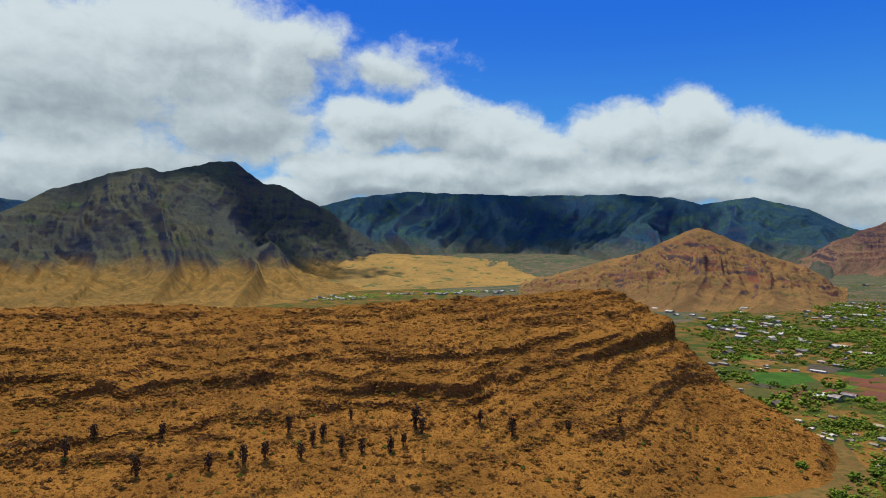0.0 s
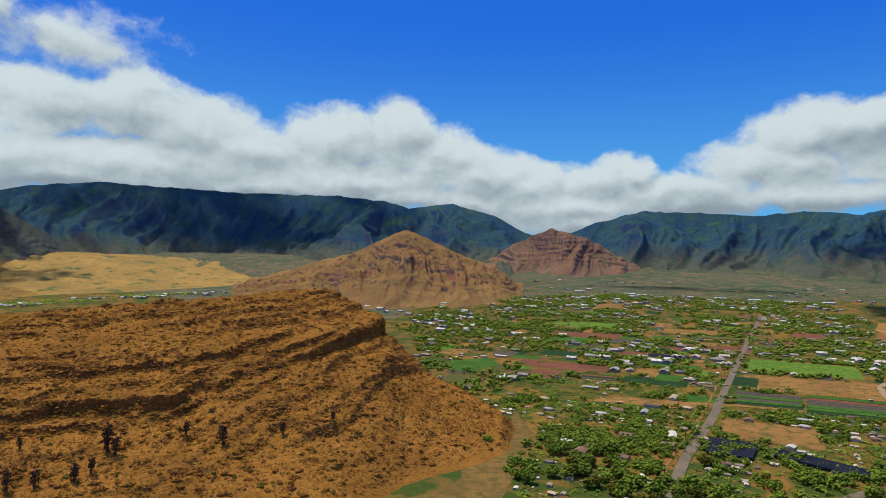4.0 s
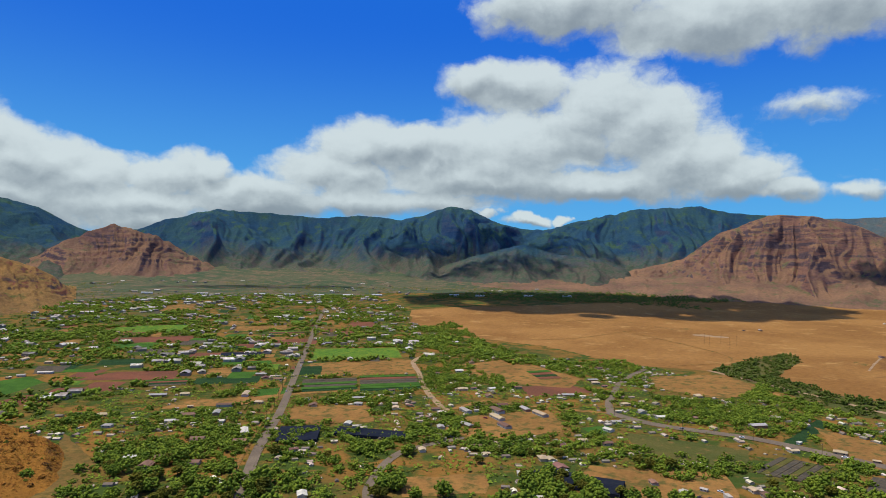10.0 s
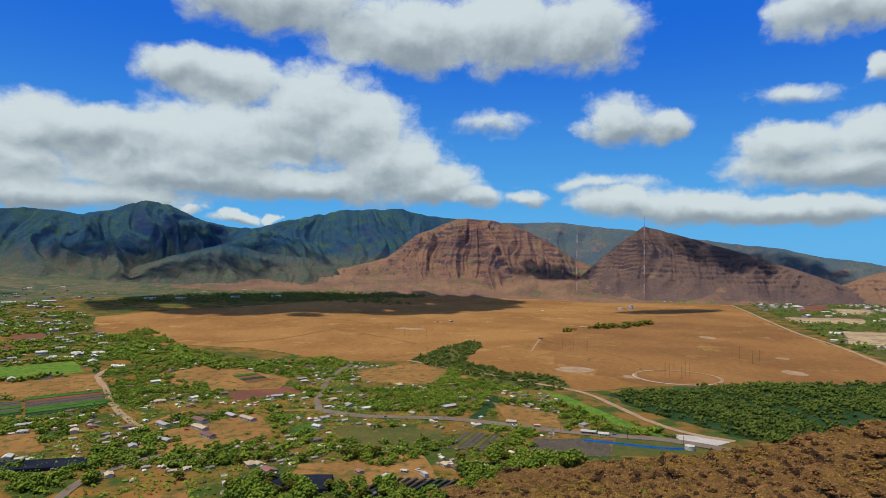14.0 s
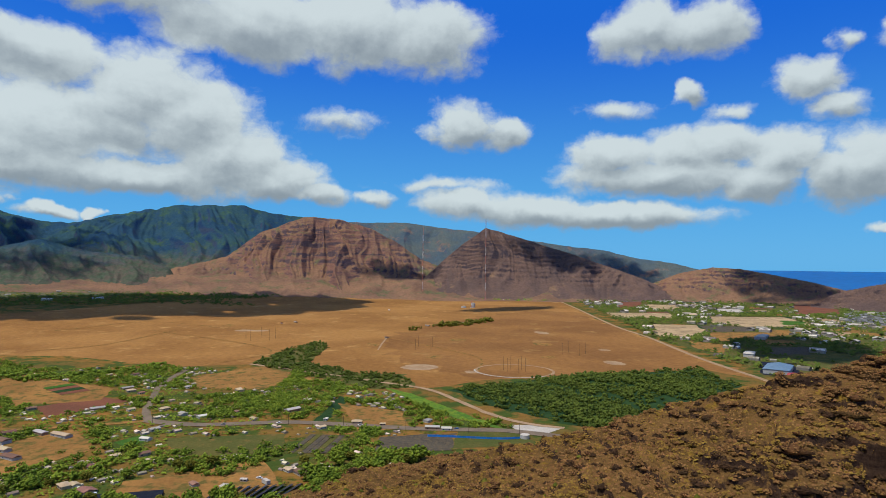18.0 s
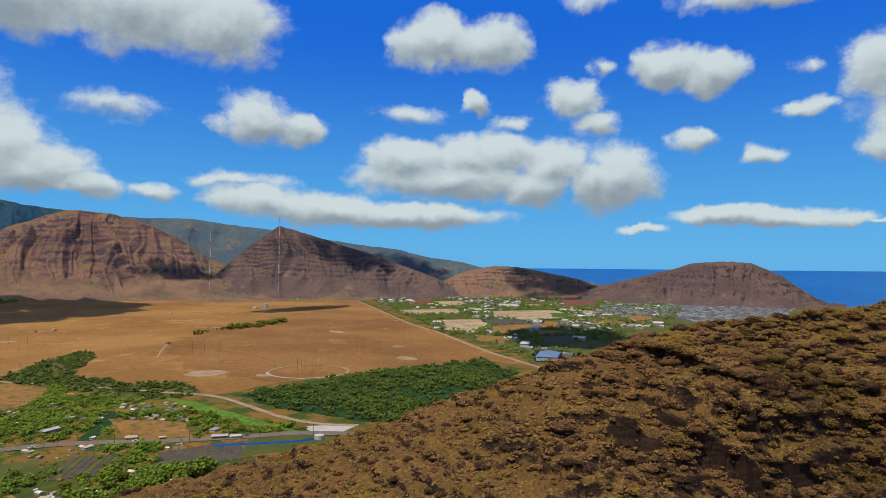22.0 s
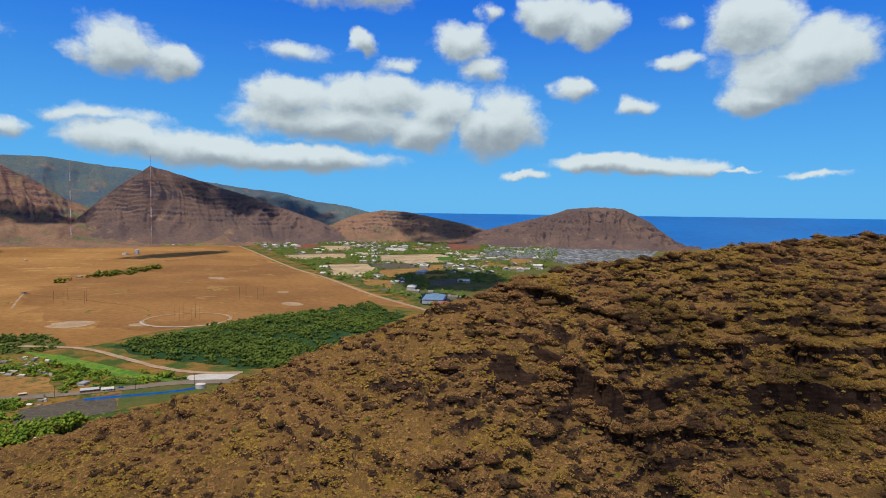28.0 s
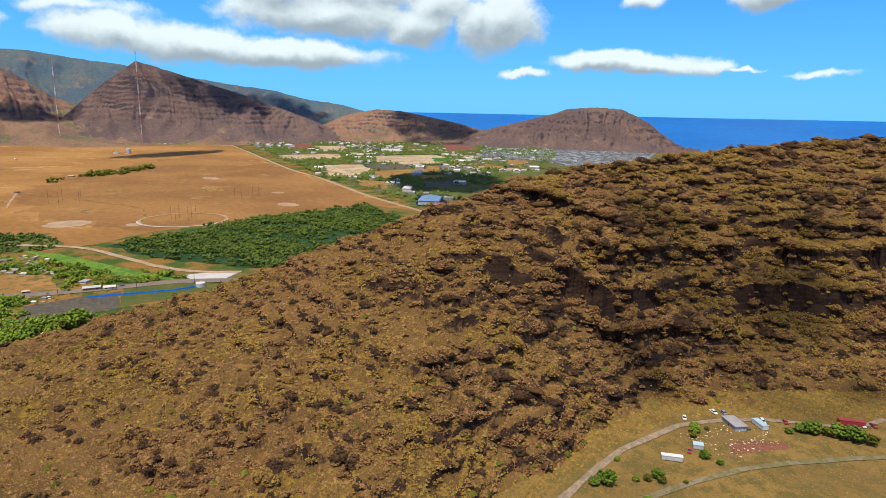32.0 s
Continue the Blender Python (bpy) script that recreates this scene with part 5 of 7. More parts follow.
strips("distant plot of mixed crop strips", [(1000, 900), (1060, 840), (1010, 800), (950, 860)], ("lime", "redearth", "darkgreen", "tan"), 6)

patch("ditch_grass", "bright lime-green grass strip along the ditch", "grass", [(767, -113), (727, -139), (641, -166), (577, -187), (548, -199), (546, -193), (603, -158), (664, -133)], M["lime"], 0.22, 10, 1.0, 8)
patch("concrete_apron", "pale bare concrete apron beside the highway", "pavement", [(566, -203), (562, -233), (546, -250), (528, -222), (532, -206)], M["concrete"], 0.2, 10, 0.5, 9)
for k, (x, y, rx, ry, key) in enumerate(((1475, 103, 26, 14, "concrete"), (1465, 69, 20, 12, "concrete"), (914, -186, 34, 18, "concrete"), (1190, -150, 30, 6, "tan"), (905, -500, 30, 10, "concrete"), (980, -420, 18, 9, "tan"),
                                         (1240, -330, 26, 12, "tan"), (1010, -230, 22, 10, "tan"), (860, -250, 14, 6, "concrete"), (1150, -480, 30, 12, "tan"), (1350, -560, 40, 10, "concrete"), (1050, -560, 16, 7, "concrete"), (1600, 150, 40, 8, "tan"))):
    patch("bare_spot", "pale bare patch in the dry grass", "bare ground", [(x + 0.8 * rx * math.cos(a / 9 * math.tau), y + ry * math.sin(a / 9 * math.tau) * 1.6) for a in range(9)], M["track" if key == "concrete" else key], 0.13 + 0.003 * k, 8, 2.0, k)
TOWN_GROUND = [(1180, -770), (2450, -1210), (2900, -1300), (2500, -1950), (1700, -2300), (1000, -2400), (900, -1500), (720, -900), (720, -660)]
plots = random.Random(18)
for k in range(120):
    x, y = plots.uniform(1000, 2700), plots.uniform(-2600, -760)
    if not inside(np.array([x]), np.array([y]), [(1180, -790), (2450, -1230), (2800, -1300), (2700, -2000), (1900, -2000), (1150, -1400), (860, -860)])[0]:
        continue
    key, label = plots.choice((("sand", "pale bare works ground"), ("tan", "bare dry lot in the town"), ("redearth", "reddish bare lot in the town"), ("slate", "dark paved yard in the town"), ("scrub", "weedy green lot in the town"), ("tan", "dusty lot in the town"), ("sand", "pale bare works ground"), ("track", "pale dusty yard in the town"), ("darkgreen", "green park in the town")))
    w_, d_ = plots.uniform(20, 80), plots.uniform(14, 40)
    c, s_ = math.cos(radians(-42)), math.sin(radians(-42))
    patch("lot", label, "ground", [(x + c * u_ - s_ * v_, y + s_ * u_ + c * v_) for u_, v_ in ((-w_, -d_), (w_, -d_), (w_, d_), (-w_, d_))], M[key], 0.05 + 0.0005 * k, 20, 3.0, k, clear=plots.random() < 0.5)
patch("town_ground", "green and olive scrub between the works and the town", "ground", TOWN_GROUND, M["scrub"], 0.04, 40, 10, 90, clear=False)
for k, (outline, key) in enumerate((([(1523, -957), (1484, -1064), (1304, -966), (1193, -837), (1268, -805)], "sand"), ([(1759, -1303), (1704, -1543), (1431, -1394), (1392, -1171), (1543, -1155)], "sand"), ([(1942, -1039), (1899, -1261), (1709, -1141), (1756, -973)], "sand"), ([(1461, -1059), (1418, -1194), (1318, -1086), (1319, -977)], "slate"), ([(1311, -971), (1279, -1208), (1152, -981), (1144, -857)], "tan"), ([(1594, -1432), (1550, -1479), (1433, -1365), (1471, -1327)], "green"), ([(2380, -1462), (2325, -1578), (2083, -1414), (2130, -1323)], "sand"), ([(2431, -2246), (2422, -2457), (1818, -1884), (1802, -1683)], "redearth"), ([(1152, -808), (1080, -854), (971, -751), (1069, -758)], "tan"), ([(881, -750), (852, -790), (739, -700), (768, -661)], "cloth"), ([(2047, -2166), (1889, -2299), (1750, -2119), (1887, -2007)], "lime"), ([(2528, -1402), (2556, -1552), (2148, -1290), (2181, -1223)], "redearth"), ([(1435, -1617), (1442, -1765), (1172, -1421), (1242, -1415)], "tan"), ([(1044, -907), (1028, -993), (934, -902), (956, -840)], "slate"), ([(2098, -1587), (2054, -1674), (1916, -1554), (1953, -1485)], "concrete"))):
    patch("quarry_ground", "pale bare quarry and works ground" if key == "sand" else "bare worked ground beside the quarry", "bare ground", outline, M[key], 0.12 + 0.01 * k, 20, 4, 60 + k)

# plots of the far farms, laid out on one grid
plots = random.Random(8)
PLOT_KINDS = (("green", "small green vegetable plot"), ("darkgreen", "dark green crop plot"), ("tan", "bare tan plot"), ("redearth", "red-brown ploughed plot"), ("slate", "dark ploughed plot"), ("lime", "yellow-green crop plot"), ("scrub", "overgrown weedy plot"), ("tan", "dusty bare farm yard"))
for k in range(150):
    a, b = plots.uniform(-330, 330), plots.uniform(430, 1750)
    x, y = 0.60 * b * 1.12 + 0.75 * a, 0.76 * b - 0.62 * a
    if not (inside(np.array([x]), np.array([y]), [(300, 480), (330, 760), (420, 980), (560, 1350), (900, 1750), (1450, 1650), (1750, 1200), (1330, 760), (1100, 540), (900, 440), (760, 400), (560, 440), (420, 540)])[0]):
        continue
    if any(inside(np.array([x]), np.array([y]), o)[0] for o in KEEP_OFF):
        continue
    w_, d_ = plots.uniform(12, 34), plots.uniform(8, 20)
    c, s_ = math.cos(radians(36)), math.sin(radians(36))
    key, label = plots.choice(PLOT_KINDS)
    patch("plot", label, "field", [(x + c * u_ - s_ * v_, y + s_ * u_ + c * v_) for u_, v_ in ((-w_, -d_), (w_, -d_), (w_, d_), (-w_, d_))], M[key], 0.07 + 0.0004 * k, 12, 1.0, k, clear=plots.random() < 0.6)

# ---- trees ----


def crown(points, size, seed):
    r = np.random.default_rng(seed)
    d = r.normal(size=(points, 3))
    d /= np.linalg.norm(d, axis=1, keepdims=True)
    q = d * (r.random((points, 1)) ** 0.4) * np.array([1, 1, 0.55])
    q[:, 2] += 0.1 * r.normal(size=points)
    return q * size, (0.20 + 0.16 * r.random(points)) * size * (26 / points) ** 0.33


def tree(seed, wide, tall, leaf, low=0.72):
    """A spreading valley tree: forked trunk and a crown of many small clumps."""
    base = new("tree")
    r = random.Random(seed)
    bm = bmesh.new()
    arms = [((0, 0, -0.3), (0.2, 0.1, tall * 0.45), 0.34, 0.22)]
    for k in range(4):
        a = k * 1.57 + r.uniform(-0.5, 0.5)
        arms.append(((0.2, 0.1, tall * 0.42), (math.cos(a) * wide * 0.5, math.sin(a) * wide * 0.5, tall * 0.72), 0.18, 0.06))
    for p, q, r0, r1 in arms:
        way = Vector(q) - Vector(p)
        m = Matrix.Translation((Vector(p) + Vector(q)) / 2) @ way.to_track_quat("Z", "Y").to_matrix().to_4x4()
        bmesh.ops.create_cone(bm, segments=6, radius1=r0, radius2=r1, depth=way.length, matrix=m)
    part("trunk", bm, M["bark"], base)
    spots, size = crown(120, wide, seed)
    spots[:, 2] = spots[:, 2] * (1.0 if low > 0.6 else 2.0) + tall * low
    me = clump_mesh("crown", spots, size, leaf, 0.8, 0.28, seed=seed, soft=True)
    ob = new("crown", me)
    ob.parent = base
    return base


def spread(outline, n, gap, seed, off=True, clumpy=0.0, size=40.0):
    """Scattered places inside an outline, clear of roads and fields, denser in patches."""
    r = np.random.default_rng(seed)
    o = np.asarray(outline, float)
    lo, hi = o.min(0), o.max(0)
    q = r.uniform(lo, hi, (n * 6, 2))
    ok = inside(q[:, 0], q[:, 1], outline)
    if clumpy:
        ok &= r.random(len(q)) < smooth(fractal(q[:, 0] / size, q[:, 1] / size, 4, seed), 0.5 - clumpy, 0.5 + clumpy) + 0.03
    q = q[ok]
    if off:
        keep = np.ones(len(q), bool)
        for o in KEEP_OFF:
            keep &= ~inside(q[:, 0], q[:, 1], o)
        q = q[keep]
        q = q[off_road(q[:, 0], q[:, 1], gap)]
    return q[:n]


VILLAGE_NEAR = [(235, 400), (300, 560), (420, 640), (560, 640), (760, 480), (960, 420), (990, 190), (880, 20), (740, -110), (560, -205), (440, -60), (330, 90), (240, 180), (190, 260)]
VILLAGE_FAR = [(300, 560), (330, 760), (420, 980), (560, 1350), (900, 1750), (1450, 1650), (1850, 1200), (1560, 900), (1330, 760), (1140, 540), (960, 420), (760, 480), (560, 640), (420, 640)]
TOWN = [(1180, -760), (2450, -1200), (2900, -1300), (2850, -2000), (2450, -2900), (1750, -2350), (1150, -1500), (760, -900), (720, -660)]
BELT = [(2850, -120), (3020, -640), (2900, -1250), (2560, -1160), (2760, -640), (2740, -250)]
WOOD = [(1863, 984), (2030, 815), (2202, 408), (2174, 95), (2367, 260), (2850, -134), (2980, -60), (2672, 496), (2341, 941), (2026, 1070)]
UPLAND = [(560, 1350), (900, 1750), (1450, 1650), (2000, 1100), (2700, 500), (3000, 700), (2500, 1900), (1500, 2600), (600, 2700), (200, 1900)]


def grove(name, label, q, lo, hi, leaf, seed, lumps=6):
    """Trees too many to count, joined: a few clumps for each crown."""
    r = np.random.default_rng(seed)
    n = len(q)
    if not n:
        return
    big = lo + (hi - lo) * r.random(n) ** 1.5
    at = np.stack([q[:, 0], q[:, 1], ground_z(q[:, 0], q[:, 1]) + big * 0.55], -1)
    spots = (at[:, None, :] + r.normal(size=(n, lumps, 3)) * np.array([0.52, 0.52, 0.27]) * big[:, None, None]).reshape(-1, 3)
    size = (0.30 + 0.26 * r.random(n * lumps)) * np.repeat(big, lumps) * (6 / (lumps + 2)) ** 0.4
    tagged(new(name, clump_mesh(name, spots, size, leaf, 0.85, 0.32, (CAP_V, CAP_F) if lumps < 5 else None, seed, soft=True)), label, "trees", kind="stuff")

# ---- houses ----


def box(bm, x0, x1, y0, y1, z0, z1):
    vs = [bm.verts.new(p) for p in ((x0, y0, z0), (x1, y0, z0), (x1, y1, z0), (x0, y1, z0), (x0, y0, z1), (x1, y0, z1), (x1, y1, z1), (x0, y1, z1))]
    for f in ((0, 3, 2, 1), (4, 5, 6, 7), (0, 1, 5, 4), (1, 2, 6, 5), (2, 3, 7, 6), (3, 0, 4, 7)):
        bm.faces.new([vs[i] for i in f])


def boxed(name, dims, material, parent, label=""):
    bm = bmesh.new()
    box(bm, *dims)
    return part(name, bm, material, parent, label)


def roof_mesh(bm, w, d, z, rise, over, hip):
    x, y = w / 2 + over, d / 2 + over
    h = y * 0.9 if hip else 0
    e = [bm.verts.new(p) for p in ((-x, -y, z), (x, -y, z), (x, y, z), (-x, y, z))]
    lo = [bm.verts.new((v.co.x, v.co.y, z - 0.18)) for v in e]
    a, b = bm.verts.new((-x + h, 0, z + rise)), bm.verts.new((x - h, 0, z + rise))
    bm.faces.new((e[0], e[1], b, a)), bm.faces.new((e[2], e[3], a, b)), bm.faces.new((e[1], e[2], b)), bm.faces.new((e[3], e[0], a))
    for i in range(4):
        bm.faces.new((lo[i], lo[(i + 1) % 4], e[(i + 1) % 4], e[i]))
    bm.faces.new(lo[::-1])


def plain_mat(name, c, rough=0.7, metal=0.0, var=0.25):
    return soil(name, c, tuple(v * 0.85 for v in c), tuple(v * 0.65 for v in c), 0.25, 2.0, rough, 0.08, var, "object", 0.12, metal, (0.6, 0.75))


ROOFS = {"rust": plain_mat("rusty_metal_roof", (0.24, 0.12, 0.08), 0.7, var=0.6), "white": plain_mat("white_metal_roof", (0.56, 0.49, 0.39), 0.6, var=0.6), "grey": plain_mat("grey_roof", (0.36, 0.32, 0.27), var=0.6), "tan": plain_mat("tan_roof", (0.52, 0.38, 0.22)), "green": plain_mat("green_metal_roof", (0.16, 0.36, 0.24), 0.5),
         "blue": plain_mat("blue_grey_roof", (0.16, 0.24, 0.32), 0.5), "brown": plain_mat("brown_shingle_roof", (0.20, 0.11, 0.07)), "dark": plain_mat("dark_roof", (0.07, 0.075, 0.085)), "red": plain_mat("red_roof", (0.38, 0.07, 0.05)), "teal": plain_mat("teal_roof", (0.34, 0.42, 0.40))}
WALLS = {"white": plain_mat("white_wall", (0.52, 0.49, 0.43)), "cream": plain_mat("cream_wall", (0.42, 0.35, 0.24)), "grey": plain_mat("grey_wall", (0.40, 0.39, 0.37)), "brown": plain_mat("brown_wall", (0.28, 0.18, 0.11))}
GLASS = plain_mat("dark_window_glass", (0.03, 0.04, 0.05), 0.15)
DOOR = plain_mat("dark_wood_door", (0.14, 0.09, 0.06))


def house(w, d, tall, rise, roof, wall, hip=False, porch=False):
    base = tagged(new("house"), "low %s-walled house with a %s %s roof" % (wall, roof, "hipped" if hip else "gabled"), "house", "houses of the valley")
    boxed("wall", (-w / 2, w / 2, -d / 2, d / 2, -0.2, tall), WALLS[wall], base)
    bm = bmesh.new()
    roof_mesh(bm, w, d, tall + 0.19, rise, 0.6, hip)
    part("roof", bm, ROOFS[roof], base)
    boxed("door", (-0.5, 0.5, -d / 2 - 0.06, -d / 2 + 0.02, 0, 2.05), DOOR, base)
    for x, y in ((-w * 0.32, -1), (w * 0.32, -1), (-w * 0.3, 1), (w * 0.3, 1)):
        pane = boxed("window", (x - 0.8, x + 0.8, y * d / 2 - 0.05, y * d / 2 + 0.05, 1.0, 2.1), GLASS, base)
        boxed("sill", (x - 0.9, x + 0.9, y * d / 2 - 0.14, y * d / 2 + 0.14, 0.92, 1.0), WALLS["white"], pane, "pale window sill")
    if porch:
        boxed("porch_roof", (-w / 2, w / 2, -d / 2 - 3.2, -d / 2 - 0.61, tall - 0.35, tall - 0.2), ROOFS[roof], base)
        for x in (-w / 2 + 0.3, w / 2 - 0.3):
            boxed("post", (x - 0.1, x + 0.1, -d / 2 - 3.0, -d / 2 - 2.8, 0, tall - 0.35), WALLS["white"], base)
    return base


def put(thing, x, y, turn, z=None):
    return copy_thing(thing, pose(x, y, float(ground_z(x, y)) if z is None else z, 0, 0, turn))


KINDS = [house(12, 8, 2.8, 1.5, "white", "white"), house(14, 9, 2.8, 1.7, "rust", "cream", porch=True), house(11, 8, 2.8, 1.6, "grey", "white", True), house(13, 9, 2.9, 1.8, "tan", "cream", True),
         house(10, 7, 2.6, 1.3, "tan", "white"), house(12, 8, 2.8, 1.5, "brown", "cream", porch=True), house(9, 6, 2.5, 1.1, "rust", "grey"), house(18, 8, 3.2, 1.6, "grey", "brown"), house(7, 5, 2.4, 0.8, "tan", "brown"), house(6, 4, 2.3, 0.7, "white", "white")]
SHEDS = [house(22, 9, 3.4, 1.6, "brown", "grey"), house(28, 9, 3.4, 1.6, "tan", "grey"), house(20, 8, 3.2, 1.4, "grey", "brown"), house(24, 8, 3.2, 1.3, "white", "grey")]
for ob in SHEDS:
    tagged(ob, ob["label"].replace("house", "farm shed").replace("low", "long low"), "shed", "farm sheds of the valley")
SPOT = {id(k): False for k in KINDS + SHEDS}


def settle(thing, x, y, turn):
    """The first of a kind moves into place, later ones are copies."""
    m = pose(x, y, float(ground_z(x, y)), 0, 0, turn) @ Matrix.Scale(0.85, 4)
    if SPOT[id(thing)]:
        copy_thing(thing, m)
    else:
        thing.matrix_basis = m
        SPOT[id(thing)] = True


pick = random.Random(12)
HOMES = np.concatenate([spread(VILLAGE_NEAR, 110, 6, 31, True, 0.08, 90.0), spread(VILLAGE_FAR, 115, 6, 32, True, 0.10, 120.0)])
for line, back in ((ROADS[0][0], 20), (ROADS[3][0], 24)):
    for k in range(3, len(line) - 2, 5):
        t = line[k + 1] - line[k]
        t = t / np.hypot(*t)
        side = pick.choice((-1, 1))
        p = line[k] + np.array([-t[1], t[0]]) * side * (back + pick.uniform(-3, 8))
        if 300 < np.hypot(*p) < 1300 and not any(inside(np.array([p[0]]), np.array([p[1]]), o)[0] for o in KEEP_OFF):
            HOMES = np.concatenate([HOMES, [p]])
taken = []
for x, y in HOMES:
    if any((x - a) ** 2 + (y - b) ** 2 < 15 ** 2 for a, b in taken):
        continue
    taken.append((x, y))
    settle(pick.choice(KINDS if pick.random() < 0.95 else SHEDS), x, y, 36 + pick.choice((0, 90, 90, 180, 270)) + pick.gauss(0, 8))
# placed by plan: farm clusters, houses on the plain
for x, y, turn, k in ((1290, -192, 10, 1), (1661, -10, 20, 7), (1640, 25, 20, 6), (2087, -318, 10, 0), (1530, -330, 30, 7), (1600, -440, 30, 2), (600, -62, 80, 3), (588, -85, 80, 8), (566, -128, 75, 7), (560, -140, 75, 0), (575, 118, 60, 0),
                      (466, 139, 40, 4), (452, 128, 40, 1), (452, 62, 30, 6), (440, 40, 30, 0), (470, 0, 30, 4), (462, -8, 30, 5), (455, 30, 70, 9)):
    settle(KINDS[k], x, y, turn)
    taken.append((x, y))
for x, y, turn, k in ((590, 232, 50, 0), (565, 222, 50, 1), (612, 210, 45, 2), (540, 205, 50, 0), (575, 260, 50, 3), (525, 236, 60, 2), (520, 500, 36, 1), (470, 480, 126, 0), (600, 190, 50, 1)):
    settle(SHEDS[k], x, y, turn)
    taken.append((x, y))
TAKEN = np.array(taken)

long_shed = tagged(new("long_shed"), "long white-roofed poultry shed far up the valley", "shed", "long white sheds")
boxed("wall", (-17, 17, -5, 5, -0.3, 4.5), WALLS["grey"], long_shed)
bm = bmesh.new()
roof_mesh(bm, 34, 10, 4.69, 2.0, 0.5, False)
part("roof", bm, plain_mat("bright_white_roof", (0.58, 0.56, 0.52), 0.5), long_shed)
rows = [(1385, 1769), (1487, 1631), (1597, 1485), (1656, 1408), (1716, 1331), (1776, 1254), (1855, 1187), (2050, 980), (2230, 760), (2330, 640), (2100, 900)]
long_shed.matrix_basis = pose(*rows[0], float(ground_z(*rows[0])), 0, 0, -52)
for x, y in rows[1:]:
    put(long_shed, x, y, -52)


def far_homes(name, label, q, seed, mats, lo=8, hi=13):
    """Small distant houses in one mesh: walls and gabled roofs."""
    r = np.random.default_rng(seed)
    bv = np.array([(-.5, -.5, 0), (.5, -.5, 0), (.5, .5, 0), (-.5, .5, 0), (-.5, -.5, .35), (.5, -.5, .35), (.5, .5, .35), (-.5, .5, .35), (-.5, 0, .55), (.5, 0, .55)])
    bf = np.array([(0, 1, 5, 4), (1, 2, 6, 5), (2, 3, 7, 6), (3, 0, 4, 7), (4, 5, 9, 8), (6, 7, 8, 9)])
    n = len(q)
    sz = r.uniform(lo, hi, n)
    turn = np.radians(36 + 90 * r.integers(0, 2, n) + r.normal(0, 6, n))
    c, s = np.cos(turn)[:, None], np.sin(turn)[:, None]
    v = bv[None] * sz[:, None, None] * np.array([1.25, 0.85, 0.8])
    v = np.stack([v[..., 0] * c - v[..., 1] * s, v[..., 0] * s + v[..., 1] * c, v[..., 2]], -1)
    v += np.stack([q[:, 0], q[:, 1], ground_z(q[:, 0], q[:, 1])], -1)[:, None]
    f = (bf[None] + (np.arange(n) * 10)[:, None, None]).reshape(-1, 4)
    idx = np.tile([0, 0, 0, 0, 1, 1], n)
    tagged(new(name, mesh_of(name, v.reshape(-1, 3), f, mats, idx)), label, "houses", kind="stuff")


FARROOF = soil("mixed_far_roofs", (0.38, 0.31, 0.23), (0.24, 0.19, 0.14), (0.52, 0.47, 0.39), 0.02, 0.3, 0.7, 0.0, 1.2)
CLUTTER = soil("mixed_bright_scrap", (0.52, 0.43, 0.32), (0.28, 0.20, 0.13), None, 0.02, 0.3, 0.7, 0.0, 1.4)
FARWALL = soil("mixed_far_walls", (0.30, 0.27, 0.23), (0.24, 0.21, 0.17), None, 0.02, 0.3, 0.8, 0.0, 0.6)
far_homes("village_houses", "small scattered farm houses far up the valley", spread(VILLAGE_FAR, 420, 4, 41, True, 0.12, 100.0), 41, [FARWALL, FARROOF], 7, 15)
far_homes("upland_houses", "tiny white houses below the mountains", spread(UPLAND, 130, 4, 42, False, 0.05, 300.0), 42, [FARWALL, FARROOF], 8, 16)
far_homes("yard_clutter", "clutter of small sheds, parked vehicles and scrap between the trees", np.concatenate([spread(VILLAGE_NEAR, 800, 2, 46, True, 0.06, 45.0), spread(VILLAGE_FAR, 500, 2, 47, True, 0.08, 60.0)]), 46, [FARWALL, CLUTTER], 1.8, 5.5)
far_homes("town_houses", "houses and sheds of the distant town", spread(TOWN, 520, 4, 43, True, 0.10, 160.0), 43, [FARWALL, FARROOF], 8, 22)
far_homes("belt_houses", "small houses along the far edge of the plain", spread(BELT, 90, 4, 44, False), 44, [FARWALL, FARROOF], 9, 16)
BEYOND = [(-640, 1740), (-300, 1800), (-60, 2060), (330, 2080), (340, 2200), (-60, 2180), (-330, 1960), (-700, 1880)]
far_homes("homestead_houses", "small white houses of a homestead beyond the dry hill", spread(BEYOND, 130, 4, 49, False, 0.12, 120.0), 49, [FARWALL, FARROOF], 8, 15)
q = np.stack(np.meshgrid(np.arange(0, 72), np.arange(0, 52), indexing="ij"), -1).reshape(-1, 2)
q = np.array([850, -1500]) + q @ (np.array([[0.42, -0.91], [0.91, 0.42]]) * 21) + np.random.default_rng(5).normal(0, 2.5, (len(q), 2))
q = q[inside(q[:, 0], q[:, 1], [(1347, -1410), (1900, -1988), (1724, -2206), (1473, -2357), (1326, -2443), (970, -1750), (1150, -1560), (1300, -1640), (1420, -1560)])]
SUBROOF = soil("grey_suburb_roofs", (0.20, 0.20, 0.195), (0.14, 0.14, 0.14), None, 0.02, 0.3, 0.8, 0.0, 0.9)
far_homes("suburb_houses", "dense rows of small grey-roofed suburban houses", q, 45, [FARWALL, SUBROOF], 9, 13)

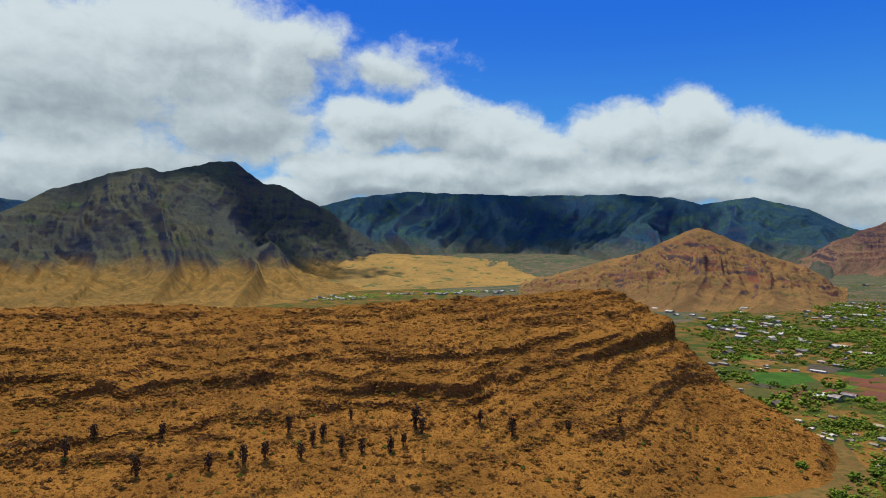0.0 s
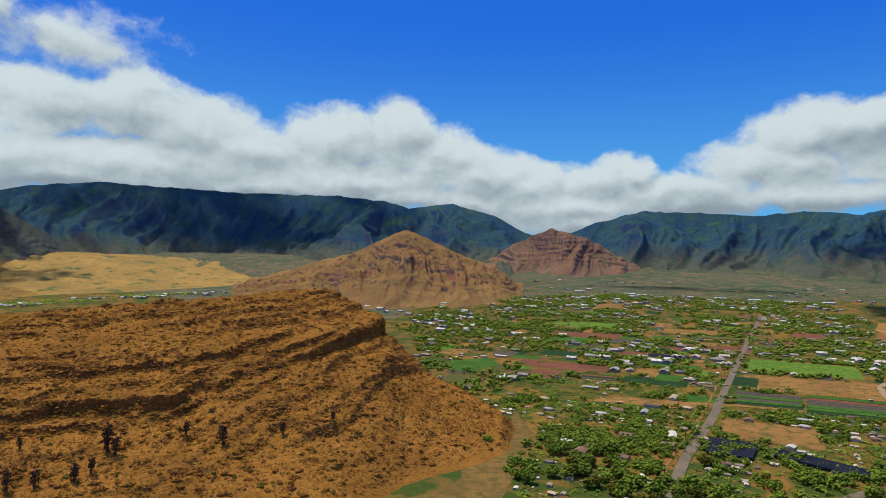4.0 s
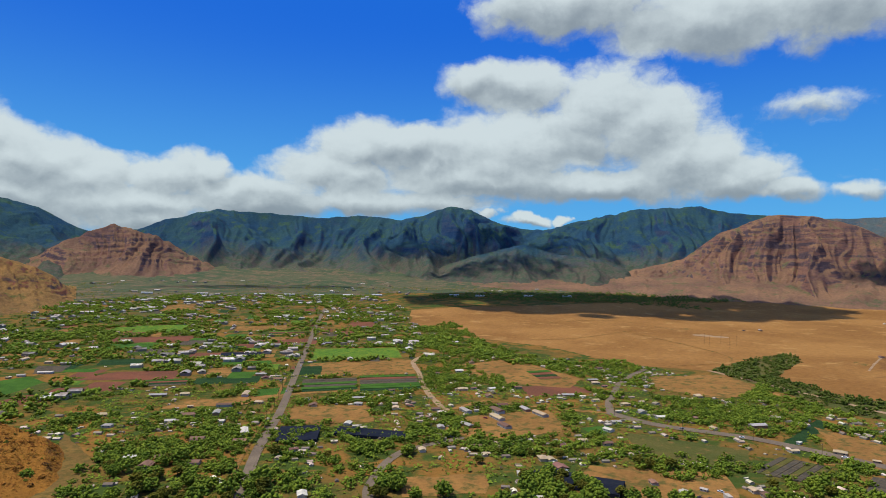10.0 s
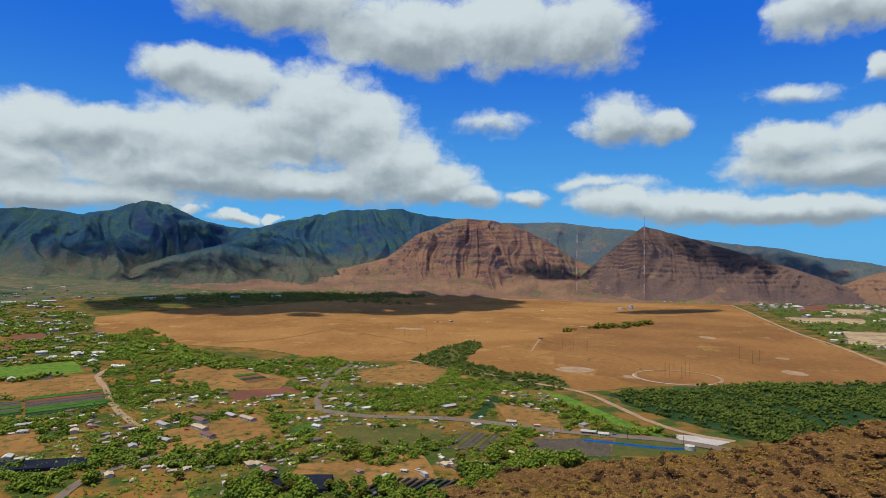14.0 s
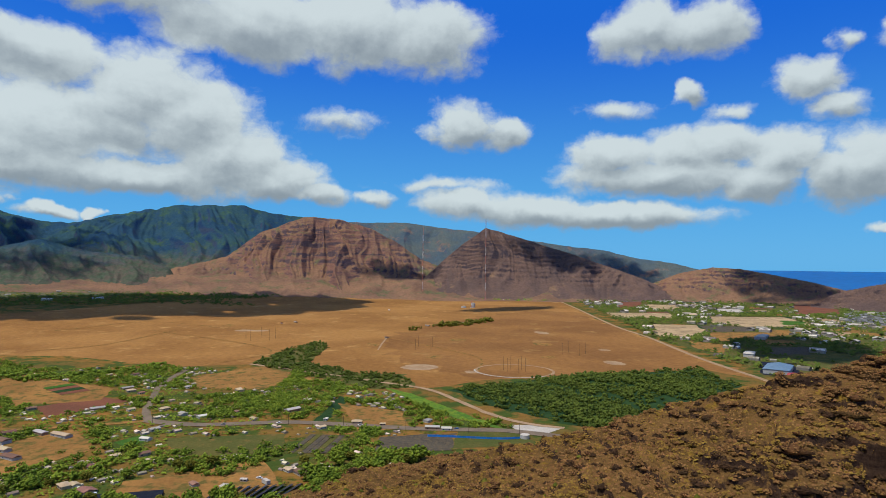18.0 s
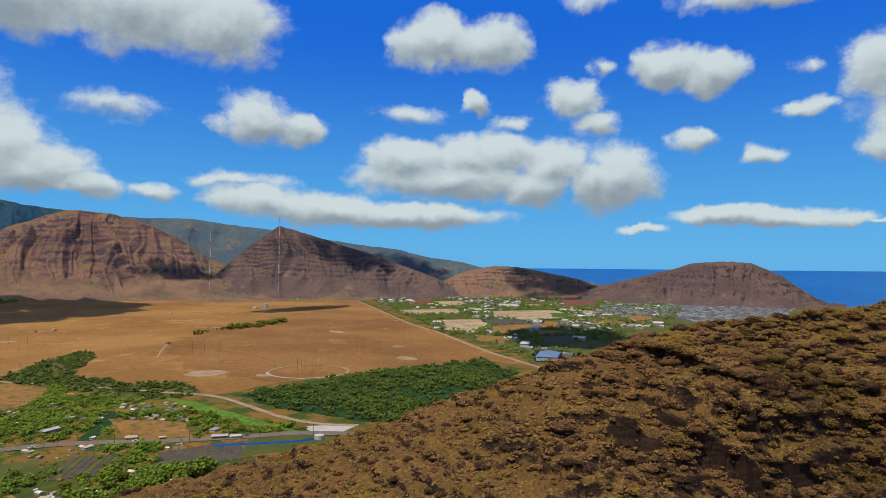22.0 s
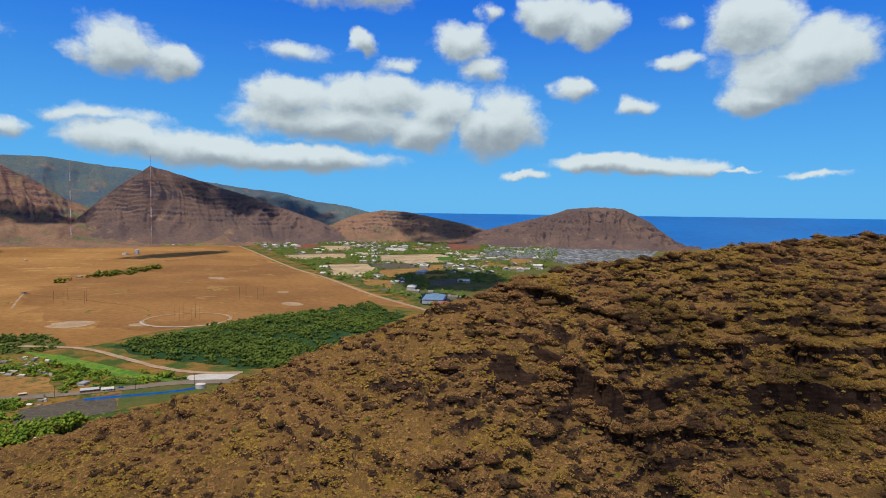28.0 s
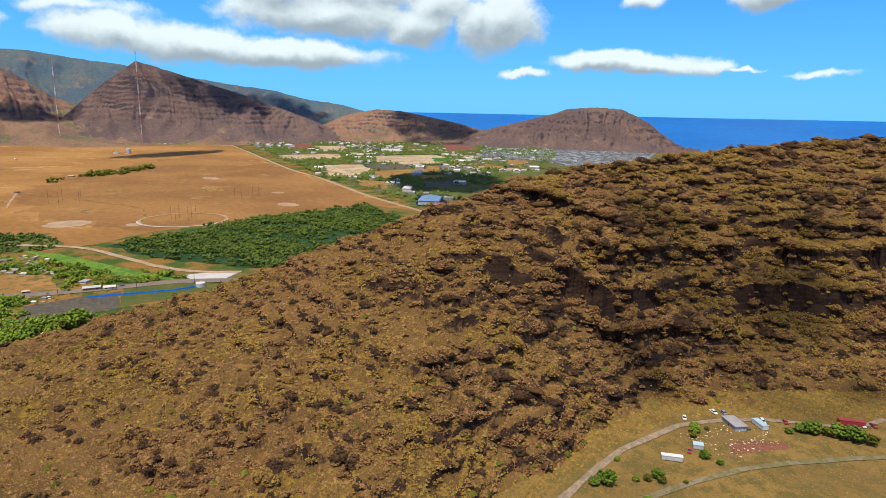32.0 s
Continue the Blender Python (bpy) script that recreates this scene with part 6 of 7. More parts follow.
# ---- trees in their places ----
TREES = [tree(50 + k, w_, t_, M[leaf]) for k, (w_, t_, leaf) in enumerate(((4.6, 6.0, "leaf"), (5.6, 7.0, "leaf"), (3.6, 5.2, "leaf2"), (6.4, 7.6, "leaf"), (4.2, 6.6, "leaf2")))]
for ob, lab in zip(TREES, ("round bright green valley tree", "broad green spreading valley tree", "small olive-green dry-country tree", "wide dense green tree among the houses", "grey-green thorny tree with a loose crown")):
    tagged(ob, lab, "tree", "valley trees")
spots = spread(VILLAGE_NEAR, 2000, 2, 51, True, 0.06, 60.0)
d = np.min(np.hypot(spots[:, None, 0] - TAKEN[None, :, 0], spots[:, None, 1] - TAKEN[None, :, 1]), 1)
spots = spots[d > 8]
order = np.argsort(np.hypot(spots[:, 0], spots[:, 1]))
near, rest = spots[order[:285]], spots[order[285:]]
for k, (x, y) in enumerate(near):
    t = TREES[pick.randrange(5)]
    m = pose(x, y, 0, 0, 0, pick.uniform(0, 360)) @ Matrix.Scale(pick.uniform(0.75, 1.2), 4)
    if k < 5:
        TREES[k].matrix_basis = m
    else:
        c = copy_thing(t, Matrix.Identity(4))
        c.matrix_basis = m
grove("valley_trees", "green trees scattered between the farms", rest, 2.0, 5.0, M["leaf"], 61, 26)
GROVES = ([(389, 301), (431, 298), (440, 260), (370, 223), (327, 225), (338, 266)], [(522, 302), (562, 268), (517, 214), (563, 154), (552, 114), (493, 97), (460, 163), (460, 209), (473, 257)],
          [(728, 139), (745, 96), (758, 40), (746, -18), (653, 9), (643, 51), (663, 105)], [(751, 402), (829, 379), (782, 301), (701, 263), (714, 326), (704, 368)], [(301, 441), (293, 363), (324, 322), (394, 372), (444, 475), (413, 514)],
          [(539, 106), (523, 60), (548, 25), (533, -13), (468, 37), (471, 71)], [(373, 346), (396, 343), (386, 305), (328, 278), (336, 306)], [(313, 289), (338, 266), (327, 225), (293, 271)], [(287, 435), (244, 338), (223, 366), (260, 407)],
          [(1188, 678), (1411, 677), (1086, 452), (958, 306), (899, 374), (950, 497)], [(534, 447), (621, 353), (583, 332), (509, 425)], [(588, -42), (593, -73), (541, -81), (480, -68), (448, -25), (515, -19)],
          [(936, -9), (777, -62), (682, -43), (798, 13)], [(476, 1239), (608, 1219), (791, 1171), (730, 961), (498, 841), (426, 927)])
wooded = []
for k, o in enumerate(GROVES):
    a = np.asarray(o, float)
    area = 0.5 * abs(np.dot(a[:, 0], np.roll(a[:, 1], 1)) - np.dot(a[:, 1], np.roll(a[:, 0], 1)))
    q = spread(o, int(area / (62 if k != 13 else 220)), 1, 80 + k, False, 0.2, 30.0)
    q = q[off_road(q[:, 0], q[:, 1], 3)]
    d = np.min(np.hypot(q[:, None, 0] - TAKEN[None, :, 0], q[:, None, 1] - TAKEN[None, :, 1]), 1)
    wooded.append(q[d > 6])
grove("dense_groves", "dense green groves between the farm yards", np.concatenate(wooded), 2.0, 4.8, M["leaf"], 71, 26)
grove("valley_shrubs", "low green and olive shrubs on the valley floor", spread(VILLAGE_NEAR, 6500, 1, 52, True, 0.25, 50.0), 0.5, 2.0, M["leaf2"], 62, 3)
grove("low_bushes", "low green bushes between the trees and yards", spread(VILLAGE_NEAR, 4500, 1, 64, True, 0.10, 50.0), 0.9, 2.6, M["leaf"], 72, 4)
FLAT_BRUSH = spread([(124, -105), (160, -110), (178, -190), (176, -285), (160, -340), (120, -395), (86, -446), (40, -450), (58, -375), (88, -340), (118, -310), (133, -284), (138, -240), (136, -190)], 11000, 2, 65, False)
tagged(new("flat_brush", clump_mesh("flat_brush", np.stack([FLAT_BRUSH[:, 0], FLAT_BRUSH[:, 1], np.full(len(FLAT_BRUSH), 0.3)], -1), rng.uniform(0.2, 0.8, len(FLAT_BRUSH)), M["goldbush"], 0.9, 0.3, (CAP_V, CAP_F), 75)), "dry golden brush on the flat below the slope", "shrub", kind="stuff")
YARD_SCRAP = spread([(124, -272), (112, -300), (98, -312), (84, -300), (96, -268)], 150, 0, 67, False)
far_homes("yard_scrap", "scrap, crates and small junk lying about the farm yard", YARD_SCRAP, 48, [FARWALL, CLUTTER], 0.35, 0.95)
YARD_BRUSH = spread([(130, -200), (130, -290), (90, -350), (40, -400), (10, -300), (60, -200)], 4500, 1, 66, False)
tagged(new("yard_weeds", clump_mesh("yard_weeds", np.stack([YARD_BRUSH[:, 0], YARD_BRUSH[:, 1], np.full(len(YARD_BRUSH), 0.25)], -1), rng.uniform(0.12, 0.4, len(YARD_BRUSH)), M["goldbush"], 0.8, 0.3, (CAP_V, CAP_F), 76)), "dry weeds round the farm yard", "weeds", kind="stuff")
grove("farm_trees", "trees and hedges among the far farms", spread(VILLAGE_FAR, 8000, 2, 53, True, 0.12, 70.0), 2.2, 6.0, M["leaf"], 63, 6)
grove("thicket", "dense green thorn thicket beside the plain", np.concatenate([spread(TH1, 520, 0, 54, False), spread(TH2, 2600, 0, 55, False, 0.3, 60.0)]), 1.4, 5.0, M["thorn"], 64, 9)
grove("wood", "dark wood along the far side of the plain", spread(WOOD, 1300, 0, 56, False), 5, 9, M["thorn"], 65, 4)
grove("homestead_trees", "green trees among the homestead houses", spread(BEYOND, 420, 2, 50, False, 0.15, 90.0), 3, 7, M["leaf"], 77, 4)
grove("belt_trees", "trees along the far edge of the plain", spread(BELT, 800, 0, 57, False), 5, 9, M["leaf"], 66, 4)
grove("town_trees", "trees between the distant town's houses", spread(TOWN, 5200, 0, 58, True, 0.25, 130.0), 4, 9, M["thorn"], 67, 4)
grove("upland_trees", "scrub and trees on the rising valley floor", spread(UPLAND, 3200, 0, 59, False, 0.15, 220.0), 2.0, 5.0, M["leaf2"], 68, 3)
grove("island_trees", "grey-green trees round the house on the plain", np.concatenate([spread([(1500, -330), (1560, -380), (1690, -540), (1660, -560), (1520, -420)], 60, 0, 60, False), np.array([(1475, -300), (1440, -275), (1436, -279)])]), 5, 10, M["leaf2"], 69, 7)
HEDGE = along([(975, 185), (930, 235), (900, 300), (960, 400), (1110, 480)], 7)
grove("hedge_trees", "line of green trees along the plain's edge", np.array([(p.x + pick.gauss(0, 9), p.y + pick.gauss(0, 9)) for p in HEDGE for _ in range(3)]), 3, 6.5, M["leaf"], 70, 7)

# ---- masts, poles and things on the plain ----
MAST_RED, MAST_WHITE = plain_mat("red_mast_paint", (0.42, 0.16, 0.12)), plain_mat("white_mast_paint", (0.62, 0.58, 0.56))
STEEL, POLE = plain_mat("grey_steel", (0.30, 0.30, 0.30), 0.5, 0.6), plain_mat("dark_wooden_pole", (0.07, 0.05, 0.035))
CARD = {"white": plain_mat("white_car_paint", (0.75, 0.75, 0.72), 0.3), "red": plain_mat("red_car_paint", (0.35, 0.04, 0.04), 0.3), "grey": plain_mat("grey_car_paint", (0.25, 0.26, 0.28), 0.3), "blue": plain_mat("blue_car_paint", (0.05, 0.12, 0.30), 0.3)}
RUBBER = plain_mat("black_rubber", (0.02, 0.02, 0.02))


def rod(bm, a, b, r, sides=5):
    way = Vector(b) - Vector(a)
    m = Matrix.Translation((Vector(a) + Vector(b)) / 2) @ way.to_track_quat("Z", "Y").to_matrix().to_4x4()
    bmesh.ops.create_cone(bm, cap_ends=True, segments=sides, radius1=r, radius2=r, depth=way.length, matrix=m)


def radio_mast(x, y, tall, bands, label):
    """A triangular lattice mast in red and white sections."""
    base = tagged(new("radio_mast"), label, "mast", "tall radio masts")
    base.location = (x, y, float(ground_z(x, y)))
    r, step = 1.7, tall / bands
    for k in range(bands):
        bm = bmesh.new()
        z0, n = k * step, 6
        legs = [(r * math.cos(a * math.tau / 3), r * math.sin(a * math.tau / 3)) for a in range(3)]
        for i in range(3):
            p, q = legs[i], legs[(i + 1) % 3]
            rod(bm, (*p, z0), (*p, z0 + step), 0.24, 4)
            for j in range(n):
                za, zb = z0 + step * j / n, z0 + step * (j + 1) / n
                rod(bm, (*p, za), (*q, zb), 0.12, 3)
                rod(bm, (*p, zb), (*q, zb), 0.10, 3)
        part("mast_section", bm, MAST_WHITE if k % 2 else MAST_RED, base)
    boxed("base_block", (-5, 5, -5, 5, -0.5, 1.2), M["concrete"], base)
    bm = bmesh.new()
    rod(bm, (0, 0, tall), (0, 0, tall + 9), 0.3)
    part("antenna_tip", bm, STEEL, base)
    return base


radio_mast(2839, -586, 322, 9, "very tall lattice radio mast with red and white sections")
radio_mast(2665, -836, 362, 9, "tallest red and white lattice radio mast before the cone mountain")
radio_mast(2205, -640, 26, 3, "small lattice mast beside the white tanks")


def pole_ring(x, y, radius, n, tall, label):
    for k in range(n):
        a = k / n * math.tau
        bm = bmesh.new()
        rod(bm, (0, 0, -0.5), (0, 0, tall), 0.16, 6)
        ob = tagged(new("antenna_pole"), label, "pole", "antenna poles on the plain")
        px_, py_ = x + radius * math.cos(a), y + radius * math.sin(a)
        ob.location = (px_, py_, float(ground_z(px_, py_)))
        part("shaft", bm, POLE, ob)
        bm = bmesh.new()
        rod(bm, (-1.2, 0, tall - 0.6), (1.2, 0, tall - 0.6), 0.12, 4)
        part("crossarm", bm, POLE, ob)


pole_ring(859, -315, 16, 6, 20, "thin dark antenna pole inside the ring track")
pole_ring(1010, -480, 22, 4, 20, "thin dark antenna pole on the plain")
pole_ring(1120, -230, 24, 5, 20, "thin dark antenna pole in the dry grass")
pole_ring(1300, 60, 30, 5, 22, "thin dark antenna pole far out on the plain")
ring = [(859 + 56 * math.cos(k / 48 * math.tau), -315 + 56 * math.sin(k / 48 * math.tau)) for k in range(49)]
road("road_ring", "pale circular track worn into the dry grass", ring, 4.5, M["track"], 0.24, "track", 0.35, 9)
road("road_ring_arc", "pale outer arc of the circular track", [(859 + 58 * math.cos(k / 20 * 2.4 + 1.2), -315 + 58 * math.sin(k / 20 * 2.4 + 1.2)) for k in range(21)], 2.5, M["concrete"], 0.26, "track", 0.5, 10)


def tank(x, y, w, tall, label):
    base = tagged(new("storage_tank"), label, "tank", "white tanks on the plain")
    base.location = (x, y, float(ground_z(x, y)))
    bm = bmesh.new()
    bmesh.ops.create_cone(bm, cap_ends=True, segments=20, radius1=w, radius2=w, depth=tall + 0.6, matrix=Matrix.Translation((0, 0, tall / 2 - 0.3)))
    part("shell", bm, WALLS["white"], base)
    bm = bmesh.new()
    bmesh.ops.create_cone(bm, cap_ends=True, segments=20, radius1=w * 1.03, radius2=w * 0.2, depth=tall * 0.15, matrix=Matrix.Translation((0, 0, tall * 1.075)))
    part("cap", bm, ROOFS["white"], base)


tank(2225, -652, 7, 15, "tall white storage tank on the plain")
tank(2205, -610, 9, 6, "low white storage tank beside the tall one")
tank(520, -201, 4, 3.4, "small white domed tank at the end of the blue fence")

# long blue fence beside the highway
fence = tagged(new("fence"), "long bright blue sheet fence beside the highway", "fence")
line = along([(541, -118), (536, -135), (527, -158), (520, -180), (519, -196)], 4)
BLUE = plain_mat("bright_blue_sheet", (0.03, 0.20, 0.62), 0.5)
fence.location = line[0]
for a, b in zip(line, line[1:]):
    a, b = a - line[0], b - line[0]
    q = (b - a).normalized()
    n_ = Vector((-q.y, q.x, 0)) * 0.06
    bm = bmesh.new()
    lo = [a + n_, b + n_, b - n_, a - n_]
    vs = [bm.verts.new((p.x, p.y, z)) for z in (0.1, 1.9) for p in lo]
    for f in ((0, 1, 5, 4), (1, 2, 6, 5), (2, 3, 7, 6), (3, 0, 4, 7), (4, 5, 6, 7), (3, 2, 1, 0)):
        bm.faces.new([vs[i] for i in f])
    part("panel", bm, BLUE, fence)
    bm = bmesh.new()
    rod(bm, (a.x, a.y, -0.4), (a.x, a.y, 2.0), 0.09)
    part("post", bm, STEEL, fence)


def shade_house(outline, label, tall=2.6):
    """A flat-topped growing shelter of black cloth on posts."""
    base = tagged(new("shade_house"), label, "shade house", "black shade houses")
    c = sum((Vector((*p, 0)) for p in outline), Vector()) / len(outline)
    base.location = c
    o = [Vector((*p, 0)) - c for p in outline]
    bm = bmesh.new()
    top, low = [bm.verts.new((p.x, p.y, tall)) for p in o], [bm.verts.new((p.x * 1.01, p.y * 1.01, 0.3)) for p in o]
    bm.faces.new(top)
    for i in range(len(o)):
        bm.faces.new((low[i], low[(i + 1) % len(o)], top[(i + 1) % len(o)], top[i]))
    bmesh.ops.subdivide_edges(bm, edges=bm.edges[:], cuts=6, use_grid_fill=True)
    for v in bm.verts:
        v.co.z += 0.35 * noise.noise(v.co * 0.2) if v.co.z > 1 else 0
    bmesh.ops.recalc_face_normals(bm, faces=bm.faces[:])
    part("cloth", bm, M["cloth"], base)
    for a, b in zip(o, o[1:] + o[:1]):
        for t in (0, 0.33, 0.66):
            p = a.lerp(b, t)
            bm = bmesh.new()
            rod(bm, (p.x, p.y, -0.3), (p.x, p.y, tall), 0.08)
            part("post", bm, STEEL, base)


shade_house([(432, 374), (454, 346), (416, 322), (396, 348)], "black shade-cloth house beside the main road")
shade_house([(458, 330), (474, 268), (454, 262), (438, 321)], "long black shade-cloth house among the trees")
shade_house([(426, 148), (441, 128), (440, 104), (414, 110)], "black shade-cloth house with a worn grey patch")
shade_house([(414, 107), (440, 101), (441, 79), (412, 77)], "dark blue-black shade-cloth house")
shade_house([(720, 745), (760, 700), (735, 680), (695, 722)], "dark navy shade house among the farms")

# solar field at the foot of the hill
PANEL = plain_mat("dark_blue_solar_glass", (0.02, 0.03, 0.06), 0.2)
for k in range(10):
    row = tagged(new("solar_row"), "tilted row of dark solar panels on a bare lot", "solar panels", "rows of solar panels")
    t = k / 9
    a, b = Vector((443, 42, 0)).lerp(Vector((439, -8, 0)), t), Vector((404, 58, 0)).lerp(Vector((402, 14, 0)), t)
    row.matrix_basis = Matrix.Translation(a) @ Matrix.Rotation(math.atan2((b - a).y, (b - a).x), 4, "Z")
    run = (b - a).length
    for j in range(9):
        x0, x1 = run * j / 9 + 0.05, run * (j + 1) / 9 - 0.05
        bm = bmesh.new()
        vs = [bm.verts.new(p) for p in ((x0, -1.5, 0.8), (x1, -1.5, 0.8), (x1, 1.5, 1.7), (x0, 1.5, 1.7), (x0, -1.5, 0.74), (x1, -1.5, 0.74), (x1, 1.5, 1.64), (x0, 1.5, 1.64))]
        for f in ((0, 1, 2, 3), (7, 6, 5, 4), (0, 4, 5, 1), (1, 5, 6, 2), (2, 6, 7, 3), (3, 7, 4, 0)):
            bm.faces.new([vs[i] for i in f])
        part("panel", bm, PANEL, row)
    for x in (1, run / 2, run - 1):
        bm = bmesh.new()
        rod(bm, (x, 0, -0.3), (x, 0, 1.2), 0.09)
        part("post", bm, STEEL, row)

# ---- the yard at the foot of the shrubby hill ----


def car(x, y, turn, paint, label, long=4.6, box_back=False):
    base = tagged(new("car"), label, "car", "parked cars")
    base.matrix_basis = pose(x, y, 0.12, 0, 0, turn)
    w_ = 0.9
    bm = bmesh.new()
    box(bm, -long / 2, long / 2, -w_, w_, 0.35, 0.95)
    bmesh.ops.bevel(bm, geom=bm.edges[:], offset=0.12, segments=2, affect="EDGES")
    part("body", bm, CARD[paint], base)
    bm = bmesh.new()
    back = -long * 0.46 if box_back else -long * 0.34
    vs = [bm.verts.new(p) for p in ((back, -w_ * 0.95, 0.95), (long * 0.24, -w_ * 0.95, 0.95), (long * 0.24, w_ * 0.95, 0.95), (back, w_ * 0.95, 0.95),
                                    (back + 0.35, -w_ * 0.78, 1.5), (long * 0.08, -w_ * 0.78, 1.5), (long * 0.08, w_ * 0.78, 1.5), (back + 0.35, w_ * 0.78, 1.5))]
    for f in ((0, 1, 5, 4), (1, 2, 6, 5), (2, 3, 7, 6), (3, 0, 4, 7)):
        bm.faces.new([vs[i] for i in f])
    part("windows", bm, GLASS, base)
    boxed("roof", (back + 0.33, long * 0.09, -w_ * 0.8, w_ * 0.8, 1.5, 1.56), CARD[paint], base)
    for sx in (-1, 1):
        for sy in (-1, 1):
            bm = bmesh.new()
            rod(bm, (sx * long * 0.31, sy * (w_ - 0.16), 0.32), (sx * long * 0.31, sy * (w_ + 0.03), 0.32), 0.33, 14)
            wheel = part("wheel", bm, RUBBER, base)
            bm = bmesh.new()
            rod(bm, (sx * long * 0.31, sy * (w_ - 0.02), 0.32), (sx * long * 0.31, sy * (w_ + 0.045), 0.32), 0.19, 10)
            part("rim", bm, STEEL, wheel, "grey steel rim")
    return base


car(129, -291, 120, "white", "white car parked at the edge of the dirt road")
car(122, -309, 150, "white", "white pickup parked by the farmhouse", 5.0)
car(118, -312, 140, "grey", "grey car parked behind the farmhouse")
car(101, -318, 130, "white", "white van parked beside the teal trailer", 5.2, True)
car(112, -262, 110, "red", "dull red car standing in the yard")
car(66, -352, 140, "white", "white truck cab beside the red trailer", 4.8)
car(62, -356, 140, "red", "red car at the end of the yard")
car(93, -326, 130, "red", "dark red car beside the dirt road")
for x, y, turn, paint in ((612, 10, 92, "white"), (616, 60, 90, "grey"), (590, -64, 75, "white"), (561, -150, 74, "blue"), (420, 384, 37, "white"), (556, 474, 37, "grey"), (700, 572, 36, "white"), (575, 225, 30, "white"), (560, 232, 80, "red"), (447, 121, 20, "white"), (458, 20, 60, "white")):
    car(x, y, turn, paint, "%s car on the valley road" % paint)


def farmhouse():
    base = tagged(new("farmhouse"), "farmhouse with a grey weathered roof and grey walls", "house")
    base.matrix_basis = pose(109, -303, 0, 0, 0, -34) @ Matrix.Scale(0.74, 4)
    boxed("wall", (-7.5, 7.5, -4, 4, -0.3, 3.6), WALLS["grey"], base)
    bm = bmesh.new()
    roof_mesh(bm, 15, 8, 3.8, 1.6, 0.7, True)
    part("roof", bm, ROOFS["grey"], base)
    for x in (-6, -2, 2, 6):
        boxed("window", (x - 0.8, x + 0.8, -4.05, -3.96, 1.2, 2.5), GLASS, base)
    boxed("door", (-0.3, 0.7, 3.96, 4.05, 0, 2.1), DOOR, base)
    boxed("terrace_wall", (-7.5, 7.5, -7.5, -4.2, -0.3, 1.2), M["slate"], base, "dark stone terrace")
    return base


farmhouse()


def trailer(name, label, x, y, turn, w_, d_, tall, wall, roof, category="trailer"):
    base = tagged(new(name), label, category)
    base.matrix_basis = pose(x, y, 0, 0, 0, turn)
    bm = bmesh.new()
    box(bm, -w_ / 2, w_ / 2, -d_ / 2, d_ / 2, 0.5, tall)
    bmesh.ops.bevel(bm, geom=bm.edges[:], offset=0.08, segments=1, affect="EDGES")
    part("body", bm, wall, base)
    boxed("roof", (-w_ / 2 - 0.15, w_ / 2 + 0.15, -d_ / 2 - 0.15, d_ / 2 + 0.15, tall + 0.01, tall + 0.12), roof, base)
    boxed("door", (w_ * 0.2, w_ * 0.2 + 0.9, -d_ / 2 - 0.05, -d_ / 2 + 0.02, 0.5, 2.4), DOOR, base)
    for x_ in (-w_ * 0.3, 0):
        boxed("window", (x_ - 0.6, x_ + 0.6, -d_ / 2 - 0.04, -d_ / 2 + 0.02, 1.4, 2.1), GLASS, base)
    for sx in (-w_ * 0.3, w_ * 0.3):
        for sy in (-1, 1):
            bm = bmesh.new()
            rod(bm, (sx, sy * d_ * 0.42, 0.32), (sx, sy * d_ * 0.47, 0.32), 0.36, 12)
            part("wheel", bm, RUBBER, base)


trailer("trailer_home", "pale teal trailer home beside the farmhouse", 100, -312, -34, 8.5, 3.2, 2.6, WALLS["white"], ROOFS["teal"])
trailer("cargo_trailer", "long white cargo trailer standing in the dry yard", 114, -249, 35, 9, 2.4, 2.6, WALLS["white"], ROOFS["white"])
trailer("red_trailer", "long dark red trailer at the end of the yard", 70, -349, 35, 12, 3.0, 3.0, CARD["red"], ROOFS["red"])
trailer("garden_shed", "small shed with a pale blue roof", 111, -268, 30, 4.4, 3.4, 2.5, WALLS["grey"], ROOFS["teal"], "shed")
trailer("office_container", "white site container by the solar field", 446, 15, 30, 7, 3, 3.0, WALLS["white"], ROOFS["white"], "container")

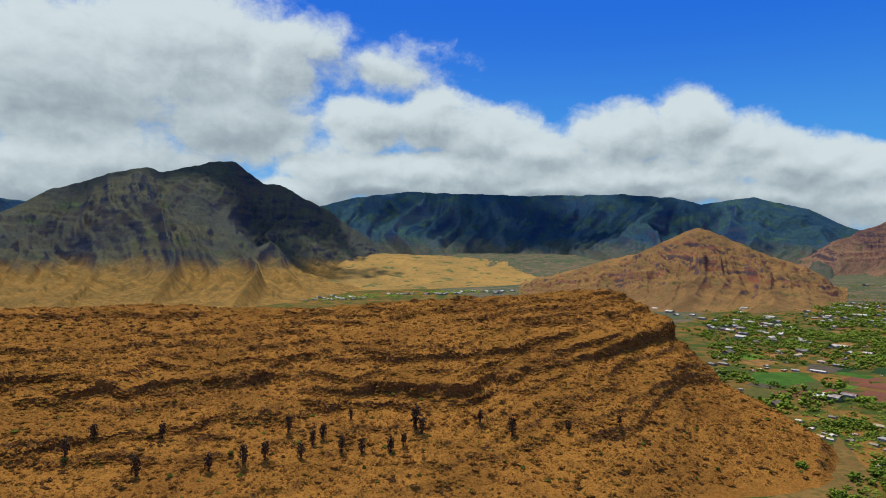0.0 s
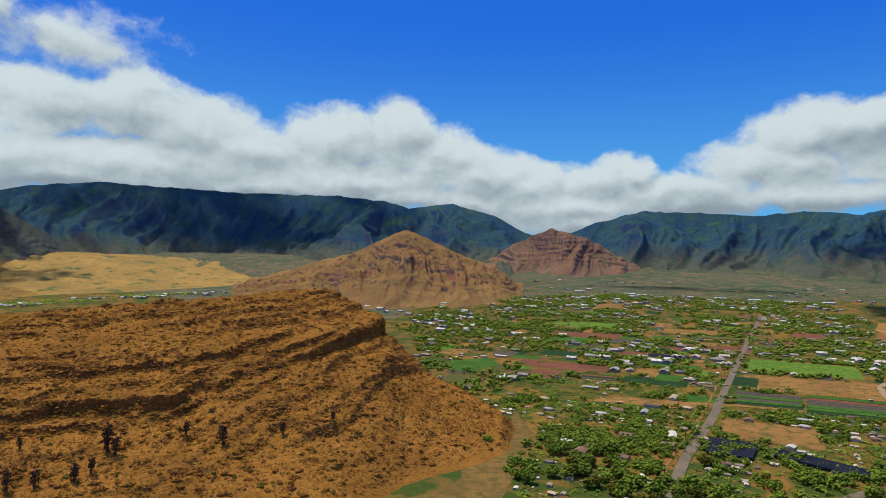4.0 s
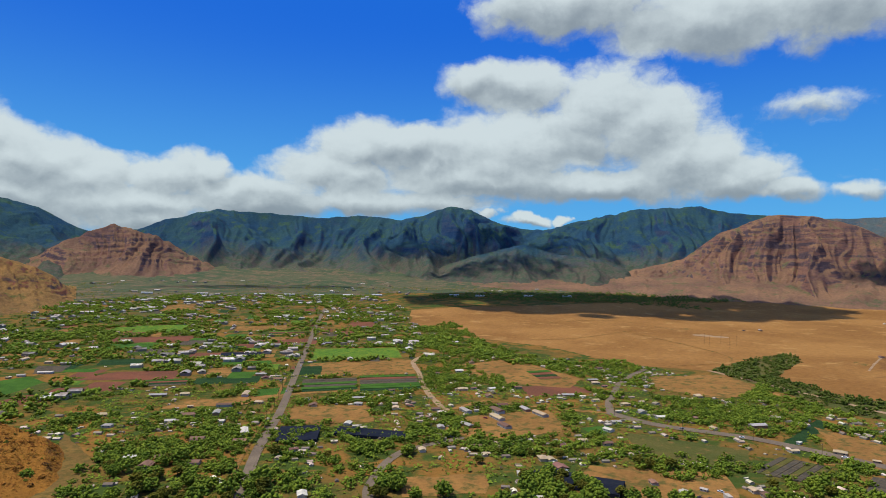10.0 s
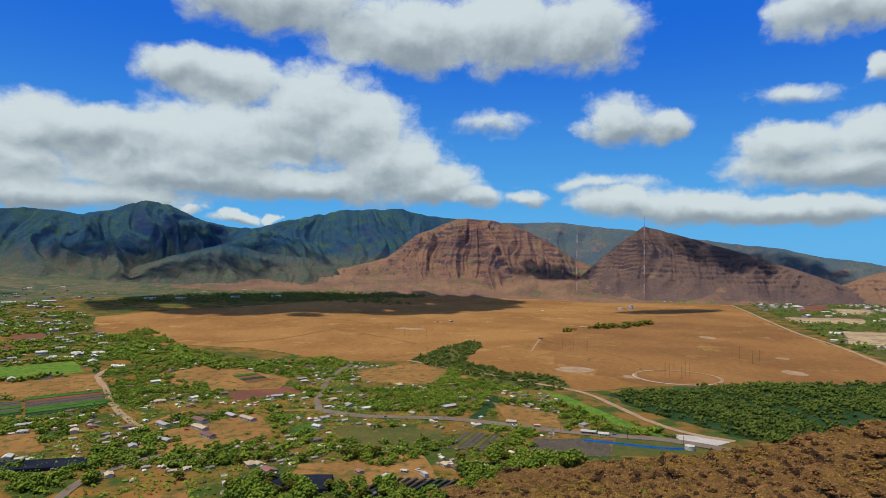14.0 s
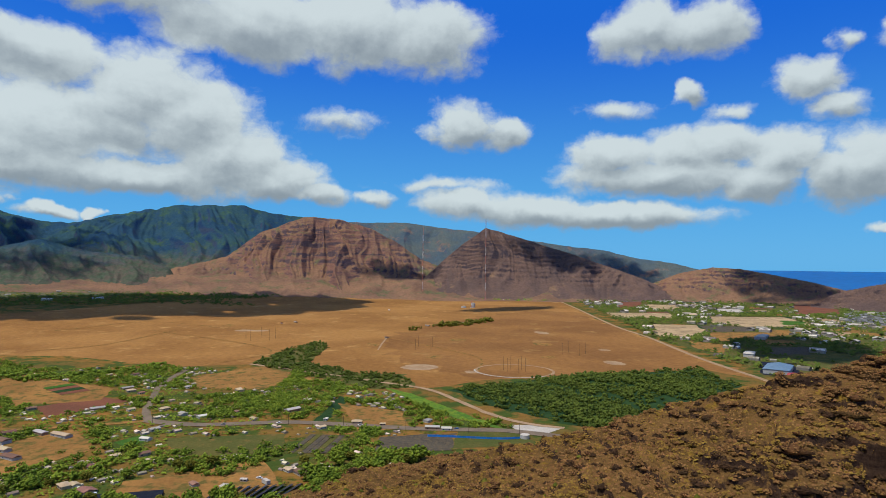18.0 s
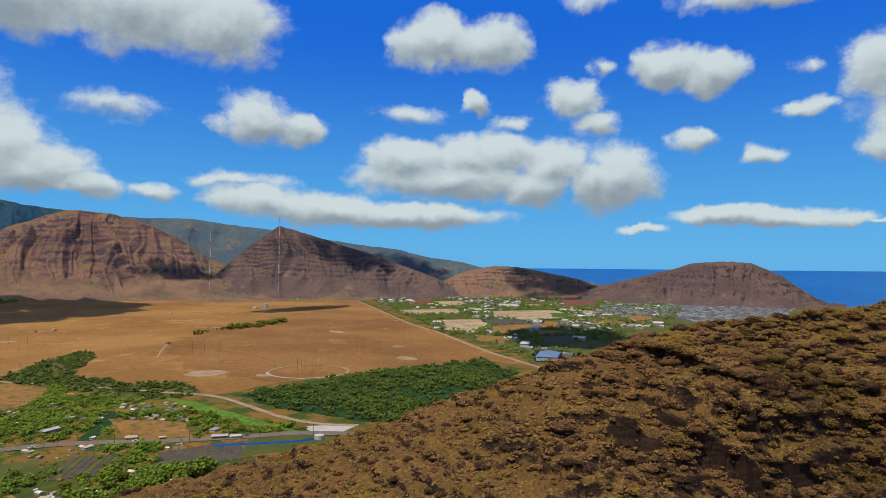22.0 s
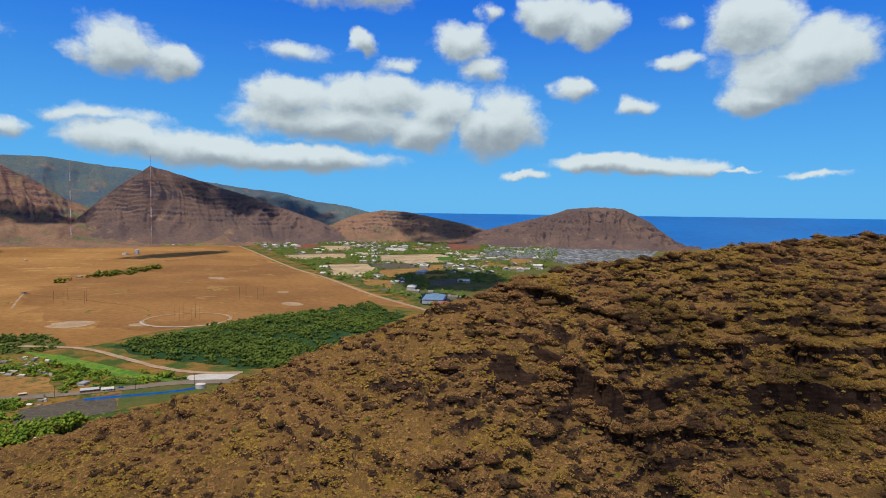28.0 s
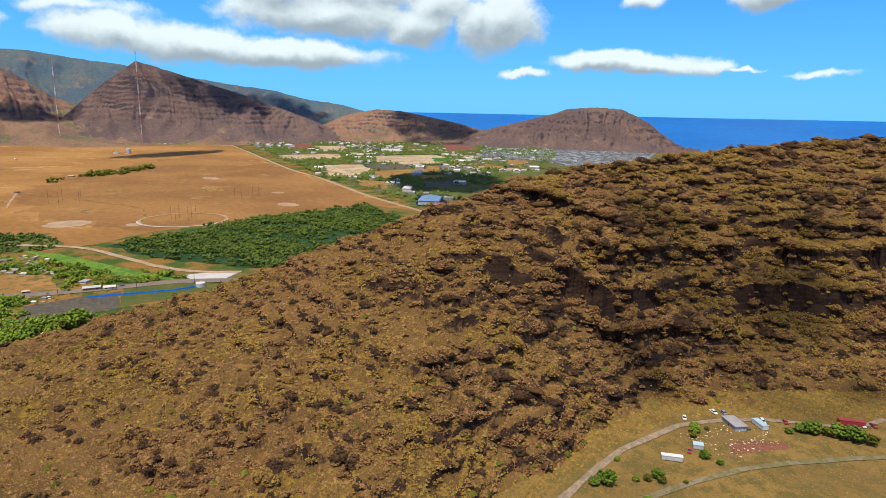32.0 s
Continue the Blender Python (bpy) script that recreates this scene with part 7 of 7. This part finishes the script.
# town landmarks
for name, label, x, y, turn, w_, d_, tall, roof, wall in (("barn", "large barn with a dark blue roof", 790, -705, -47, 66, 34, 7, "blue", "grey"), ("barn", "barn with a bright red roof beside the blue one", 733, -678, -47, 40, 14, 5, "red", "brown"),
                                                         ("warehouse", "white-roofed warehouse at the edge of town", 941, -780, -45, 36, 16, 6, "white", "white"), ("warehouse", "long pale warehouse in the town", 1180, -1010, -50, 60, 20, 6, "white", "grey"),
                                                         ("warehouse", "long white warehouse beyond the plain", 2380, -1330, -20, 90, 26, 7, "white", "white"), ("warehouse", "long white warehouse among trees", 2100, -1700, -40, 80, 24, 7, "white", "white"), ("warehouse", "pale roofed works by the quarry", 1760, -1250, -40, 60, 24, 7, "tan", "grey")):
    base = tagged(new(name), label, "barn" if name == "barn" else "warehouse")
    base.matrix_basis = pose(x, y, 0, 0, 0, turn)
    boxed("wall", (-w_ / 2, w_ / 2, -d_ / 2, d_ / 2, -0.5, tall), WALLS[wall], base)
    bm = bmesh.new()
    roof_mesh(bm, w_, d_, tall + 0.19, d_ * 0.14, 0.8, True)
    part("roof", bm, ROOFS[roof], base)
    for k in range(4):
        x0 = -w_ / 2 + w_ * (k + 0.5) / 4
        boxed("door", (x0 - 2, x0 + 2, -d_ / 2 - 0.08, -d_ / 2 + 0.02, 0, 4.2), DOOR, base)

# shrubs and trees of the yard, dark trees on the terraced hill
for x, y, sc in ((119, -281, 0.62), (117, -276, 0.5), (123, -211, 0.7), (126, -206, 0.5), (111, -231, 0.6), (108, -229, 0.5), (105, -262, 0.45), (80, -325, 0.9), (75, -328, 0.8), (70, -330, 0.95), (64, -332, 1.0), (58, -334, 0.9), (84, -322, 0.6), (105, -212, 0.4), (121, -285, 0.4), (116, -288, 0.35), (125, -216, 0.45), (113, -226, 0.5), (116, -222, 0.35), (101, -236, 0.3), (98, -262, 0.3), (88, -316, 0.45), (130, -230, 0.3)):
    c = copy_thing(TREES[pick.randrange(3)], Matrix.Identity(4))
    c.matrix_basis = pose(x, y, 0, 0, 0, pick.uniform(0, 360)) @ Matrix.Scale(sc, 4)
    tagged(c, "bushy green tree in the farm yard", "tree", "trees of the farm yard")
DARKLEAF = soil("dark_brown_bare_crown", (0.125, 0.068, 0.034), (0.080, 0.044, 0.026), None, 0.06, 1.2, rough=0.9, bump=0.9, var=0.8, spec=0.1)
dark = tree(77, 2.4, 7.0, DARKLEAF, 0.5)
tagged(dark, "dark leafless tree on the dry slope", "tree", "dark trees on the slope")
first = True
for a, dist, sc in ((-2.2, 440, 1.25), (-1.6, 432, 0.9), (-13.6, 440, 0.9), (-11.5, 424, 0.8), (-9.0, 416, 0.85), (-7.2, 414, 0.8), (-4.6, 414, 0.85), (-10.6, 430, 0.8), (-15.6, 408, 0.9), (-17.5, 405, 1.0), (-26, 402, 0.9), (6.6, 432, 1.05), (-20.4, 404, 0.8),
                    (-12.6, 410, 0.8), (-3.4, 420, 0.7), (3.6, 446, 0.7), (11.5, 438, 0.7), (-24, 440, 0.8), (-29, 446, 0.8), (-31, 430, 0.9), (16, 450, 0.6), (-8.2, 448, 0.6)):
    p = on_hill(HILL_A, a, dist)
    m = pose(p[0], p[1], p[2] - 0.3, 0, 0, pick.uniform(0, 360)) @ Matrix.Diagonal((sc * 1.25, sc * 1.25, sc * 2.1, 1))
    if first:
        dark.matrix_basis, first = m, False
    else:
        copy_thing(dark, Matrix.Identity(4)).matrix_basis = m
for a, dist, sc in ((-18.6, 415, 0.55), (6.0, 404, 0.4), (8.4, 406, 0.35), (-31.5, 600, 0.4), (24, 452, 0.4), (28, 470, 0.4)):
    p = on_hill(HILL_A, a, dist)
    c = copy_thing(TREES[2], Matrix.Identity(4))
    c.matrix_basis = pose(p[0], p[1], p[2] - 0.3, 0, 0, pick.uniform(0, 360)) @ Matrix.Scale(sc, 4)
    tagged(c, "small green bush on the dry slope", "bush", "green bushes on the slope")

# utility poles along the roads
pole = tagged(new("utility_pole"), "wooden utility pole with a crossarm", "pole", "utility poles")
bm = bmesh.new()
rod(bm, (0, 0, -0.5), (0, 0, 10), 0.16, 6)
part("shaft", bm, POLE, pole)
arm = boxed("crossarm", (-1.2, 1.2, -0.08, 0.08, 9.1, 9.3), POLE, pole)
for x in (-1.05, 0.0, 1.05):
    boxed("insulator", (x - 0.06, x + 0.06, -0.06, 0.06, 9.3, 9.52), WALLS["white"], arm, "pale insulator")
done = False
for line, gap in ((ROADS[0][0], 7.5), (ROADS[3][0], 9)):
    for k in range(1, len(line) - 1, 4):
        t = line[k + 1] - line[k]
        t = t / np.hypot(*t)
        p = line[k] + np.array([-t[1], t[0]]) * gap
        m = pose(p[0], p[1], float(ground_z(*p)), 0, 0, math.degrees(math.atan2(t[1], t[0])) + 90)
        if done:
            copy_thing(pole, m)
        else:
            pole.matrix_basis, done = m, True
